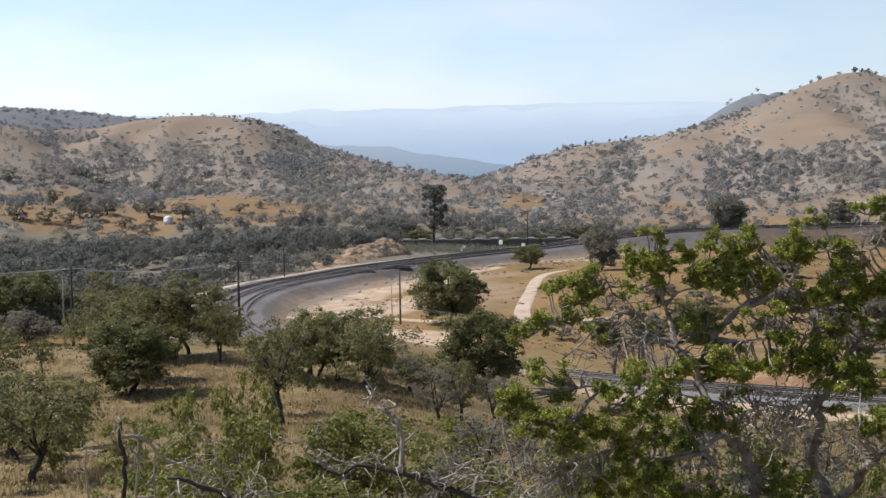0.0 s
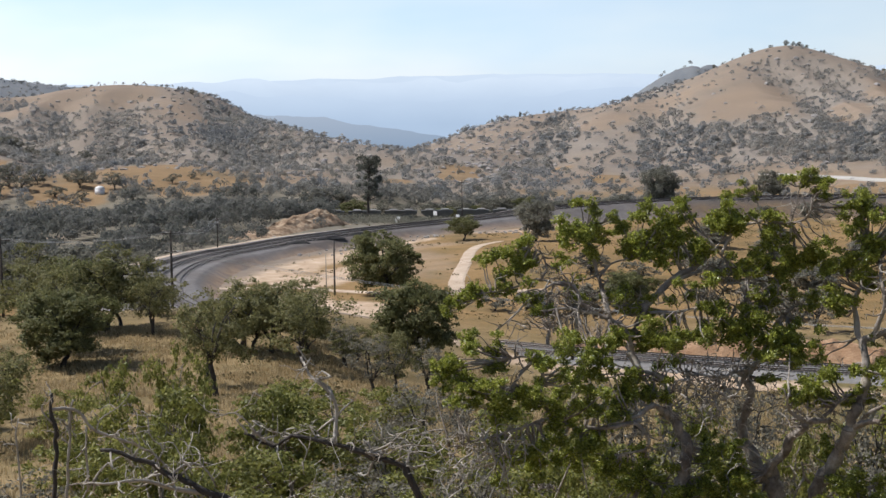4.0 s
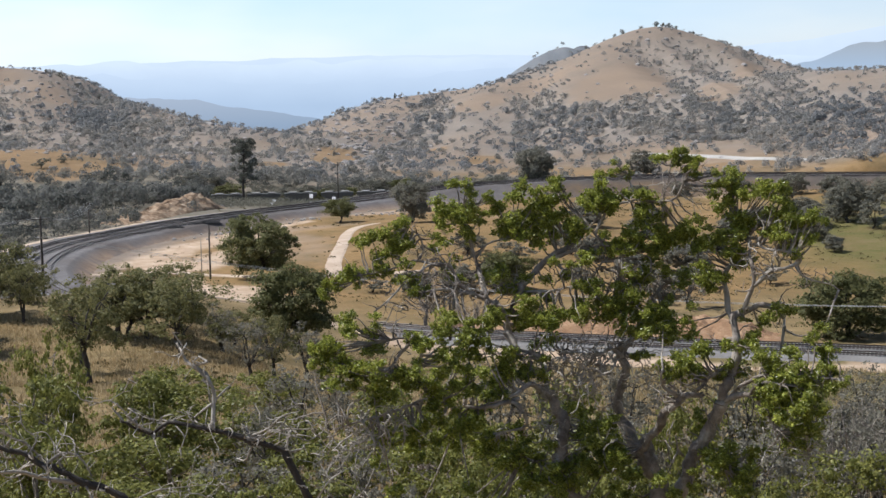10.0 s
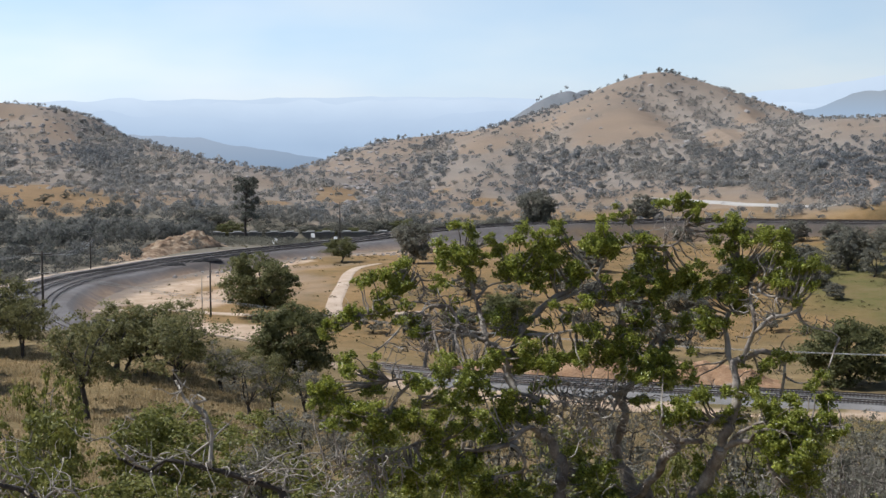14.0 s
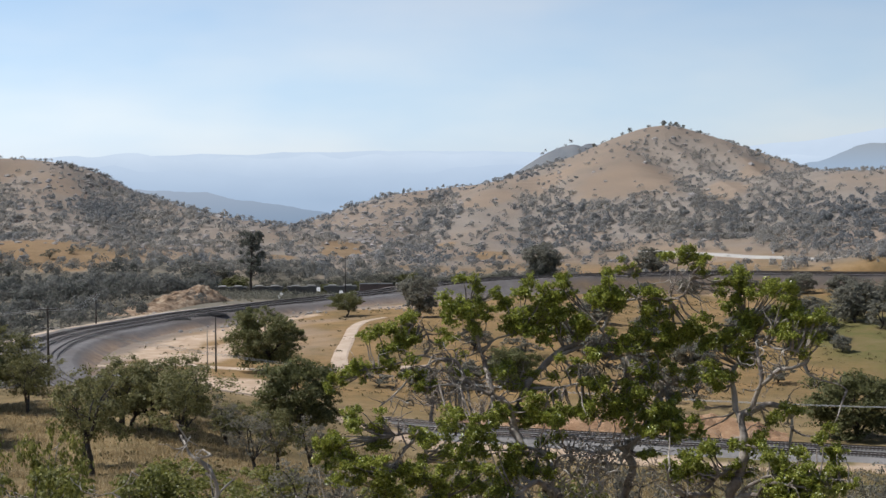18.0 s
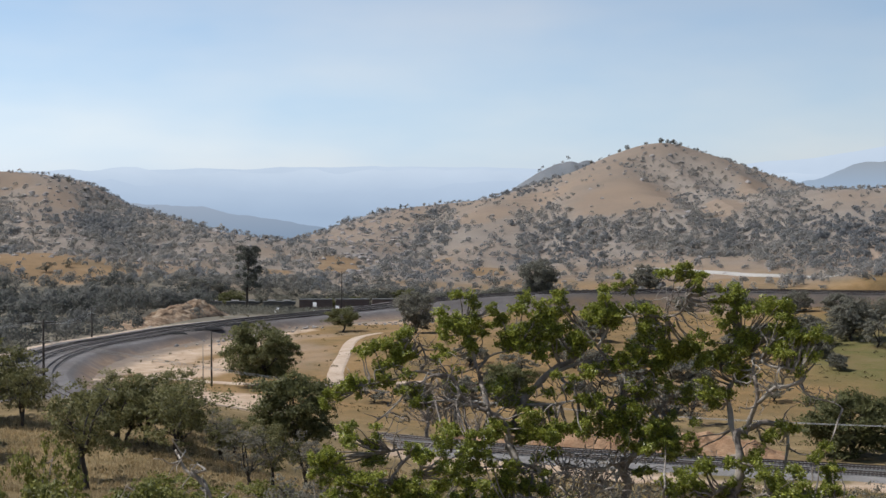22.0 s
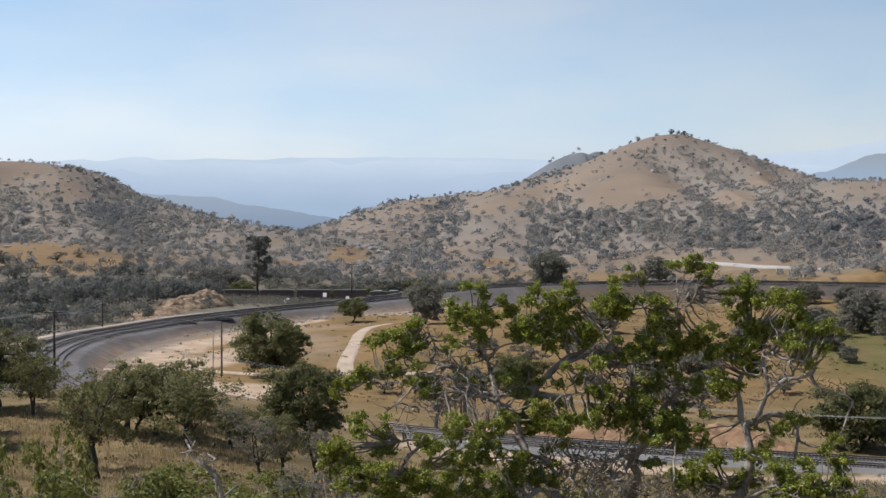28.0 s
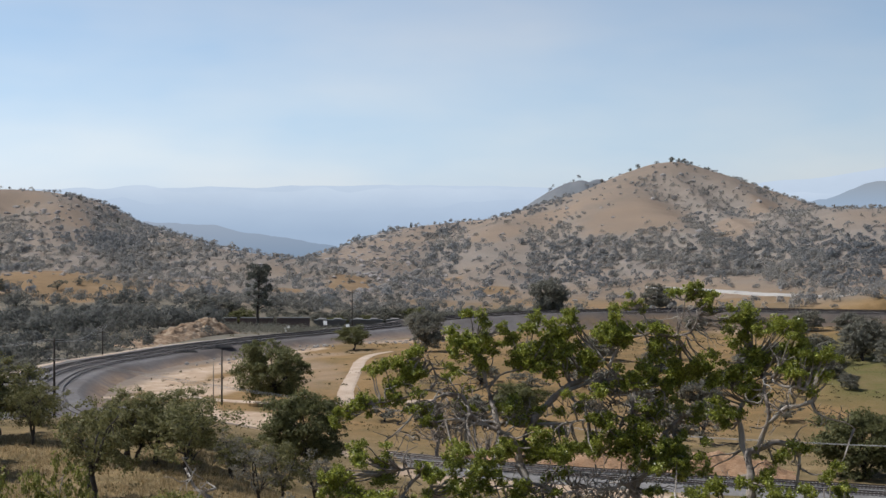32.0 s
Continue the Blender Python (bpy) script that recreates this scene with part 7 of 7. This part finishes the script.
tangle(OAK, -1.33, 0.17, 5.15, 1.22, 0.8, 0.56, 96, M_DEADWOOD)
tangle(OAK, -1.29, 0.57, 4.87, 1.33, 0.6, 0.67, 72, M_BARK)
tangle(OAK, -1.1, 0.65, 6.61, 1.05, 0.6, 0.38, 48, M_BARK)
tangle(OAK, -3.78, 0.08, 6.41, 0.93, 0.6, 0.56, 60, M_BARK)
tangle(OAK, 1.57, -0.19, 7.09, 0.56, 0.4, 0.47, 36, M_DEADWOOD)
tangle(OAK, -1.93, -0.38, 4.22, 1.1, 0.6, 0.64, 60, M_DEADWOOD)
tangle(OAK, -4.99, -2.06, 4.63, 0.76, 0.6, 0.42, 72, M_DEADWOOD)
tangle(OAK, 0.09, -0.52, 4.72, 0.55, 0.4, 0.37, 24, M_BARK)
tangle(OAK, 0.23, 0.17, 8.08, 0.38, 0.3, 0.33, 12, M_DEADWOOD)
tangle(OAK, 2.01, -1.01, 4.08, 0.73, 0.6, 0.55, 48, M_DEADWOOD)

SNAG = thing("dead_branches", pose(-1.22, 16.96, base_height(-1.22, 16.96)), "bleached leafless limbs of a dying oak on the slope", "dead tree")
limb(SNAG, ((0, -0, 1.01), (-0.19, -0.02, 1.52), (-0.31, -0.03, 1.88), (-0.42, -0.04, 2.23), (-0.58, -0.06, 2.52), (-0.71, -0.07, 2.84), (-0.81, -0.08, 2.96), (-1.04, -0.11, 3.08), (-1.21, -0.13, 3.13), (-1.37, -0.16, 3.17), (-1.57, -0.19, 3.24), (-1.82, -0.23, 3.31), (-2.08, -0.28, 3.36), (-2.31, -0.33, 3.3), (-2.44, -0.36, 3.31), (-2.54, -0.38, 3.38), (-2.64, -0.4, 3.43)), 0.057, 0.014)
limb(SNAG, ((-1.6, -0.2, 3.25), (-1.59, -0.09, 3.47), (-1.57, -0.09, 3.67), (-1.64, -0.1, 3.85), (-1.71, -0.01, 3.91)), 0.028, 0.026)
limb(SNAG, ((-1.71, -0.01, 3.91), (-1.81, -0.03, 4), (-1.92, 0.05, 4.06), (-1.98, 0.04, 4.18), (-2.03, 0.03, 4.27)), 0.028, 0.014)
limb(SNAG, ((-1.81, -0.03, 4), (-1.67, -0.01, 4.03), (-1.78, 0.08, 4.09)), 0.022, 0.009)
limb(SNAG, ((-2.31, -0.33, 3.29), (-2.45, -0.36, 3.36), (-2.59, -0.39, 3.54), (-2.74, -0.43, 3.68), (-2.86, -0.46, 3.66)), 0.015, 0.007)
limb(SNAG, ((-1.24, -0.14, 3.13), (-0.95, -0.3, 3.28), (-0.73, -0.37, 3.46), (-0.54, -0.35, 3.52), (-0.63, -0.36, 3.63)), 0.013, 0.006)
limb(SNAG, ((-1.04, -0.11, 3.08), (-0.75, -0.28, 3.27), (-0.47, -0.35, 3.29), (-0.34, -0.33, 3.35)), 0.011, 0.005)
limb(SNAG, ((-0.91, -0.09, 3.02), (-0.62, -0.26, 3.2), (-0.38, -0.34, 3.18)), 0.01, 0.005)
limb(SNAG, ((-2.02, -0.27, 3.34), (-1.91, -0.35, 3.22), (-1.94, -0.36, 3.09)), 0.009, 0.005)
limb(SNAG, ((-1.79, -0.23, 3.3), (-1.9, -0.15, 3.48), (-1.8, -0.13, 3.55)), 0.009, 0.005)
limb(SNAG, ((-1.27, -0.65, 1.6), (-1.58, -0.7, 2.03), (-1.86, -0.75, 2.19), (-2.14, -0.81, 2.37), (-2.42, -0.87, 2.59), (-2.66, -0.92, 2.74), (-2.93, -0.99, 2.86), (-3.16, -1.05, 3.01), (-3.31, -1.09, 3.12), (-3.51, -1.15, 3.23), (-3.74, -1.22, 3.33), (-4.08, -1.33, 3.44)), 0.061, 0.023)
limb(SNAG, ((-2.96, -1, 2.87), (-3.26, -1.18, 2.96), (-3.52, -1.36, 3.1), (-3.77, -1.55, 3.13), (-4.05, -1.64, 3.14)), 0.031, 0.014)
limb(SNAG, ((-3.31, -1.09, 3.12), (-3.21, -0.96, 3.19), (-3.06, -0.92, 3.18), (-2.95, -0.89, 3.06), (-2.88, -0.87, 2.9)), 0.018, 0.009)
limb(SNAG, ((-2.42, -0.87, 2.59), (-2.22, -0.72, 2.68), (-1.96, -0.67, 2.7), (-1.58, -0.6, 2.71)), 0.013, 0.005)
limb(SNAG, ((-2.14, -0.81, 2.37), (-1.97, -0.67, 2.49), (-1.77, -0.63, 2.62), (-1.52, -0.59, 2.5)), 0.013, 0.005)
limb(SNAG, ((-3.51, -1.15, 3.23), (-3.44, -1.03, 3.39), (-3.58, -1.07, 3.54), (-3.6, -1.08, 3.8)), 0.013, 0.005)
limb(SNAG, ((-3.16, -1.05, 3.01), (-3.21, -1.07, 3.27), (-3.14, -0.94, 3.44)), 0.011, 0.005)
limb(SNAG, ((-3.74, -1.22, 3.33), (-3.67, -1.2, 3.5), (-3.78, -1.24, 3.7)), 0.013, 0.006)
limb(SNAG, ((-0.52, -0.05, 2.38), (-0.68, 0.13, 2.15), (-0.97, 0.2, 2.02), (-1.18, 0.17, 1.81)), 0.013, 0.006)
limb(SNAG, ((-0.31, -0.03, 1.88), (-0.1, -0.21, 2.28), (0.18, -0.29, 2.52), (0.31, -0.28, 2.79)), 0.015, 0.006)
limb(SNAG, ((-0.45, -0.04, 2.3), (-0.23, -0.22, 2.63), (-0.06, -0.21, 2.77), (-0.12, -0.21, 2.98)), 0.013, 0.005)

# leafy saplings and brush below the viewpoint: east, north, height, width, variant
BRUSH_WEST = ((-20.5, 62, 7.6, 3.4, 0), (-9, 78, 3.6, 5, 0), (-20, 56, 4, 4.4, 1), (-5, 55, 4, 5, 1),
        (0.1, 52, 4.2, 5.4, 0), (-30, 84, 5, 5, 0), (-39, 92, 6, 5.4, 1), (-13, 40, 2.8, 3.6, 2), (-8.6, 38, 2.8, 4, 1))
BRUSH_EAST = ((-4.4, 38, 3, 4, 0), (0.5, 38, 3, 4.2, 2), (4.5, 40, 3, 4.4, 1), (-7, 30, 2, 3, 2), (-3.4, 29.5, 2.2, 3, 0), (0.4, 29, 2.3, 3, 1), (8, 44, 3.2, 4, 0),
        (-12, 96, 5, 6, 1), (-4, 84, 4.6, 6, 2), (3, 64, 4.4, 5.6, 0))
for k, (x, y, h, w, q) in enumerate(BRUSH_WEST + BRUSH_EAST):
    plant("brush", x, y, h, w, q, 51 * k, 0.15, group="brush below the viewpoint")
for k, (x, y, h, w) in enumerate(((12.0, 46.0, 3.2, 4.0), (15.5, 56.0, 4.4, 4.6), (10.5, 54.0, 3.8, 4.6), (17.4, 63.0, 5.2, 5.0), (20.5, 70.0, 4.6, 5.0), (8.0, 70.0, 4.2, 5.4), (14.0, 78.0, 4.6, 5.6),
                                  (22.0, 86.0, 4.6, 5.5), (-7.0, 46.0, 3.2, 4.4), (-2.0, 66.0, 4.2, 5.4), (-8.0, 104.0, 4.6, 5.5), (-18.0, 46.0, 3.0, 4.0))):
    plant("grey" if k % 3 else "bare", x, y, h, w, k, 70 * k, 0.1, "grey half-bare shrub on the dry slope", "brush below the viewpoint")

def scatter(first, rows):
    """Plants given by kind, east, north, height and width."""
    for k, (kind, x, y, h, w) in enumerate(rows, first):
        plant(kind, x, y, h, w, k, 47 * k, 0.15, group="brush below the viewpoint" if kind in ("brush", "grey") else "oaks on the valley floor" if kind in ("far", "bushy") else "grove on the near slope")


# brush and small trees among them: kind, east, north, height, width
scatter(0, (
    ("brush", -1.1, 75.0, 7.6, 5.1),
    ("grey", 2.9, 79.9, 8.0, 5.4),
    ("brush", 5.1, 64.8, 7.2, 4.4),
    ("grey", 9.3, 74.4, 7.7, 5.1),
    ("brush", 8.7, 54.3, 6.9, 3.7),
    ("grey", 13.9, 68.6, 7.5, 4.4),
    ("brush", 16.2, 68.1, 8.2, 4.4),
    ("brush", 0.7, 45.0, 5.8, 2.9),
    ("brush", 4.6, 41.7, 5.3, 2.7),
    ("brush", -18.9, 67.4, 6.9, 3.1),
    ("brush", -14.4, 47.9, 4.7, 3.2),
    ("brush", -12.7, 60.7, 5.3, 4.9),
    ("brush", -10.7, 40.6, 4.2, 3.0),
    ("brush", -6.0, 33.5, 3.2, 2.3),
))
scatter(14, (
    ("grey", -7.7, 59.5, 4.7, 3.6),
    ("brush", -4.5, 35.7, 3.2, 2.3),
    ("grey", 9.5, 44.0, 4.7, 3.1),
    ("brush", 0.5, 34.0, 3.9, 2.6),
    ("brush", 9.4, 59.3, 5.3, 3.8),
    ("brush", 8.6, 37.0, 3.7, 2.6),
    ("brush", 12.1, 43.3, 4.4, 3.8),
    ("grey", 17.2, 57.5, 5.6, 4.1),
    ("grey", 4.8, 54.8, 5.0, 4.0),
    ("grey", -3.4, 47.9, 4.6, 2.9),
    ("brush", 4.8, 39.7, 3.8, 2.6),
    ("grey", -1.4, 36.0, 3.6, 2.5),
    ("brush", 2.4, 37.9, 3.7, 2.6),
    ("brush", -12.7, 43.2, 5.4, 2.9),
))
scatter(28, (
    ("brush", -17.4, 61.5, 6.4, 3.6),
    ("brush", -12.8, 60.7, 6.0, 4.7),
    ("blue", -34.2, 152.2, 7.4, 7.3),
    ("blue", -31.8, 163.4, 6.1, 7.1),
    ("blue", -55.8, 190.5, 6.6, 7.7),
    ("grey", -24.0, 150.6, 5.8, 5.1),
    ("live", -61.3, 175.6, 9.8, 9.8),
    ("blue", -57.7, 180.0, 8.6, 8.1),
    ("grey", -57.6, 194.7, 6.4, 7.1),
    ("far", -104.3, 289.8, 10.8, 13.2),
    ("far", -99.3, 303.2, 9.4, 11.2),
    ("far", -93.4, 308.2, 7.9, 10.0),
    ("bushy", -18.5, 171.0, 11.1, 11.1),
    ("far", 97.2, 350.8, 10.9, 12.1),
))
scatter(42, (
    ("far", 89.3, 346.7, 6.6, 8.4),
    ("far", 99.8, 338.6, 8.2, 8.3),
    ("far", 88.5, 369.0, 5.2, 7.4),
    ("blue", -34.9, 149.5, 7.6, 7.8),
    ("blue", -32.2, 151.6, 8.2, 8.5),
    ("blue", -29.0, 155.8, 5.8, 7.4),
    ("blue", -33.9, 173.2, 7.6, 8.9),
    ("blue", -17.3, 139.9, 7.2, 6.0),
    ("live", -124.8, 277.2, 13.0, 16.6),
    ("blue", -107.4, 280.1, 12.1, 12.3),
    ("blue", -50.8, 170.6, 7.2, 5.2),
    ("grey", -119.6, 284.9, 10.3, 13.3),
))


# leafy growth at the foot of the viewpoint and grey trees under the big oak
scatter(60, (
    ("brush", -17.0, 57.0, 6.4, 5.0), ("brush", -13.6, 45.0, 4.4, 4.0), ("brush", -10.6, 52.0, 3.6, 5.0), ("brush", -18.4, 64.5, 8.2, 3.2), ("brush", -8.6, 62.0, 4.6, 5.6),
    ("brush", -17.5, 86.0, 5.0, 7.0), ("brush", -13.5, 82.0, 4.4, 6.0), ("grey", 16.4, 69.0, 5.4, 4.2), ("grey", 19.4, 68.0, 5.8, 4.0), ("grey", 22.5, 74.0, 5.4, 4.6),
    ("grey", 27.5, 87.0, 6.2, 5.0), ("grey", 24.0, 84.0, 5.0, 4.6), ("bare", 18.0, 62.0, 5.6, 4.6), ("brush", 14.2, 62.0, 4.6, 4.4), ("grey", 12.6, 58.0, 4.6, 4.0),
    ("grey", 31.0, 102.0, 5.6, 5.2), ("brush", 25.5, 100.0, 4.4, 5.0), ("grey", 35.0, 120.0, 6.0, 6.0), ("brush", 21.5, 93.0, 4.2, 5.0), ("grey", 8.4, 60.0, 4.6, 4.6),
    ("brush", 3.0, 50.0, 4.0, 4.4), ("brush", -0.8, 60.0, 4.8, 4.6), ("grey", -9.5, 92.0, 5.4, 6.0), ("brush", -4.0, 96.0, 5.0, 6.4),
))


STUMP = thing("dead_sapling", pose(-8.91, 24.43, base_height(-8.91, 24.43)), "broken dead sapling with grey leaning stems in dry grass", "dead tree")
limb(STUMP, ((-0.23, -0.14, 2.80), (-0.20, -0.13, 3.42), (-0.16, -0.11, 4.02), (-0.18, -0.13, 4.54), (-0.18, -0.13, 4.98)), 0.057, 0.032)
limb(STUMP, ((-0.01, -0.01, 2.77), (0.01, 0.00, 3.39), (0.06, 0.03, 4.10), (0.07, 0.03, 4.51), (0.14, 0.07, 4.83)), 0.032, 0.020)
limb(STUMP, ((0.31, 0.18, 3.14), (0.31, 0.18, 3.86), (0.31, 0.17, 4.35)), 0.028, 0.016)
limb(STUMP, ((-0.18, -0.13, 4.69), (0.05, 0.01, 4.69), (0.23, 0.13, 4.57), (0.47, 0.27, 4.23), (0.81, 0.47, 4.03), (1.26, 0.71, 3.79), (1.57, 0.88, 3.39), (1.70, 0.94, 2.85)), 0.037, 0.020)
limb(STUMP, ((0.47, 0.27, 4.23), (0.56, 0.32, 4.45), (0.83, 0.47, 4.62), (1.02, 0.57, 4.86)), 0.016, 0.008)
limb(STUMP, ((-0.18, -0.13, 4.44), (-0.33, -0.22, 4.71), (-0.25, -0.17, 4.90)), 0.020, 0.008)
limb(STUMP, ((-0.69, -0.44, 2.88), (-0.68, -0.44, 3.49), (-0.71, -0.46, 4.30), (-0.66, -0.44, 4.60)), 0.024, 0.012)
limb(STUMP, ((0.81, 0.47, 4.03), (0.99, 0.56, 3.78), (1.38, 0.78, 3.15)), 0.020, 0.008)
limb(STUMP, ((0.07, 0.04, 2.76), (0.53, 0.31, 3.52), (0.94, 0.54, 3.73), (1.16, 0.66, 3.63)), 0.024, 0.012)


motions()
